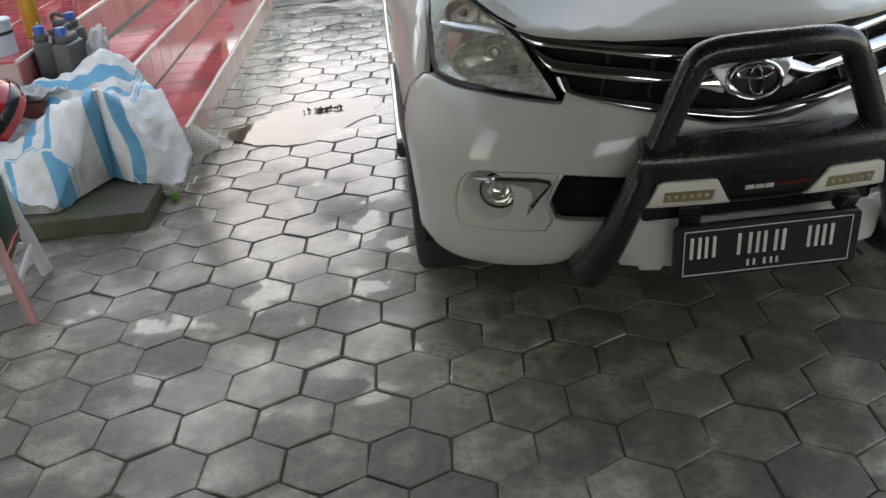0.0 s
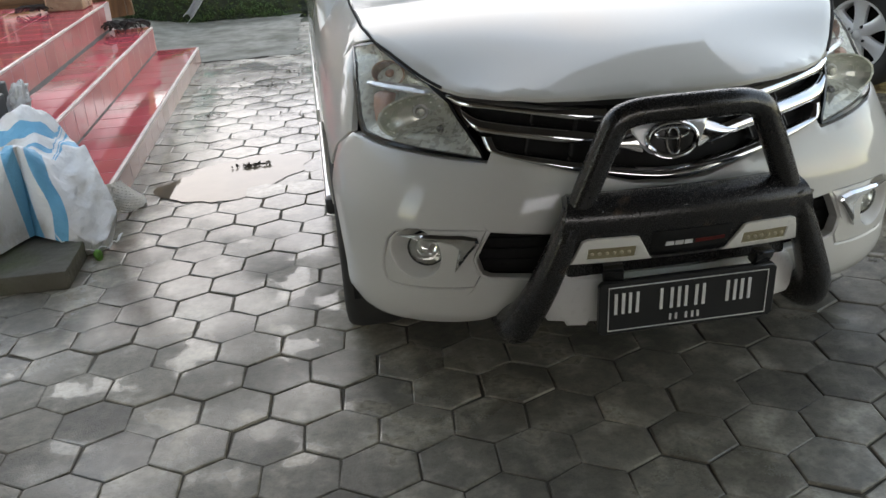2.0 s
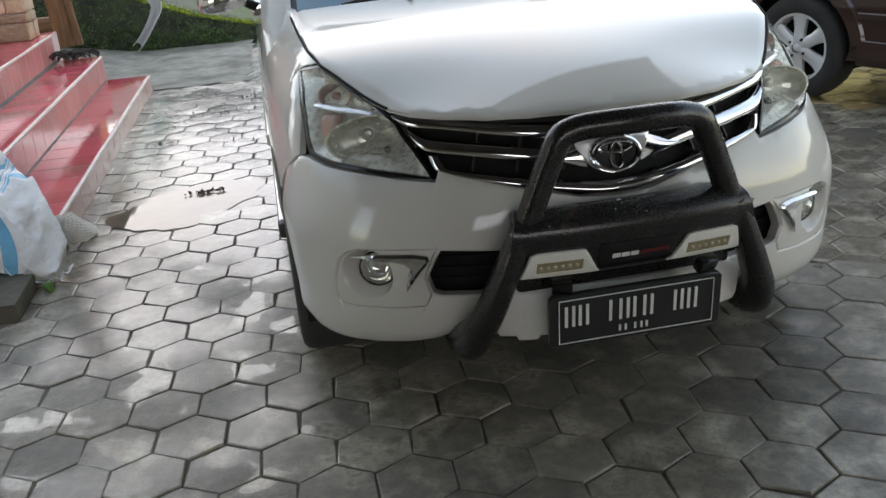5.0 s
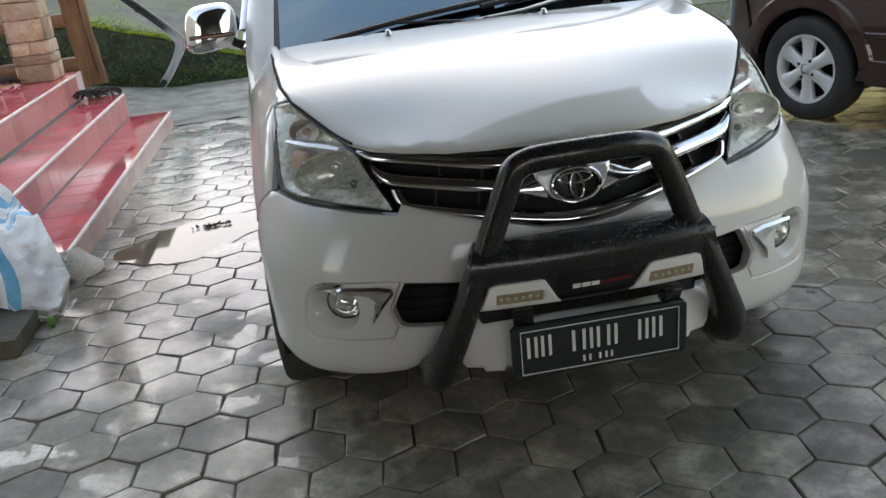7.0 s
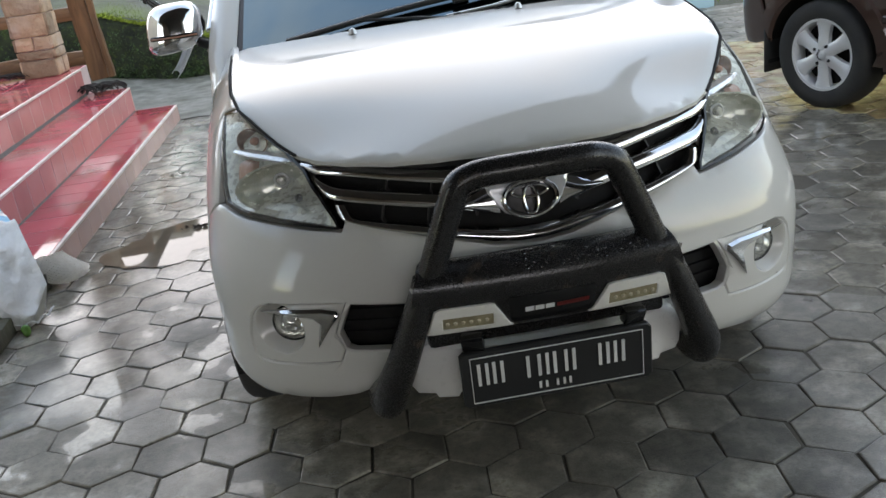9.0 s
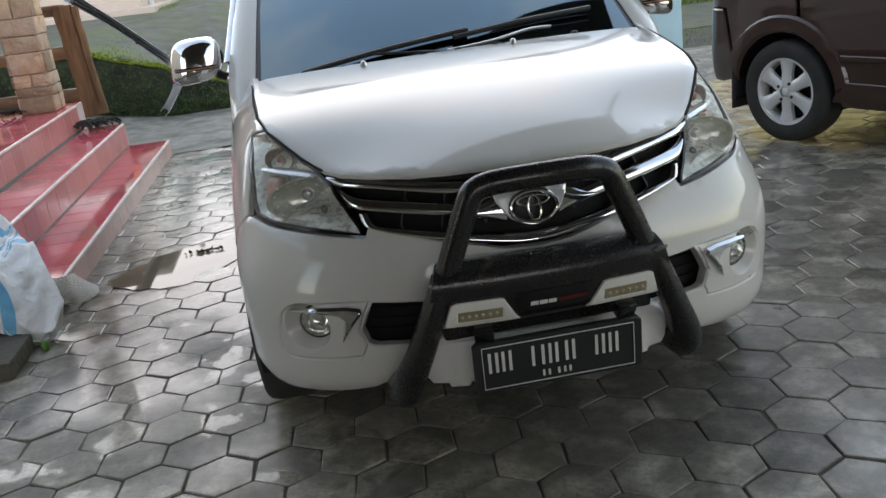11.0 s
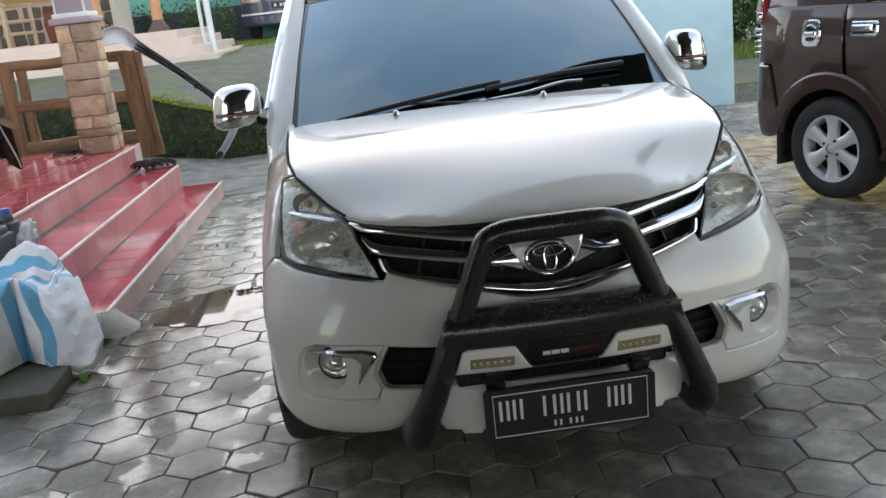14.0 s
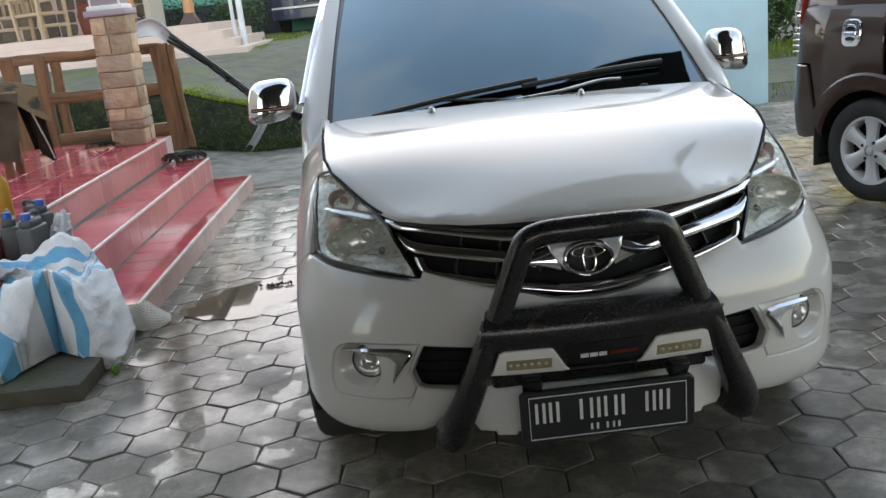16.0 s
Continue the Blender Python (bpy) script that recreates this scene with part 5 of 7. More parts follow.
for p, c in ((.35, 0), (.40, 1), (.43, 0), (.60, 1), (.665, 0), (.72, 1), (.785, 0)):
    e = el.new(p)
    e.color = (c, c, c, 1)
nt.links.new(geo.outputs["Fac"], band.inputs[0])
mx = nt.nodes.new("ShaderNodeMix")
mx.data_type = "RGBA"
nt.links.new(band.outputs[0], mx.inputs[0])
nt.links.new(old, mx.inputs[6])
mx.inputs[7].default_value = (0.12, 0.42, 0.62, 1)
nt.links.new(mx.outputs[2], pr.inputs["Base Color"])


SACK_LINE = [(-1.715, 1.73), (-1.745, 1.625), (-1.83, 1.60), (-1.93, 1.615), (-2.03, 1.70), (-2.08, 1.59), (-2.13, 1.46), (-2.18, 1.37), (-2.42, 1.39), (-2.8, 1.42), (-2.95, 1.6), (-2.80, 1.95), (-2.45, 2.12), (-2.20, 2.16), (-2.02, 2.14), (-1.90, 2.02), (-1.80, 1.86)]
# heights of the slumped sack: a raised flap behind, a crest in the middle, a panel hanging to the ground
SACK_PTS = np.array([(-2.05, 2.10, .53), (-2.20, 2.12, .47), (-2.40, 2.10, .40), (-2.65, 2.05, .33), (-1.93, 2.02, .385), (-1.81, 1.90, .345), (-1.74, 1.80, .235), (-1.74, 1.70, .12), (-1.78, 1.64, .09),
                     (-1.99, 1.66, .41), (-2.10, 1.64, .41), (-2.22, 1.60, .36), (-2.38, 1.58, .28), (-2.60, 1.60, .25), (-2.15, 1.88, .345), (-2.35, 1.85, .29), (-2.02, 1.88, .375), (-1.90, 1.74, .27),
                     (-1.86, 1.66, .20), (-1.93, 1.63, .22), (-2.02, 1.58, .19), (-2.06, 1.50, .14), (-2.13, 1.42, .13), (-2.25, 1.38, .13), (-2.42, 1.38, .13), (-2.70, 1.40, .14), (-2.15, 1.52, .27), (-2.30, 1.48, .22), (-2.05, 2.16, .46), (-2.40, 2.14, .32)])


def plate(r2):
    return np.where(r2 > 1e-12, r2 * np.log(np.maximum(r2, 1e-12)), 0.0)


SN = len(SACK_PTS)
SA = np.zeros((SN + 3, SN + 3))
SA[:SN, :SN] = plate(((SACK_PTS[:, None, :2] - SACK_PTS[None, :, :2]) ** 2).sum(2)) + np.eye(SN) * 1e-4
SA[:SN, SN:] = np.c_[np.ones(SN), SACK_PTS[:, :2]]
SA[SN:, :SN] = SA[:SN, SN:].T
SW = np.linalg.solve(SA, np.r_[SACK_PTS[:, 2], 0, 0, 0])


def sack_top(x, y, d=0.0):
    """The upper side of a half-full sack slumped on the slab, with creases running from its folds."""
    body = float(plate(((SACK_PTS[:, :2] - (x, y)) ** 2).sum(1)) @ SW[:SN] + SW[SN] + SW[SN + 1] * x + SW[SN + 2] * y)
    q = Vector((x, y, 0.0))
    q += noise.noise_vector(q * 2.3) * .09
    fold = 0.0
    for ang, f, a in ((.4, 4.3, .018), (1.25, 5.6, .020), (2.2, 7.8, .018), (2.9, 11.0, .013), (.9, 15.0, .009), (1.8, 23.0, .005)):
        w = q.x * math.cos(ang) + q.y * math.sin(ang)
        fold += a * (abs(((w * f) % 1.0) * 2 - 1) - .5) * (.5 + noise.noise(Vector((x * 2.5, y * 2.5, ang * 7)))) * 2
    body += fold + .006 * noise.noise(Vector((x * 14, y * 14, 3))) + .004 * noise.noise(Vector((x * 34, y * 34, 5)))
    return Vector((x + .012 * noise.noise(Vector((x * 9, y * 9, 8))), y + .012 * noise.noise(Vector((x * 9, y * 9, 12))), max(body, .012) - d))


bm = panel(SACK_LINE, sack_top, .016, thick=.0)
low_edge = [e for e in bm.edges if e.is_boundary]
more = bmesh.ops.extrude_edge_only(bm, edges=low_edge)
for v in [q for q in more["geom"] if isinstance(q, bmesh.types.BMVert)]:
    v.co = Vector((v.co.x * .94 - 2.2 * .06, v.co.y * .94 + 1.6 * .06, max(min(v.co.z - .10, .085), .012 if v.co.x > -1.83 else .076)))
bm.verts.index_update()
vals = []
for v in bm.verts:
    # two stripes over the front, bent at its fold, and two along the flap behind
    x = v.co.x + .30 * (v.co.y - 1.6) + .05 * noise.noise(v.co * 3) + .012 * noise.noise(v.co * 11)
    if v.co.y + .02 * noise.noise(v.co * 8) > 1.85:
        k = .30 + 2.035 - v.co.y + .05 * noise.noise(v.co * 4) + .4 * smooth(-1.97, -1.93, v.co.x)
    else:
        k = .60 + (x + 2.055 + (.17 if v.co.y < 1.51 - .12 * (v.co.x + 2.2) and v.co.x < -2.03 else 0)) * 1.2
    vals.append(min(max(k, 0), 1))
sack_thing = thing("sack", pose(-2.3, 1.7, .07), "crumpled white woven sack with blue stripes on concrete slab", "sack")
back = Matrix.Translation((2.3, -1.7, -.07))
bm.transform(back)
sack = part("body", bm, SACK, sack_thing, sharp=80)
at = sack.data.attributes.new("across", "FLOAT", "POINT")
at.data.foreach_set("value", vals)
HEM = mat("frayed sack hem", (0.80, 0.80, 0.79), 0.6, second=(0.66, 0.66, 0.65), scale=40, fine=300, bump=.001)
hem_line = [sack_top(x, y) for x, y in walked(SACK_LINE, .02)[:20]]
hem_line = [back @ Vector((q.x, q.y, max(q.z - .10, .03) + .008 * math.sin(i * 1.9))) for i, q in enumerate(hem_line)]
part("hem", tube(bmesh.new(), hem_line, [.004 + .003 * abs(math.sin(i * 1.3)) for i in range(len(hem_line))], 6, flat=.6), HEM, sack_thing, "frayed white hem")

MAT_W = mat("woven straw mat", (0.92, 0.89, 0.83), 0.8, second=(0.84, 0.80, 0.73), scale=30, fine=140, bump=.001)
bm = bmesh.new()
upper = spline([(-1.885, 2.115, .125), (-1.85, 2.10, .142), (-1.815, 2.11, .140), (-1.798, 2.17, .130), (-1.797, 2.24, .112)], 9)
lower = spline([(-1.87, 2.05, .075), (-1.82, 2.045, .030), (-1.74, 2.075, .012), (-1.695, 2.18, .010), (-1.72, 2.30, .010)], 9)
rows = []
for j in range(31):
    t = j / 30
    row = []
    for i, (a, b) in enumerate(zip(upper, lower)):
        q = a.lerp(b, t)
        q.z = max(a.z + (b.z - a.z) * t ** .75, .009)
        out = Vector((.7, -.7, 0)) * (.012 * math.sin(math.pi * t))
        weave = .0036 * (1 if (i // 2 + j // 2) % 2 else -1)
        row.append(bm.verts.new(q + out + Vector((.7, -.7, .2)) * weave))
    rows.append(row)
for r0, r1 in zip(rows, rows[1:]):
    for i in range(len(upper) - 1):
        bm.faces.new((r0[i], r0[i + 1], r1[i + 1], r1[i]))
bmesh.ops.solidify(bm, geom=bm.faces, thickness=.006)
tagged(part("mat", bm, MAT_W), "pale woven mat hanging over the end of the steps", "mat")

GREY_CAN = mat("grey plastic", (0.085, 0.088, 0.085), 0.45, second=(0.065, 0.068, 0.066), scale=4, fine=120)
BLUE_CAP = mat("blue plastic", (0.03, 0.11, 0.38), 0.35)
YELLOW = mat("amber plastic bottle", (0.50, 0.24, 0.02), 0.3, second=(0.42, 0.2, 0.02))
RED_PL = mat("glossy red plastic", (0.50, 0.018, 0.020), 0.15, coat=.8)
PALE = mat("pale plastic", (0.52, 0.58, 0.62), 0.4)
PAPER = mat("crumpled white film", (0.62, 0.62, 0.60), 0.4, second=(0.5, 0.5, 0.48), scale=9)
BROWN_BOX = mat("dull red painted wood", (0.22, 0.06, 0.05), 0.6, second=(0.16, 0.045, 0.04), scale=6)


def jerrycan(m):
    can = thing("oil_can", m, "grey plastic oil can with blue cap on tiled step", "oil can", "oil cans on the step")
    bm = boxed((0, 0, .115), (.085, .16, .23), None, .014, 3)
    part("body", bm, GREY_CAN, can)
    part("shoulder", boxed((0, .0, .245), (.066, .12, .05), None, .018, 3), GREY_CAN, can)
    part("handle", tube(bmesh.new(), spline([(0, .06, .25), (0, .065, .285), (0, .03, .295), (0, -.005, .28)], 5), .010, 8), GREY_CAN, can)
    part("cap", lathe(bmesh.new(), [(.024, 0), (.024, .03), (.021, .034), (.001, .034)], 20, Matrix.Translation((0, -.035, .265)), cap=False), BLUE_CAP, can, "blue screw cap")
    return can


c1 = jerrycan(pose(-2.43, 2.34, Z2, 0, 0, 20))
copy_thing(c1, pose(-2.29, 2.26, Z2, 0, 0, -8))
copy_thing(c1, pose(-2.40, 2.60, Z2, 0, 0, 70))
film_bag = part("plastic_bag", (lambda b: (bmesh.ops.create_icosphere(b, subdivisions=4, radius=1), [setattr(v, "co", Vector((v.co.x * .05, v.co.y * .08, v.co.z * .13)) * (1 + .25 * noise.noise(v.co * 3)) + noise.noise_vector(v.co * 7) * .012) for v in b.verts], b)[-1])(bmesh.new()), PAPER)
film_bag.matrix_basis = pose(-2.215, 2.40, Z2 + .125, 0, 12, 20)
tagged(film_bag, "crumpled clear plastic bag leaning on oil cans", "plastic bag")
bottle = thing("bottle", pose(-2.56, 2.62, Z3), "tall amber plastic bottle with red cap", "bottle")
part("body", lathe(bmesh.new(), [(.001, 0), (.04, .002), (.042, .02), (.042, .19), (.036, .22), (.018, .245), (.018, .262)], 24), YELLOW, bottle)
part("cap", lathe(bmesh.new(), [(.02, .255), (.02, .285), (.001, .287)], 18, cap=False), RED_PL, bottle)
tin = thing("paint_tin", pose(-2.60, 2.28, Z3), "pale blue paint tin with dark band", "tin")
part("body", lathe(bmesh.new(), [(.001, 0), (.075, 0), (.077, .006), (.075, .012), (.075, .145), (.078, .15), (.074, .156), (.001, .15)], 30), PALE, tin)
part("band", lathe(bmesh.new(), [(.0762, .09), (.0762, .105)], 30, cap=False), BLACK_PLASTIC, tin)
crate = thing("crate", pose(-2.34, 2.00, .12), "dull red wooden box beside the steps", "box")
for k in range(3):
    part("board", boxed((-.14, 0, .04 + .085 * k), (.30, .22, .078), None, .006), BROWN_BOX, crate)
rag = part("rag", (lambda b: (bmesh.ops.create_grid(b, x_segments=30, y_segments=20, size=1), [setattr(v, "co", Vector((v.co.x * .16, v.co.y * .08, .03 + .035 * noise.noise(v.co * 2.5) + .018 * noise.noise(v.co * 7)))) for v in b.verts], bmesh.ops.solidify(b, geom=b.faces, thickness=.003), b)[-1])(bmesh.new()), PAPER)
rag.matrix_basis = pose(-2.40, 1.98, .375, 0, 0, 15)
tagged(rag, "crumpled white rag lying on red box", "rag")

# red helmet on its side
helmet = thing("helmet", pose(-2.47, 1.76, .385, 15, -42, 10), "glossy red and black helmet leaning against white sack", "helmet")
bm = bmesh.new()
bmesh.ops.create_uvsphere(bm, u_segments=32, v_segments=20, radius=.14)
bmesh.ops.delete(bm, geom=[v for v in bm.verts if v.co.z < -.07], context="VERTS")
bmesh.ops.scale(bm, vec=(1.0, 1.2, .95), verts=bm.verts)
bmesh.ops.solidify(bm, geom=bm.faces, thickness=.012)
part("shell", bm, RED_PL, helmet)
bm = bmesh.new()
bmesh.ops.create_uvsphere(bm, u_segments=32, v_segments=20, radius=.147)
bmesh.ops.scale(bm, vec=(1.0, 1.2, .95), verts=bm.verts)
bmesh.ops.delete(bm, geom=[v for v in bm.verts if not (-.028 < v.co.z < .040 and v.co.y < .13)], context="VERTS")
part("visor", bm, BLACK_GLOSS, helmet, "dark visor")

# small green lump by the sack
GREEN_PL = mat("green fruit skin", (0.10, 0.26, 0.04), 0.4, second=(0.05, 0.15, 0.02), scale=40)
bm = bmesh.new()
bmesh.ops.create_icosphere(bm, subdivisions=3, radius=.022)
for v in bm.verts:
    v.co = Vector((v.co.x * .8, v.co.y, v.co.z * 1.1)) * (1 + .2 * noise.noise(v.co * 60))
g = part("lime", bm, GREEN_PL)
g.matrix_basis = pose(-1.775, 1.565, .022)
tagged(g, "small green lime lying on the pavers", "lime")

# plastic stool at the edge
STOOL_W = mat("white moulded plastic", (0.66, 0.66, 0.66), 0.35, second=(0.58, 0.58, 0.58), scale=5)
STOOL_G = mat("dark green plastic", (0.012, 0.04, 0.025), 0.4)
STOOL_P = mat("faded pink plastic", (0.42, 0.22, 0.22), 0.45)
stool = thing("stool", pose(-2.26, .80, 0, 0, 0, 12), "white and green plastic stool with splayed legs", "stool")
for k, (sx, sy) in enumerate(((1, 1), (1, -1), (-1, -1), (-1, 1))):
    top, foot = Vector((sx * .125, sy * .125, .42)), Vector((sx * .185, sy * .185, .0))
    part("leg", tube(bmesh.new(), spline([foot, top * .5 + foot * .5, top, top * .86 + Vector((0, 0, .015))], 5), [.026] * 5 + [.023] * 5 + [.02] * 6, 10, flat=.45, up=(sx, -sy, 0)), STOOL_P if k == 1 else STOOL_W, stool, "white splayed leg" if k != 1 else "faded pink leg")
    nx, ny = (sy, -sx)
    a = Vector((sx * .16, sy * .16, .15))
part("seat", boxed((0, 0, .43), (.30, .30, .025), None, .012, 3), STOOL_W, stool)
for a in range(4):
    part("side_panel", boxed((0, -.150, .29), (.22, .010, .22), Matrix.Rotation(a * math.pi / 2, 4, "Z"), .004), STOOL_G, stool, "dark green side panel")
    part("red_line", boxed((0, -.158, .215), (.24, .006, .012), Matrix.Rotation(a * math.pi / 2, 4, "Z"), .002), RED_PL, stool)
    part("crossbar", boxed((0, -.166, .12), (.30, .012, .03), Matrix.Rotation(a * math.pi / 2, 4, "Z"), .004), STOOL_W, stool)

# camouflage jacket hung over a low stool on the porch
CAMO = mat("camouflage cloth", (0.26, 0.165, 0.085), 0.85, second=(0.075, 0.06, 0.042), scale=6, fine=200, bump=.001, contrast=.10, stain=(0.33, 0.19, 0.08), stain_scale=7, stain_amount=.5)
OLIVE = mat("olive brown cloth", (0.18, 0.14, 0.095), 0.85, second=(0.11, 0.085, 0.058), scale=7, fine=220, bump=.001)
DARK_CLOTH = mat("dark lining", (0.022, 0.019, 0.016), 0.9, second=(0.05, 0.035, 0.025), scale=9, fine=150, bump=.001)
PALE_HEM = mat("pale hem", (0.55, 0.49, 0.42), 0.8, second=(0.42, 0.36, 0.30), scale=30)
stool = thing("wooden_stool", pose(-3.34, 4.35, Z3), "low rough wooden stool under a draped jacket", "stool")
part("seat", boxed((0, 0, .56), (.50, .26, .03), None, .008), TIMBER_H, stool)
for sx, sy in ((1, 1), (1, -1), (-1, 1), (-1, -1)):
    part("leg", boxed((sx * .12, sy * .09, .273), (.05, .045, .546), None, .005), TIMBER, stool)
jk = thing("jacket", pose(-3.34, 4.35, Z3), "camouflage jacket with dark lining draped over a stool", "jacket")


def cloth(name, where, material, parent, nu=30, nv=22, label=""):
    """A thin sheet of cloth from a map of the unit square."""
    bm = bmesh.new()
    rows = [[bm.verts.new(where(i / (nu - 1), j / (nv - 1))) for i in range(nu)] for j in range(nv)]
    for r0, r1 in zip(rows, rows[1:]):
        for i in range(nu - 1):
            bm.faces.new((r0[i], r0[i + 1], r1[i + 1], r1[i]))
    bmesh.ops.solidify(bm, geom=bm.faces, thickness=.004)
    bmesh.ops.recalc_face_normals(bm, faces=bm.faces)
    return part(name, bm, material, parent, label)


def flap(u, v):
    x = -.36 + (.72 + .12 * v ** 2) * u
    tip = smooth(.72, 1.0, u)
    z = .665 - .05 * u * u - .125 * v ** 1.6 - tip * (.03 + .105 * v)
    y = .10 - .29 * v + .09 * tip * v + .012 * math.sin(9 * u + 3 * v)
    return Vector((x, y, z + .012 * noise.noise(Vector((u * 5, v * 4, 1)))))


def drape(u, v):
    x = -.36 + .68 * u - .06 * v * u
    z = .585 - .455 * v + .02 * math.sin(5 * u)
    y = -.165 - .045 * math.sin(6.5 * u + .9 * v + .5) * smooth(0, .35, v) - .018 * math.sin(17 * u + 2 * v) * v
    return Vector((x, y + .012 * noise.noise(Vector((u * 6, v * 4, 4))), z))


def lining(u, v):
    x = .24 + .17 * u * (1 - .25 * v) + .055 * v
    z = .50 - .10 * u - .34 * v
    return Vector((x, -.05 + .03 * math.sin(9 * u) + .03 * v, z + .012 * math.sin(14 * u)))


cloth("flap", flap, CAMO, jk, label="camouflage top")
cloth("drape", drape, OLIVE, jk, label="olive brown hanging cloth")
ln_ = cloth("lining", lining, DARK_CLOTH, jk, 14, 14, "dark lining")
part("hem", tube(bmesh.new(), [lining(.62 + .3 * v, .06 + .9 * v) + Vector((0, -.012, 0)) for v in np.linspace(0, 1, 12)], .010, 6, flat=.5), PALE_HEM, ln_, "pale hem")

# tangled dry vine on the second step and dead leaves by the pillar
TWIG = mat("dark dry twigs", (0.04, 0.034, 0.028), 0.8, second=(0.02, 0.018, 0.015), scale=30)
LEAF_DRY = mat("dead leaves", (0.06, 0.045, 0.03), 0.8, second=(0.025, 0.02, 0.015), scale=20, island=.4)


def tangle(name, m, label, n, sx, sy, sz):
    rr = random.Random(len(name) + n)
    bm = bmesh.new()
    for _ in range(n):
        a, b = rr.uniform(0, 6.28), rr.uniform(0, 6.28)
        c = Vector((rr.uniform(-sx, sx) * .6, rr.uniform(-sy, sy) * .6, .008))
        pts = [c + Vector((math.cos(a + .9 * k) * sx * .5, math.sin(b + .8 * k) * sy * .5, abs(math.sin(a + k)) * sz)) for k in range(6)]
        tube(bm, spline(pts, 4), rr.uniform(.003, .007), 5)
    ob = part(name, bm, TWIG)
    ob.matrix_basis = m
    return tagged(ob, label, "twigs")


tangle("vine", pose(-2.32, 5.42, Z2), "tangled dry dark vine on red tiled step", 22, .17, .10, .07)
tangle("twigs", pose(-2.92, 5.35, Z3), "small heap of dark twigs beside the pillar", 14, .14, .06, .05)


# ---- behind: bank, yard, terrace house, green wall, van, plants ----
MOSS = mat("mossy stone bank", (0.035, 0.045, 0.018), 0.9, second=(0.012, 0.014, 0.010), scale=6, fine=35, bump=.012, contrast=.35, stain=(0.07, 0.10, 0.02), stain_scale=28, stain_amount=.25)
ASPHALT = mat("worn asphalt yard", (0.15, 0.145, 0.115), 0.8, second=(0.085, 0.083, 0.062), scale=5, fine=30, bump=.012, contrast=.4, stain=(0.13, 0.16, 0.05), stain_scale=1.1, stain_amount=.6)
CONCRETE = mat("rough cement", (0.29, 0.275, 0.235), 0.8, second=(0.17, 0.16, 0.13), scale=9, fine=70, bump=.002, contrast=.4, stain=(0.09, 0.085, 0.06), stain_scale=3, stain_amount=.5)

# cement apron beyond the steps
bm = bmesh.new()
nx, ny = 36, 44
gv = [[bm.verts.new((-4.6 + 3.55 * i / nx + (.10 * noise.noise(Vector((j * .35, 1, 0))) if i == nx else 0), 5.58 + 2.32 * j / ny + (.08 * noise.noise(Vector((i * .4, 5, 0))) if j == 0 else 0),
       .004 + ground_z(-4.6 + 3.55 * i / nx, min(5.58 + 2.32 * j / ny, 7.7)) + .03 + .003 * noise.noise(Vector((i * .5, j * .5, 3))))) for i in range(nx + 1)] for j in range(ny + 1)]
for j in range(ny):
    for i in range(nx):
        bm.faces.new((gv[j][i], gv[j][i + 1], gv[j + 1][i + 1], gv[j + 1][i]))
tagged(part("pavement", bm, CONCRETE), "rough worn cement apron beside the steps", "pavement", kind="structure")

# the mossy bank wall and its crest
bm = bmesh.new()
nx, nz = 120, 16
gv = []
for j in range(nz + 1):
    row = []
    for i in range(nx + 1):
        x = -9 + 8.4 * i / nx
        top = float(np.interp(x, [-9, -4, -2.83, -2.16, -1.64, -0.6], [0.92, 0.80, 0.70, 0.50, 0.30, 0.02]))
        low = ground_z(x, 7.7) - .02
        t = j / nz
        y = 7.80 + .10 * t + .20 * smooth(.8, 1, t)
        d = noise.fractal(Vector((x * 5, t * 4, 0)), 1.0, 2.0, 4) * .05 * (1 - .6 * t)
        row.append(bm.verts.new((x, y - d - .03, low + (top + .02 - low) * min(t * 1.12, 1))))
    gv.append(row)
for j in range(nz):
    for i in range(nx):
        bm.faces.new((gv[j][i], gv[j][i + 1], gv[j + 1][i + 1], gv[j + 1][i]))
tagged(part("bank", bm, MOSS), "low dark mossy stone bank below the yard", "bank", kind="structure")

# asphalt of the yard above
bm = bmesh.new()
xs2 = [-12 + .5 * i for i in range(27)]
ys2 = [8.15 + .45 * j for j in range(26)]
gv = [[bm.verts.new((x, y, ground_z(x, y) + .012)) for x in xs2] for y in ys2]
for j in range(len(ys2) - 1):
    for i in range(len(xs2) - 1):
        bm.faces.new((gv[j][i], gv[j][i + 1], gv[j + 1][i + 1], gv[j + 1][i]))
tagged(part("road", bm, ASPHALT), "worn grey asphalt yard with moss", "road", kind="structure")

LEAF = mat("green leaves", (0.055, 0.11, 0.025), 0.55, second=(0.03, 0.065, 0.015), scale=3, island=.45)
LEAF_D = mat("dark green leaves", (0.025, 0.055, 0.018), 0.55, second=(0.015, 0.035, 0.012), scale=3, island=.45)
GRASS = mat("grass and moss", (0.17, 0.22, 0.03), 0.8, second=(0.08, 0.13, 0.02), scale=3, island=.4)
BARK = mat("bark", (0.09, 0.07, 0.05), 0.9, second=(0.05, 0.04, 0.03), scale=12, bump=.004)


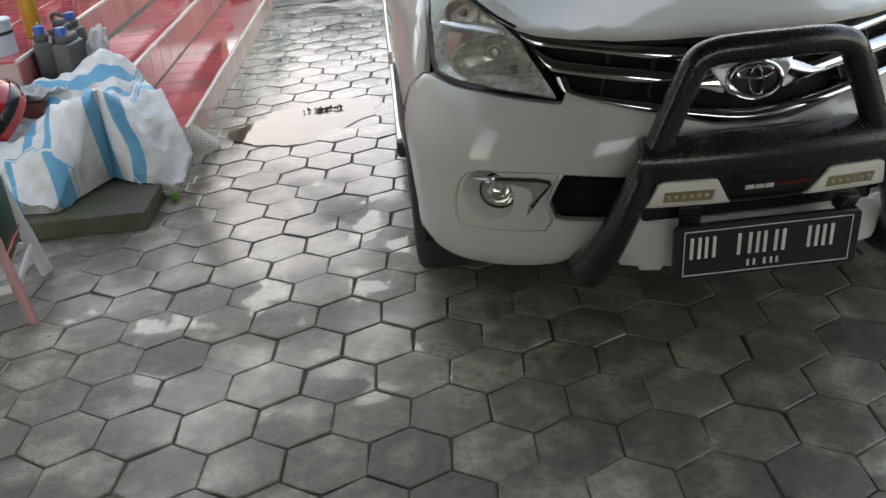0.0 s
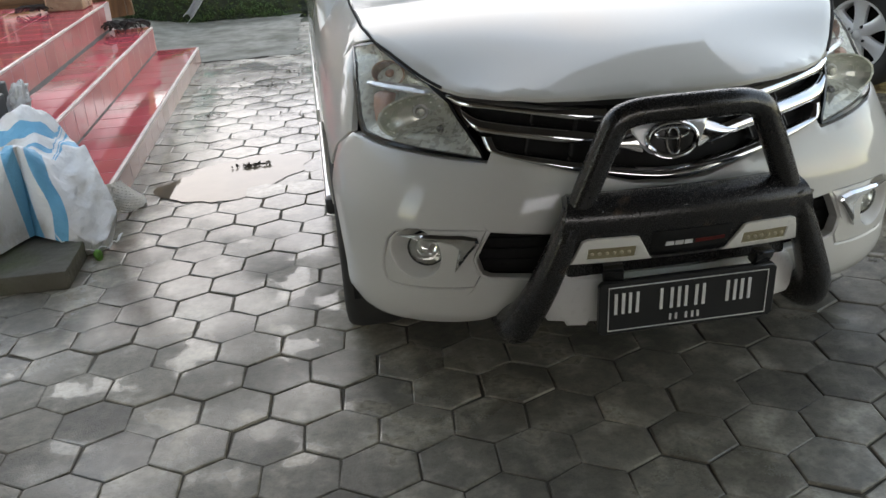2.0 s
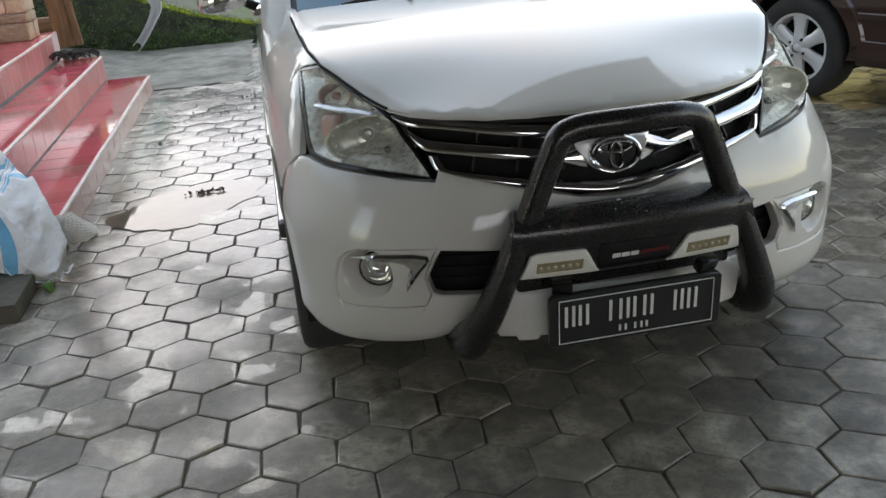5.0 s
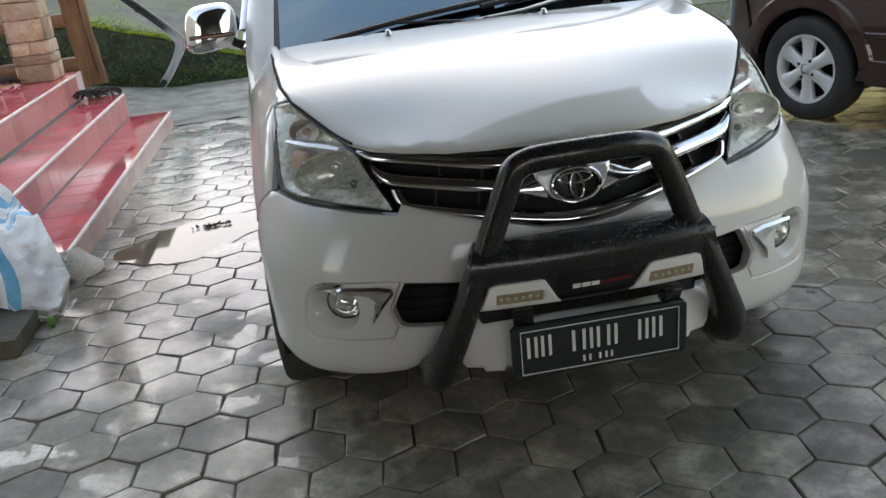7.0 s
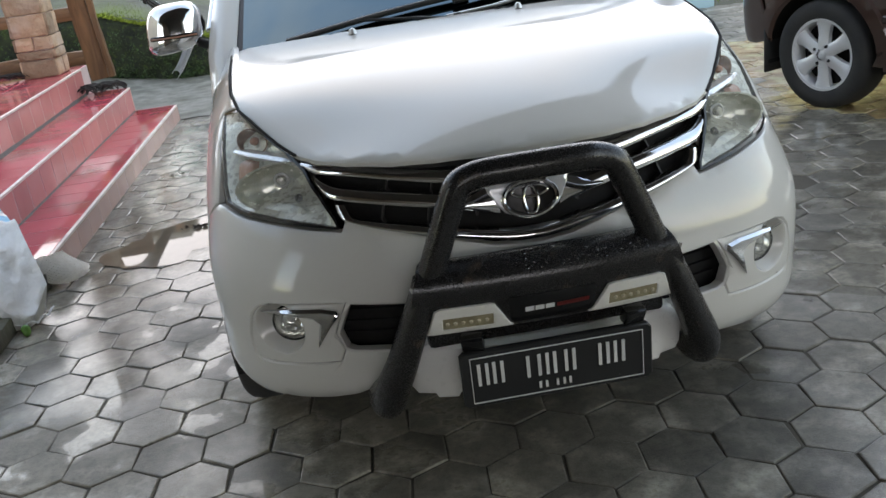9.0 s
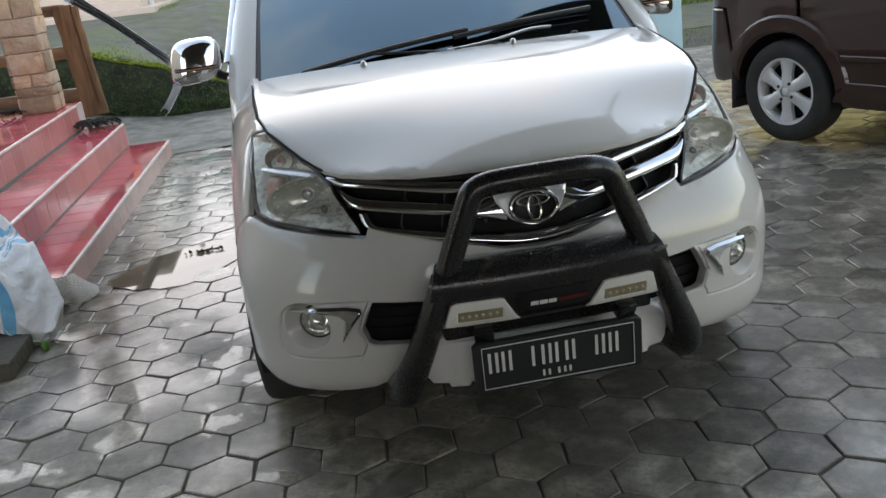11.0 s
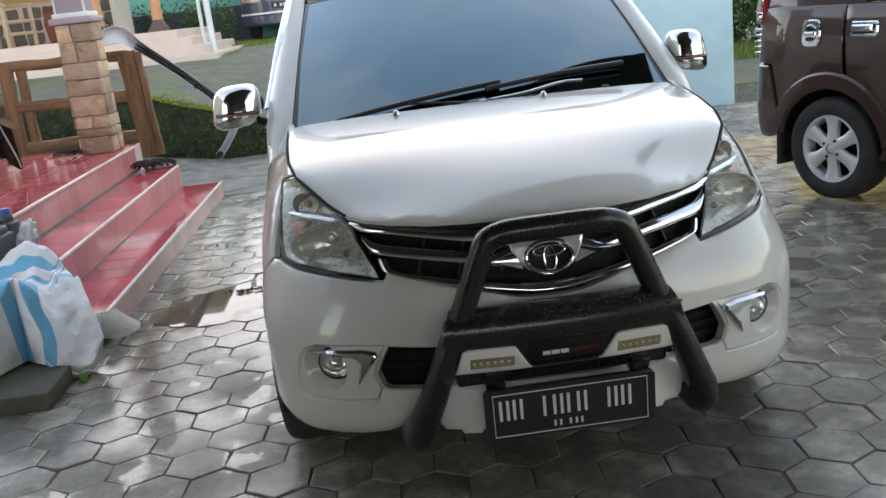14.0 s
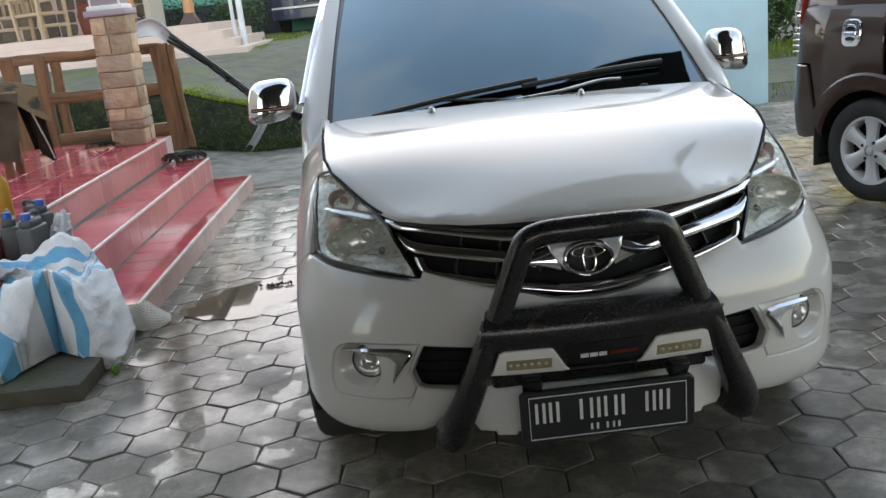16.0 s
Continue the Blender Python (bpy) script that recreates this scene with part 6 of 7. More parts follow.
def leaves(bm, c, r, n, size, rr, squash=1.0):
    """Small pointed leaves scattered through a clump."""
    for _ in range(n):
        d = Vector((rr.gauss(0, 1), rr.gauss(0, 1), rr.gauss(0, 1))).normalized() * r * rr.random() ** .45
        p = Vector(c) + Vector((d.x, d.y, d.z * squash))
        q = Euler((rr.uniform(-1, 1), rr.uniform(-1, 1), rr.uniform(0, 6.28))).to_matrix()
        s = size * rr.uniform(.6, 1.3)
        vs = [bm.verts.new(p + q @ Vector(v) * s) for v in ((-.5, 0, 0), (0, -.22, .05), (.55, 0, -.04), (0, .22, .05))]
        bm.faces.new(vs)


def shrub(name, x, y, h, w, label, material=LEAF, seed=1, n=900, size=.07):
    rr = random.Random(seed)
    z = ground_z(x, y)
    t = thing(name, pose(x, y, z), label, "shrub", "shrubs by the wall")
    bm = bmesh.new()
    for k in range(7):
        a = 6.28 * k / 7 + rr.uniform(-.3, .3)
        tip = Vector((math.cos(a) * w * .35, math.sin(a) * w * .35, h * rr.uniform(.6, .95)))
        tube(bm, spline([(0, 0, -.05), tip * .5 + Vector((0, 0, .08)), tip], 4), [.02 * (1 - i / 10) for i in range(9)], 6)
    part("stems", bm, BARK, t)
    bm = bmesh.new()
    for k in range(14):
        c = (rr.uniform(-.5, .5) * w, rr.uniform(-.4, .4) * w, h * rr.uniform(.12, .9))
        leaves(bm, c, w * .30, n // 14, size, rr)
    part("foliage", bm, material, t, smooth=False)
    return t


shrub("shrub", -4.95, 16.6, .9, 1.0, "dark green bush in front of green wall", LEAF_D, 3)
shrub("shrub", -5.9, 16.7, 1.1, 1.2, "dark green bush in front of green wall", LEAF_D, 4)
shrub("shrub", -4.05, 16.6, .8, .9, "dark green bush in front of green wall", LEAF_D, 5)
shrub("shrub", -3.35, 15.4, .8, .8, "leafy green bush beside the blue van", LEAF, 6, size=.06)
shrub("shrub", -3.55, 16.2, 1.0, .8, "leafy green bush beside the blue van", LEAF, 8, size=.06)

# grass along the crest, the yard edge and behind the pale wall
rr = random.Random(12)
bm = bmesh.new()


def blades(n, fx, fy, h0, h1):
    for _ in range(n):
        x, y = fx(), fy()
        z = ground_z(x, y) - .005
        h = rr.uniform(h0, h1)
        a = rr.uniform(0, 6.28)
        w = h * .12
        lean = Vector((rr.uniform(-.5, .5), rr.uniform(-.5, .5), 1)) * h
        b = Vector((math.cos(a), math.sin(a), 0)) * w
        p = Vector((x, y, z))
        bm.faces.new([bm.verts.new(q) for q in (p - b, p + b, p + lean)])


blades(9000, lambda: rr.uniform(-6, -1.1), lambda: 7.95 + abs(rr.gauss(0, .22)), .02, .055)
blades(2600, lambda: rr.uniform(-5, -1.2), lambda: 8.1 + abs(rr.gauss(0, .7)), .015, .04)
blades(1500, lambda: rr.uniform(-4.2, -2.4), lambda: rr.uniform(11.4, 12.2), .02, .06)
blades(2500, lambda: rr.uniform(-4.2, -2.2), lambda: rr.uniform(13.6, 15.8), .03, .10)
blades(1500, lambda: rr.uniform(3.2, 7), lambda: rr.uniform(7.6, 9.05), .02, .06)
blades(9000, lambda: rr.uniform(3.6, 10), lambda: rr.uniform(12.05, 15.4), .03, .12)
tagged(part("grass", bm, GRASS, smooth=False), "short grass and moss tufts", "grass", kind="stuff")
# ferns and weeds on the face of the bank
bm = bmesh.new()
for _ in range(260):
    x = rr.uniform(-5.5, -1.2)
    top = float(np.interp(x, [-9, -4, -2.83, -2.16, -1.64, -0.6], [0.92, 0.80, 0.70, 0.50, 0.30, 0.02]))
    z = rr.uniform(0.0, max(top - .05, .02)) * rr.random()
    leaves(bm, (x, 7.74, max(z, ground_z(x, 7.7) + .04)), .05, 12, .028, rr)
for _ in range(500):
    x = rr.uniform(-5.5, -1.2)
    top = float(np.interp(x, [-9, -4, -2.83, -2.16, -1.64, -0.6], [0.92, 0.80, 0.70, 0.50, 0.30, 0.02]))
    leaves(bm, (x, 7.76, max(top * rr.uniform(.1, .95), ground_z(x, 7.7) + .03)), .035, 7, .022, rr)
tagged(part("weeds", bm, LEAF, smooth=False), "small weeds and moss on the bank", "weeds", kind="stuff")

# moss cushion along the crest, the sun on it put into its bright yellow-green colour
MOSS_SUNLIT = mat("yellow-green moss with sunlight painted in", (0.30, 0.34, 0.03), 0.9, second=(0.16, 0.22, 0.02), scale=8, island=.3)
bm = bmesh.new()
for _ in range(2600):
    x = rr.uniform(-5.5, -1.0)
    top = float(np.interp(x, [-9, -4, -2.83, -2.16, -1.64, -0.6], [0.92, 0.80, 0.70, 0.50, 0.30, 0.02]))
    leaves(bm, (x, 7.84 + abs(rr.gauss(0, .12)), top + .012 + .02 * noise.noise(Vector((x * 3, 0, 0)))), .03, 4, .026, rr, .5)
tagged(part("moss", bm, MOSS_SUNLIT, smooth=False), "yellow-green moss with sunlight painted in along the bank's crest", "moss", kind="stuff")

# terrace house
CREAM = mat("cream tiled terrace", (0.62, 0.48, 0.40), 0.5, second=(0.54, 0.41, 0.34), scale=3, fine=60)
ORANGE = mat("orange painted column", (0.56, 0.27, 0.13), 0.6, second=(0.48, 0.23, 0.11), scale=3)
BROWN_STONE = mat("brown column foot", (0.10, 0.055, 0.045), 0.5, second=(0.07, 0.04, 0.035), scale=6)
YELLOWWALL = mat("ochre plaster", (0.50, 0.36, 0.18), 0.75, second=(0.44, 0.31, 0.15), scale=2)
WAIN = mat("grey river stone", (0.16, 0.135, 0.105), 0.8, second=(0.11, 0.09, 0.07), scale=7, fine=40, bump=.004, obj=.25)
house = thing("terrace_house", pose(0, 0, 0), "house with cream terrace, orange columns and stone-clad wall", "house")
part("terrace", boxed((-8.3, 13.4, .90), (9.6 + .42, 2.8, 1.02), None, .01), CREAM, house, "cream tiled terrace floor")
part("terrace_edge", boxed((-8.3, 11.985, 1.30), (10.02, .04, .21), None, .008), CREAM, house)
for k in range(3):
    top, right, front = 1.41 - .125 * (k + 1), -3.05 + .21 * k, 11.96 - .24 * (k + 1)
    part("step", boxed(((right - 13.3) / 2, (front + 14.4) / 2, (top + .4) / 2 - .002 * k), (right + 13.3, 14.4 - front, top - .4), None, .012), CREAM, house)
part("wall", boxed((-8.5, 15.0, 1.9), (7.4, .2, 2.2), None), YELLOWWALL, house, "ochre plastered wall")
part("wall_side", boxed((-4.72, 14.6, 1.9), (.10, .9, 2.2), None), PLASTER, house)
rr2 = random.Random(2)
for i in range(9):
    for j in range(3):
        bm = boxed((-7.7 + .34 * i + rr2.uniform(-.04, .04), 14.87, 1.52 + .22 * j), (.31, .07, .20), pose(0, 0, 0), .035, 2)
        for v in bm.verts:
            v.co += noise.noise_vector(v.co * 6) * .03
        part("stone", bm, WAIN, house)
part("wainscot", boxed((-6.4, 14.89, 1.75), (3.3, .05, .74), None), GROUT, house)
for x, y in ((-3.62, 12.35), (-4.55, 12.5)):
    part("column", lathe(bmesh.new(), [(.085, 1.58), (.075, 1.9), (.072, 3.0)], 6, Matrix.Translation((x, y, 0))), ORANGE, house, "orange column")
    part("column_foot", lathe(bmesh.new(), [(.19, 1.41), (.19, 1.44), (.12, 1.53), (.095, 1.58)], 4, Matrix.Translation((x, y, 0)) @ pose(0, 0, 0, 0, 0, 45)), BROWN_STONE, house, "brown stone foot")
part("house_roof", boxed((-8.1, 13.7, 3.06), (9.4, 3.0, .12), None, .03), PLASTER, house)

# chairs and pot on the terrace
PALEWOOD = wood_mat("pale varnished wood", (0.46, 0.33, 0.22), (0.36, 0.25, 0.16))
def terrace_chair(m):
    ch = thing("chair", m, "pale wooden armchair with slatted back on the terrace", "chair", "terrace chairs")
    for sx in (-1, 1):
        part("leg", boxed((sx * .27, -.24, .31), (.05, .05, .62), None, .006), PALEWOOD, ch)
        part("leg", boxed((sx * .27, .24, .45), (.05, .05, .90), pose(0, 0, 0, -6, 0, 0), .006), PALEWOOD, ch)
        part("armrest", boxed((sx * .27, .0, .62), (.08, .60, .035), None, .008), PALEWOOD, ch)
    part("seat", boxed((0, 0, .38), (.54, .52, .05), None, .008), PALEWOOD, ch)
    part("top_rail", boxed((0, .32, .88), (.58, .04, .09), None, .008), PALEWOOD, ch)
    part("front_rail", boxed((0, -.25, .20), (.50, .03, .05), None, .006), PALEWOOD, ch)
    for k in range(5):
        part("slat", boxed((-.2 + .1 * k, .30, .64), (.05, .025, .46), pose(0, 0, 0, -4, 0, 0), .004), PALEWOOD, ch)
    return ch


ch = terrace_chair(pose(-5.95, 12.65, 1.41, 0, 0, 65))
copy_thing(ch, pose(-6.55, 13.0, 1.41, 0, 0, 20))
POT = mat("terracotta glaze", (0.22, 0.06, 0.04), 0.5, second=(0.16, 0.045, 0.03))
pot = part("pot", lathe(bmesh.new(), [(.001, 0), (.14, 0), (.16, .05), (.20, .30), (.17, .45), (.19, .5), (.17, .52), (.15, .46)], 28, cap=False), POT)
pot.matrix_basis = pose(-5.52, 13.6, 1.41)
tagged(pot, "tall dark terracotta pot on the terrace", "pot")
part("broom", tube(bmesh.new(), [(-4.78, 12.9, 1.95), (-4.30, 12.7, 1.42)], .014, 8), TWIG).matrix_basis = Matrix()
tagged(bpy.data.objects["broom"], "thin dark pole leaning on the terrace", "pole")

# mint green wall and lamp pole
MINT = mat("mint green wall paint", (0.14, 0.46, 0.36), 0.65, second=(0.11, 0.40, 0.31), scale=1.5, fine=40, stain=(0.10, 0.28, 0.22), stain_scale=.8)
tagged(part("wall_north", boxed((-3.5, 18.1, 2.0), (13, .2, 2.3), None), MINT), "mint green painted boundary wall", "wall", kind="structure")
DADO = mat("dark grey dado paint", (0.05, 0.06, 0.065), 0.7, second=(0.035, 0.04, 0.045), scale=3)
tagged(part("trim", boxed((-5.0, 17.97, 1.36), (4.2, .05, .80), None), DADO), "dark painted foot of the green wall", "trim", kind="structure")
POLE = mat("grey painted steel", (0.70, 0.71, 0.72), 0.45, second=(0.60, 0.61, 0.62), scale=4)
pole = thing("pole", pose(-2.80, 12.05, .95), "pair of pale grey steel poles at the yard edge", "pole")
part("tube", tube(bmesh.new(), [(0, 0, -.1), (-.02, 0, 1.75)], .045, 14), POLE, pole)
part("tube", tube(bmesh.new(), [(-.17, .25, -.1), (-.18, .25, 1.75)], .028, 12), POLE, pole)
sign = part("sign", boxed((-2.95, 17.9, 2.55), (.16, .02, .24), None, .004), RED_MARK)
tagged(sign, "small red sign on green wall", "sign")

# blue van
van = thing("blue_van", pose(-2.06, 16.0, ground_z(-2.1, 16.5) + .01, 0, 0, 0), "dark blue van facing the yard, parked by green wall", "van")
def van_front(u, v, d=0.0):
    y = .02 + .10 * smooth(.75, 1.0, v) + .42 * smooth(.95, 1.75, v) + .16 * abs(u / .82) ** 3.5
    return Vector((u * (1 - .10 * smooth(.9, 1.8, v)), y + d, v))


part("nose", panel([(-.82, .30), (.82, .30), (.82, 1.02), (-.82, 1.02)], van_front, .08, thick=.06, roll=.01), PAINT_BLUE, van)
part("windscreen", panel([(-.76, 1.04), (.76, 1.04), (.74, 1.70), (-.74, 1.70)], van_front, .12, thick=.02, lift=.004), GLASS_SIDE, van, "dark windscreen")
part("pillar_frame", panel([(-.82, 1.02), (.82, 1.02), (.80, 1.82), (-.80, 1.82)], van_front, .1, [[(-.76, 1.04), (.76, 1.04), (.74, 1.70), (-.74, 1.70)]], thick=.05), PAINT_BLUE, van)
part("body", boxed((0, 2.2, 1.06), (1.62, 3.3, 1.50), None, .08, 3), PAINT_BLUE, van)
part("bumper", panel([(-.84, .26), (.84, .26), (.84, .46), (-.84, .46)], lambda u, v, d=0: van_front(u, .4, d - .05) * 1 + Vector((0, 0, v - .4)), .08, thick=.08, roll=.015), PAINT_BLUE, van, "dark blue bumper")
part("bumper_line", panel([(-.83, .475), (.83, .475), (.83, .51), (-.83, .51)], lambda u, v, d=0: van_front(u, .5, d - .05) + Vector((0, 0, v - .5)), .08, thick=.06), SILVER, van)
for s in (1, -1):
    lampv = part("headlamp", panel([(s * x, y) for x, y in ((.42, .70), (.78, .72), (.80, .88), (.44, .84))], van_front, .05, thick=.02, lift=.008, roll=.01), LAMP_GREY, van, "headlamp with amber corner")
    part("corner_lamp", panel([(s * x, y) for x, y in ((.62, .712), (.79, .72), (.805, .875), (.64, .862))], van_front, .04, thick=.02, lift=.014, roll=.006), AMBER, lampv)
    m_ = Matrix.Translation((s * .70, .75, .31)) @ pose(0, 0, 0, 0, 90 * s, 0)
    part("wheel", lathe(bmesh.new(), [(.001, .02), (.17, .03), (.18, .06), (.29, .07), (.31, .0), (.29, -.12), (.001, -.12)], 30, m_), RUBBER, van)
    part("wheel", lathe(bmesh.new(), [(.001, .02), (.17, .03), (.18, .06), (.29, .07), (.31, .0), (.29, -.12), (.001, -.12)], 30, Matrix.Translation((s * .70, 3.1, .31)) @ pose(0, 0, 0, 0, 90 * s, 0)), RUBBER, van)
vp = part("plate", panel([(-.22, .56), (.22, .56), (.22, .68), (-.22, .68)], van_front, .1, thick=.01, lift=.012), PLATE_BLACK, van)
for x in (-.17, -.06, 0.0, .06, .13):
    part("plate_bar", panel([(x, .595), (x + .04, .595), (x + .04, .65), (x, .65)], van_front, .05, thick=.002, lift=.016), PLATE_WHITE, vp)
part("badge", panel(ellipse(0, .93, .09, .06), van_front, .03, thick=.01, lift=.012), SILVER, van)
part("sticker", panel(ellipse(-.60, 1.10, .06, .05), van_front, .03, thick=.002, lift=.014), STOOL_P, van)

# pale blue wall on the other side and the growth beyond it
PALE_BLUE = mat("pale blue painted wall", (0.40, 0.58, 0.64), 0.7, second=(0.36, 0.53, 0.59), scale=1.0, fine=50, bump=.0006, stain=(0.33, 0.46, 0.50), stain_scale=1.3, stain_amount=.3)
tagged(part("wall_east", boxed((1.35, 7.52, .95), (4.02, .16, 2.1), None, .01), PALE_BLUE), "plain pale blue painted wall", "wall", kind="structure")

YELLOW_WALL = mat("yellow painted plaster", (0.78, 0.62, 0.26), 0.75, second=(0.70, 0.54, 0.22), scale=1.4, fine=60, bump=.001, stain=(0.5, 0.40, 0.20), stain_scale=1.2, stain_amount=.3)
tagged(part("wall_northeast", boxed((7.3, 8.95, 1.2), (5.2, .18, 2.5), None, .01), YELLOW_WALL), "plain yellow painted wall beyond the brown car", "wall", kind="structure")


def tree(x, y, h, w, seed, label):
    rr = random.Random(seed)
    z = ground_z(x, y)
    t = thing("tree", pose(x, y, z), label, "tree", "trees behind the wall")
    bm = bmesh.new()
    tube(bm, spline([(0, 0, -.2), (.05, .03, h * .3), (-.04, .06, h * .62), (.05, 0, h * .9)], 6), [.16 * (1 - i / 24) + .02 for i in range(19)], 10)
    tips = []
    for k in range(9):
        a = 6.28 * k / 9 + rr.uniform(-.3, .3)
        z0 = h * rr.uniform(.3, .7)
        tip = Vector((math.cos(a) * w * rr.uniform(.5, .9), math.sin(a) * w * rr.uniform(.5, .9), z0 + h * rr.uniform(.1, .35)))
        tube(bm, spline([(0, 0, z0), tip * .5 + Vector((0, 0, z0 * .55)), tip], 5), [.05 * (1 - i / 14) for i in range(11)], 6)
        tips.append(tip)
    part("trunk", bm, BARK, t)
    bm = bmesh.new()
    for tip in tips + [Vector((0, 0, h * .95))]:
        for _ in range(5):
            c = tip + Vector((rr.gauss(0, .3) * w, rr.gauss(0, .3) * w, rr.gauss(0, .12) * h))
            leaves(bm, c, w * .30, 90, .14, rr, .8)
    part("crown", bm, LEAF_D, t, smooth=False)
    return t


tree(5.6, 17.5, 4.6, 1.8, 21, "leafy dark green tree behind pale blue wall")
tree(8.0, 17.2, 5.0, 2.0, 22, "leafy dark green tree behind pale blue wall")
tree(3.6, 18.5, 5.2, 2.1, 23, "leafy dark green tree behind pale blue wall")
tree(10.4, 18.0, 5.5, 2.2, 24, "leafy dark green tree behind pale blue wall")
for k, (x, y, h) in enumerate(((4.4, 15.6, 2.2), (5.5, 15.7, 2.5), (6.6, 15.5, 2.3), (7.7, 15.8, 2.6), (8.8, 15.6, 2.3), (9.9, 15.9, 2.4))):
    shrub("hedge", x, y, h, 1.7, "dense dark green hedge beyond the lane", LEAF_D if k % 2 else LEAF, 40 + k, 3600, .12)
tagged(part("lane", (lambda b: (box(b, (8.5, 10.55, -.022), (12, 2.9, .012)), b)[-1])(bmesh.new()), ASPHALT), "grey asphalt lane behind the pale wall", "lane", kind="structure")


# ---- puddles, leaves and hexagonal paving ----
# Brown base stands in for a tan reflection; IOR raised to brighten the mirrored sky.
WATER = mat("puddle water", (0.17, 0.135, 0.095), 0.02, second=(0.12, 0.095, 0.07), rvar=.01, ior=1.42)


def puddle(line, label):
    out = [(q.x + .05 * noise.noise(q * 11), q.y + .045 * noise.noise(q * 11 + Vector((3, 1, 0)))) for q in spline([(x, y, 0) for x, y in line], 7, True)]
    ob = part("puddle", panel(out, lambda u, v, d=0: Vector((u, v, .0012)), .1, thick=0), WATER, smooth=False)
    return tagged(ob, label, "puddle", kind="structure")


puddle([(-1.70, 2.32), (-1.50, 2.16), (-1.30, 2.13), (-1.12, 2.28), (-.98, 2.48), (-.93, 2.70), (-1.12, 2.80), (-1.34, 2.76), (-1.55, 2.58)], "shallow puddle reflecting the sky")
bm = bmesh.new()
rr = random.Random(9)
for cx, cy, n, w in ((-1.23, 2.62, 70, .05), (-1.05, 4.9, 26, .14), (-1.15, 4.5, 20, .12), (-1.55, 3.75, 10, .03), (-.9, 3.6, 8, .15)):
    for _ in range(n):
        leaves(bm, (cx + rr.gauss(0, w), cy + rr.gauss(0, w * .3), .010), .006, 1, .026, rr, .2)
tagged(part("leaf_litter", bm, LEAF_DRY, smooth=False), "dark wet leaf scraps on the pavers", "leaves", kind="stuff")

PAVE_ROT, PAVE_A, PAVE_ROW = radians(-2.8), 0.1975, 0.1705


def paver_mat(name, base=(0.215, 0.194, 0.155), **k):
    m = mat(name, base, 0.56, second=tuple(.66 * c for c in base), scale=24, fine=210, bump=.0016, rvar=.16, ior=1.44, contrast=.4, stain=tuple(min(1.9 * c + .02, .6) for c in base), stain_scale=6.5, stain_amount=.45, world=True, **k)
    nt = m.node_tree
    p = nt.nodes["Principled BSDF"]
    old = p.inputs["Roughness"].links[0].from_socket
    g = nt.nodes.new("ShaderNodeNewGeometry")
    wet = nt.nodes.new("ShaderNodeTexNoise")
    wet.inputs["Scale"].default_value, wet.inputs["Detail"].default_value = 1.7, 5
    nt.links.new(g.outputs["Position"], wet.inputs["Vector"])
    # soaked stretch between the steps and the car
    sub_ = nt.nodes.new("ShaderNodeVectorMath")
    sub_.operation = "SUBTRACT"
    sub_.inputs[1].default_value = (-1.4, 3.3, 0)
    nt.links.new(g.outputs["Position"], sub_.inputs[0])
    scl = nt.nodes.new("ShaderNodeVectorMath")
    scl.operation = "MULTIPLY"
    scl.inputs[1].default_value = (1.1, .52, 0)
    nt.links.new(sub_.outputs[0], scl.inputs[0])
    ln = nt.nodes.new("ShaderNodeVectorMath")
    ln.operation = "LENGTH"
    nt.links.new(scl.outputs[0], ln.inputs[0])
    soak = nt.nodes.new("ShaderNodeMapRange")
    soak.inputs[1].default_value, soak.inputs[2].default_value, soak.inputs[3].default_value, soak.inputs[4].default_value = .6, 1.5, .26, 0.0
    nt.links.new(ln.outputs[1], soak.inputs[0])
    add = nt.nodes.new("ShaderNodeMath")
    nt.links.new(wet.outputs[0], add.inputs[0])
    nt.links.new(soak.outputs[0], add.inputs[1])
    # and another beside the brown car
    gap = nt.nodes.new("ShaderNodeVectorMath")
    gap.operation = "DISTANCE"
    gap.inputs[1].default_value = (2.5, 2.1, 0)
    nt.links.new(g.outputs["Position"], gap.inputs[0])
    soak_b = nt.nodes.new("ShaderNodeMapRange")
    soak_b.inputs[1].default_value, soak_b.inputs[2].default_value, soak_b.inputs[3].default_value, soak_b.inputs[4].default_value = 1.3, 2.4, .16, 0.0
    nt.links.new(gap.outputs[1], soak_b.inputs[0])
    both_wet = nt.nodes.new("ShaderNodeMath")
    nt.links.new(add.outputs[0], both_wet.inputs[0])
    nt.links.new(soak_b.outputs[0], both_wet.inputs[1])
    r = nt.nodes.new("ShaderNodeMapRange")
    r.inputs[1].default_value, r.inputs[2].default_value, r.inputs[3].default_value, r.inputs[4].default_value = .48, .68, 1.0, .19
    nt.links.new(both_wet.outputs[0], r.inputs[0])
    mul = nt.nodes.new("ShaderNodeMath")
    mul.operation = "MULTIPLY"
    # small films of water left on single stones beside the car
    spot = nt.nodes.new("ShaderNodeTexNoise")
    spot.inputs["Scale"].default_value, spot.inputs["Detail"].default_value = 6.5, 3
    nt.links.new(g.outputs["Position"], spot.inputs["Vector"])
    away = nt.nodes.new("ShaderNodeVectorMath")
    away.operation = "DISTANCE"
    away.inputs[1].default_value = (-.85, .75, 0)
    nt.links.new(g.outputs["Position"], away.inputs[0])
    near = nt.nodes.new("ShaderNodeMapRange")
    near.inputs[1].default_value, near.inputs[2].default_value, near.inputs[3].default_value, near.inputs[4].default_value = .7, 1.7, .0, -.25
    nt.links.new(away.outputs[1], near.inputs[0])
    more = nt.nodes.new("ShaderNodeMath")
    nt.links.new(spot.outputs[0], more.inputs[0])
    nt.links.new(near.outputs[0], more.inputs[1])
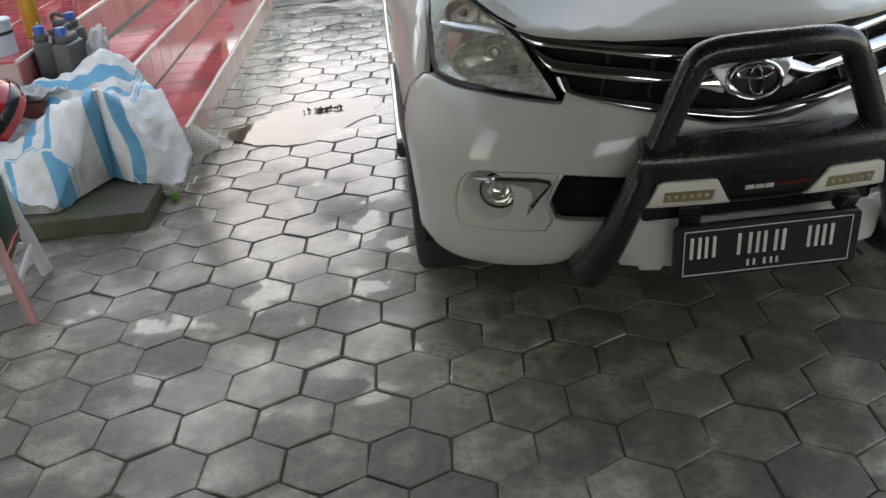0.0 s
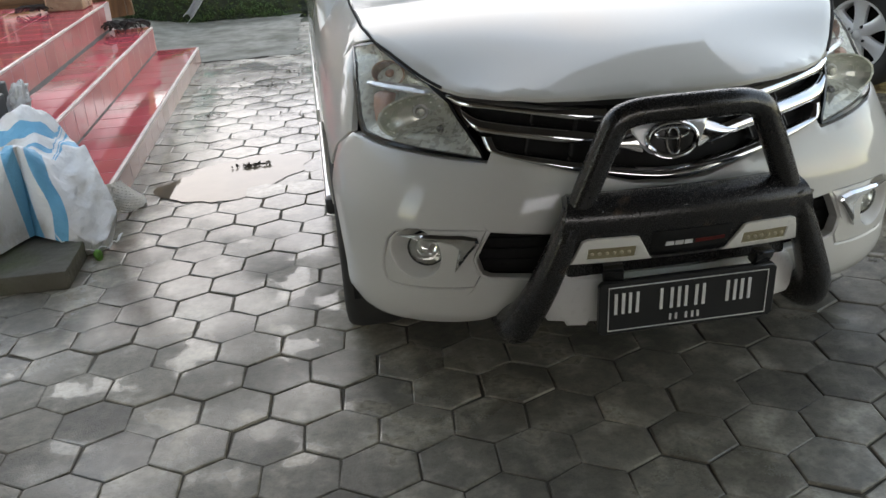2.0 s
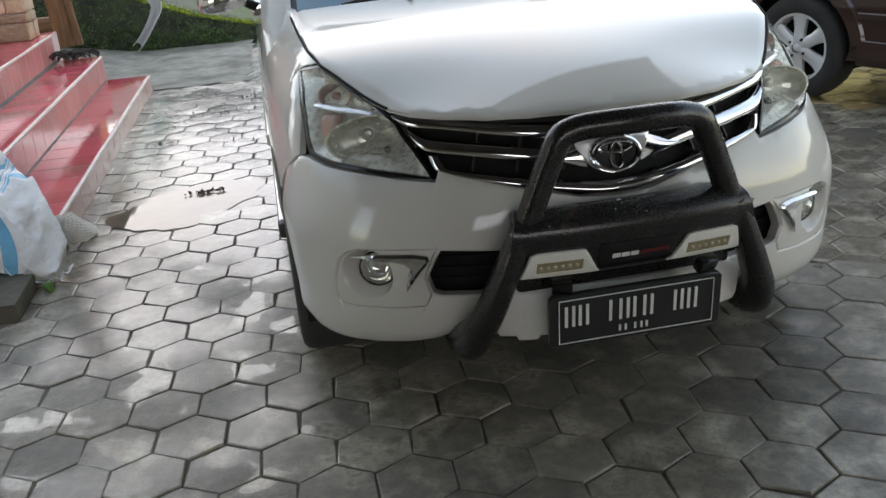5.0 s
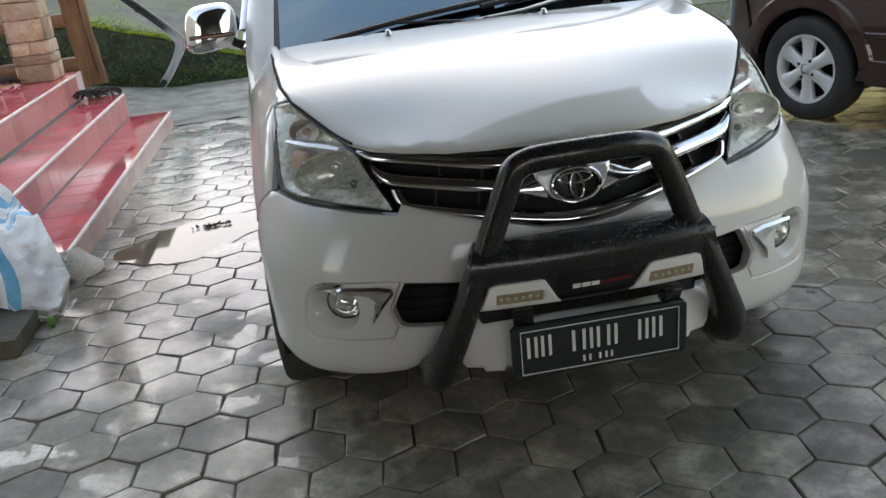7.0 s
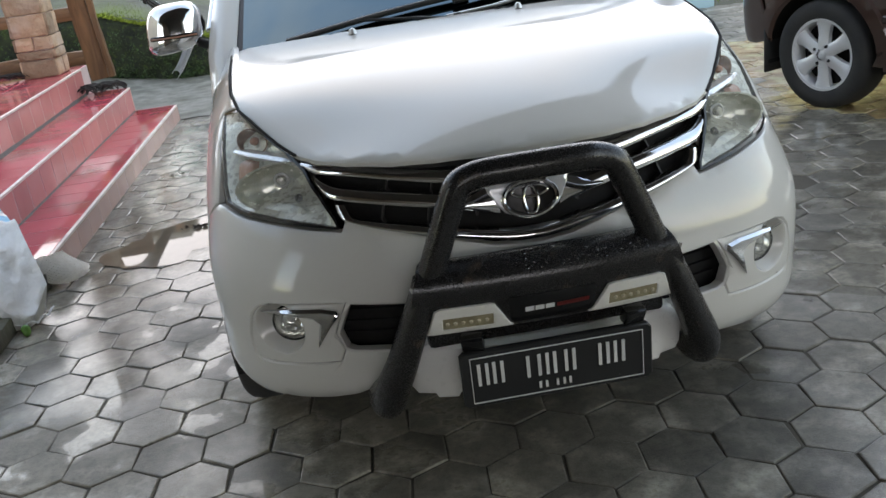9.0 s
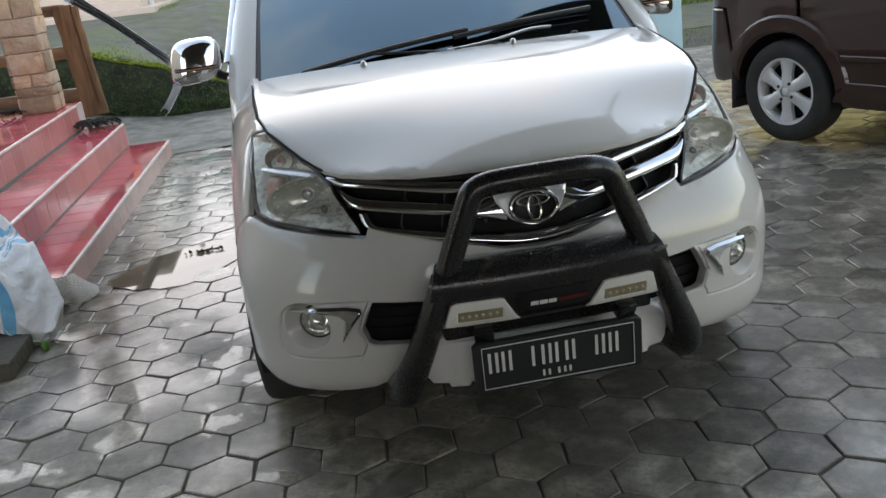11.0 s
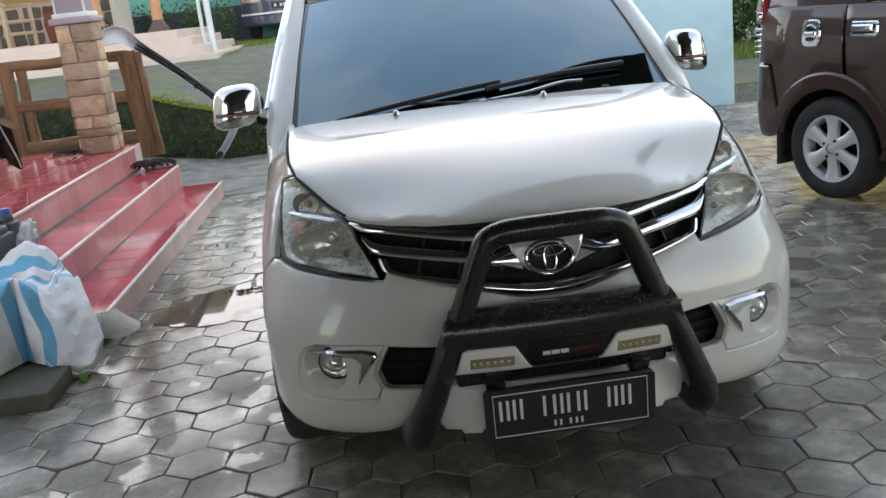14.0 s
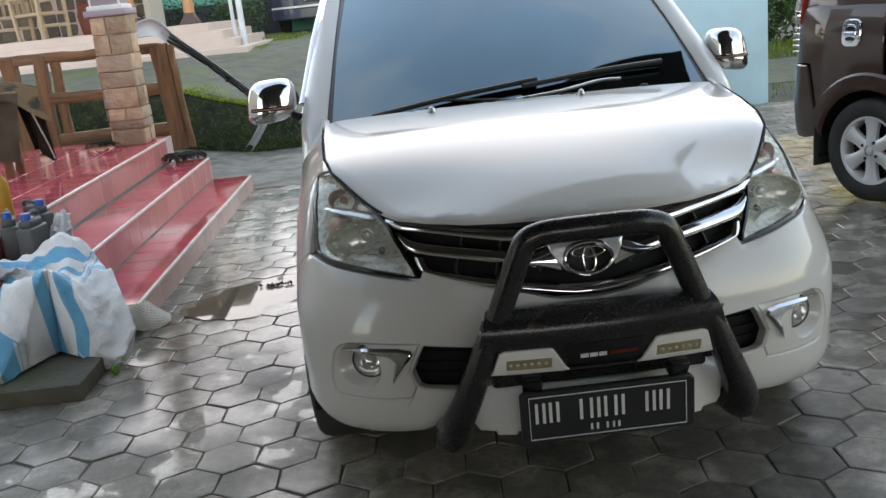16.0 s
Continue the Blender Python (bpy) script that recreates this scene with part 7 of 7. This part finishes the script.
    dry = nt.nodes.new("ShaderNodeMapRange")
    dry.inputs[1].default_value, dry.inputs[2].default_value, dry.inputs[3].default_value, dry.inputs[4].default_value = .56, .60, 1.0, .10
    nt.links.new(more.outputs[0], dry.inputs[0])
    film_ = nt.nodes.new("ShaderNodeMath")
    film_.operation = "MULTIPLY"
    nt.links.new(r.outputs[0], film_.inputs[0])
    nt.links.new(dry.outputs[0], film_.inputs[1])
    nt.links.new(old, mul.inputs[0])
    nt.links.new(film_.outputs[0], mul.inputs[1])
    nt.links.new(mul.outputs[0], p.inputs["Roughness"])
    nt.links.new(film_.outputs[0], nt.nodes["Bump"].inputs["Strength"])
    # big stains across neighbouring stones
    n2 = nt.nodes.new("ShaderNodeTexNoise")
    n2.inputs["Scale"].default_value, n2.inputs["Detail"].default_value = .9, 6
    nt.links.new(g.outputs["Position"], n2.inputs["Vector"])
    r2 = nt.nodes.new("ShaderNodeMapRange")
    r2.inputs[1].default_value, r2.inputs[2].default_value, r2.inputs[3].default_value, r2.inputs[4].default_value = .36, .64, .72, 1.15
    nt.links.new(n2.outputs[0], r2.inputs[0])
    # dark grime in small blots
    n3 = nt.nodes.new("ShaderNodeTexNoise")
    n3.inputs["Scale"].default_value, n3.inputs["Detail"].default_value, n3.inputs["Roughness"].default_value = 48, 9, .75
    nt.links.new(g.outputs["Position"], n3.inputs["Vector"])
    r3 = nt.nodes.new("ShaderNodeMapRange")
    r3.inputs[1].default_value, r3.inputs[2].default_value, r3.inputs[3].default_value, r3.inputs[4].default_value = .34, .58, .62, 1.12
    nt.links.new(n3.outputs[0], r3.inputs[0])
    both = nt.nodes.new("ShaderNodeMath")
    both.operation = "MULTIPLY"
    nt.links.new(r2.outputs[0], both.inputs[0])
    nt.links.new(r3.outputs[0], both.inputs[1])
    hsv = nt.nodes.new("ShaderNodeHueSaturation")
    src = p.inputs["Base Color"].links[0].from_socket
    nt.links.new(src, hsv.inputs["Color"])
    nt.links.new(both.outputs[0], hsv.inputs["Value"])
    nt.links.new(hsv.outputs[0], p.inputs["Base Color"])
    return m


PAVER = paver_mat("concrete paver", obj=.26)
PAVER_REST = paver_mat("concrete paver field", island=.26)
# Ochre base imitates warm light on the pavers beside the brown car.
PAVER_WARM_LIT = paver_mat("concrete paver with warm light painted in", (0.44, 0.29, 0.15), island=.2)
SAND = mat("sandy joint filling", (0.12, 0.105, 0.08), 0.9, second=(0.055, 0.05, 0.04), scale=4, fine=70, bump=.002)


def settled(x, y):
    """The sagging of the paving, with a hollow where the rain water stands."""
    return .006 * noise.noise(Vector((x * .7, y * .7, 0))) - .0065 * math.exp(-((x + 1.30 - .55 * (y - 2.45)) / .17) ** 2 - ((y - 2.45) / .24) ** 2)


bm = bmesh.new()
for x0, x1, y0, y1 in ((-3.45, 6.2, -2.7, 2.05), (-1.95, 6.2, 2.05, 7.3)):
    nx, ny = int((x1 - x0) / .09), int((y1 - y0) / .09)
    rows = [[bm.verts.new((x, y, settled(x, y) - .0048)) for x in np.linspace(x0, x1, nx)] for y in np.linspace(y0, y1, ny)]
    for r0, r1 in zip(rows, rows[1:]):
        for k in range(nx - 1):
            bm.faces.new((r0[k], r0[k + 1], r1[k + 1], r1[k]))
tagged(part("joint_sand", bm, SAND, smooth=False), "dark sand between the pavers", "sand", kind="structure")


def paver_rows(rr, thick=.05):
    """Vertices and faces of one stone: chamfered, with uneven corners."""
    rings = []
    jig = [(rr.uniform(-.0035, .0035), rr.uniform(-.0035, .0035)) for _ in range(6)]
    for inset, z in ((.0018, -thick), (.0018, -.006), (.0030, -.0022), (.0065, -.0004), (.026, 0.0)):
        ring = []
        for k in range(6):
            a = radians(30 + 60 * k)
            rx = (PAVE_A / 2 - inset) / math.cos(radians(30))
            ring.append((rx * math.cos(a) + jig[k][0], rx * math.sin(a) * PAVE_ROW / (PAVE_A * .8660254) + jig[k][1], z))
        rings.append(ring)
    verts = [v for r in rings for v in r]
    faces = []
    for n in range(len(rings) - 1):
        for k in range(6):
            faces.append((6 * n + k, 6 * n + (k + 1) % 6, 6 * n + 6 + (k + 1) % 6, 6 * n + 6 + k))
    faces.append(tuple(6 * (len(rings) - 1) + k for k in range(6)))
    return verts, faces


rr = random.Random(31)
kinds = [paver_rows(rr) for _ in range(14)]
meshes = []
for v, f in kinds:
    me = bpy.data.meshes.new("paver")
    me.from_pydata(v, [], f)
    me.materials.append(PAVER)
    me.shade_smooth()
    me.set_sharp_from_angle(angle=radians(12))
    meshes.append(me)
all_v, all_f, all_m, single = [], [], [], []
for row in range(-22, 48):
    for col in range(-18, 45):
        a, b = PAVE_A * (col + .5 * (row % 2)), PAVE_ROW * row
        x = -1.054 + a * math.cos(PAVE_ROT) - b * math.sin(PAVE_ROT)
        y = .161 + a * math.sin(PAVE_ROT) + b * math.cos(PAVE_ROT)
        if not (-3.4 < x < 6.2 and -2.6 < y < 7.3):
            continue
        if y > 2.0 and x < -1.92:
            continue
        if y > 5.6 and x < -1.2:
            continue
        if math.hypot(x - 1.55, y - 1.86) < .11 or math.hypot(x - 2.2, y - 2.2) < .1:
            continue
        z = rr.uniform(-.0022, .0025) + settled(x, y)
        tilt = Euler((rr.gauss(0, .0055), rr.gauss(0, .0055), PAVE_ROT + rr.gauss(0, .012)))
        m = Matrix.LocRotScale((x + rr.gauss(0, .0012), y + rr.gauss(0, .0012), z), tilt, None)
        if -1.78 < x < 1.62 and -.55 < y < 2.15 and len(single) < 300:
            single.append((m, rr.randrange(14)))
        else:
            v, f = kinds[rr.randrange(14)]
            s = len(all_v)
            all_v += [tuple(m @ Vector(q)) for q in v]
            all_f += [tuple(s + i for i in q) for q in f]
            # stones beside the brown car take the warm-lit colour
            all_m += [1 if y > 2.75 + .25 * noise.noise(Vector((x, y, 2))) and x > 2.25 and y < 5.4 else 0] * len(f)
me = bpy.data.meshes.new("paving")
me.from_pydata(all_v, [], all_f)
me.materials.append(PAVER_REST)
me.materials.append(PAVER_WARM_LIT)
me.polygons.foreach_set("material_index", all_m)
me.shade_smooth()
me.set_sharp_from_angle(angle=radians(12))
paving = tagged(new("paving", None), "grey hexagonal concrete paving, damp and stained", "paving", kind="structure")
rest = tagged(new("pavers_beyond", me), "grey hexagonal concrete pavers", kind="stuff")
rest.parent = paving
for m, k in single:
    ob = new("paver", meshes[k])
    ob.matrix_basis = m
    ob.parent = paving
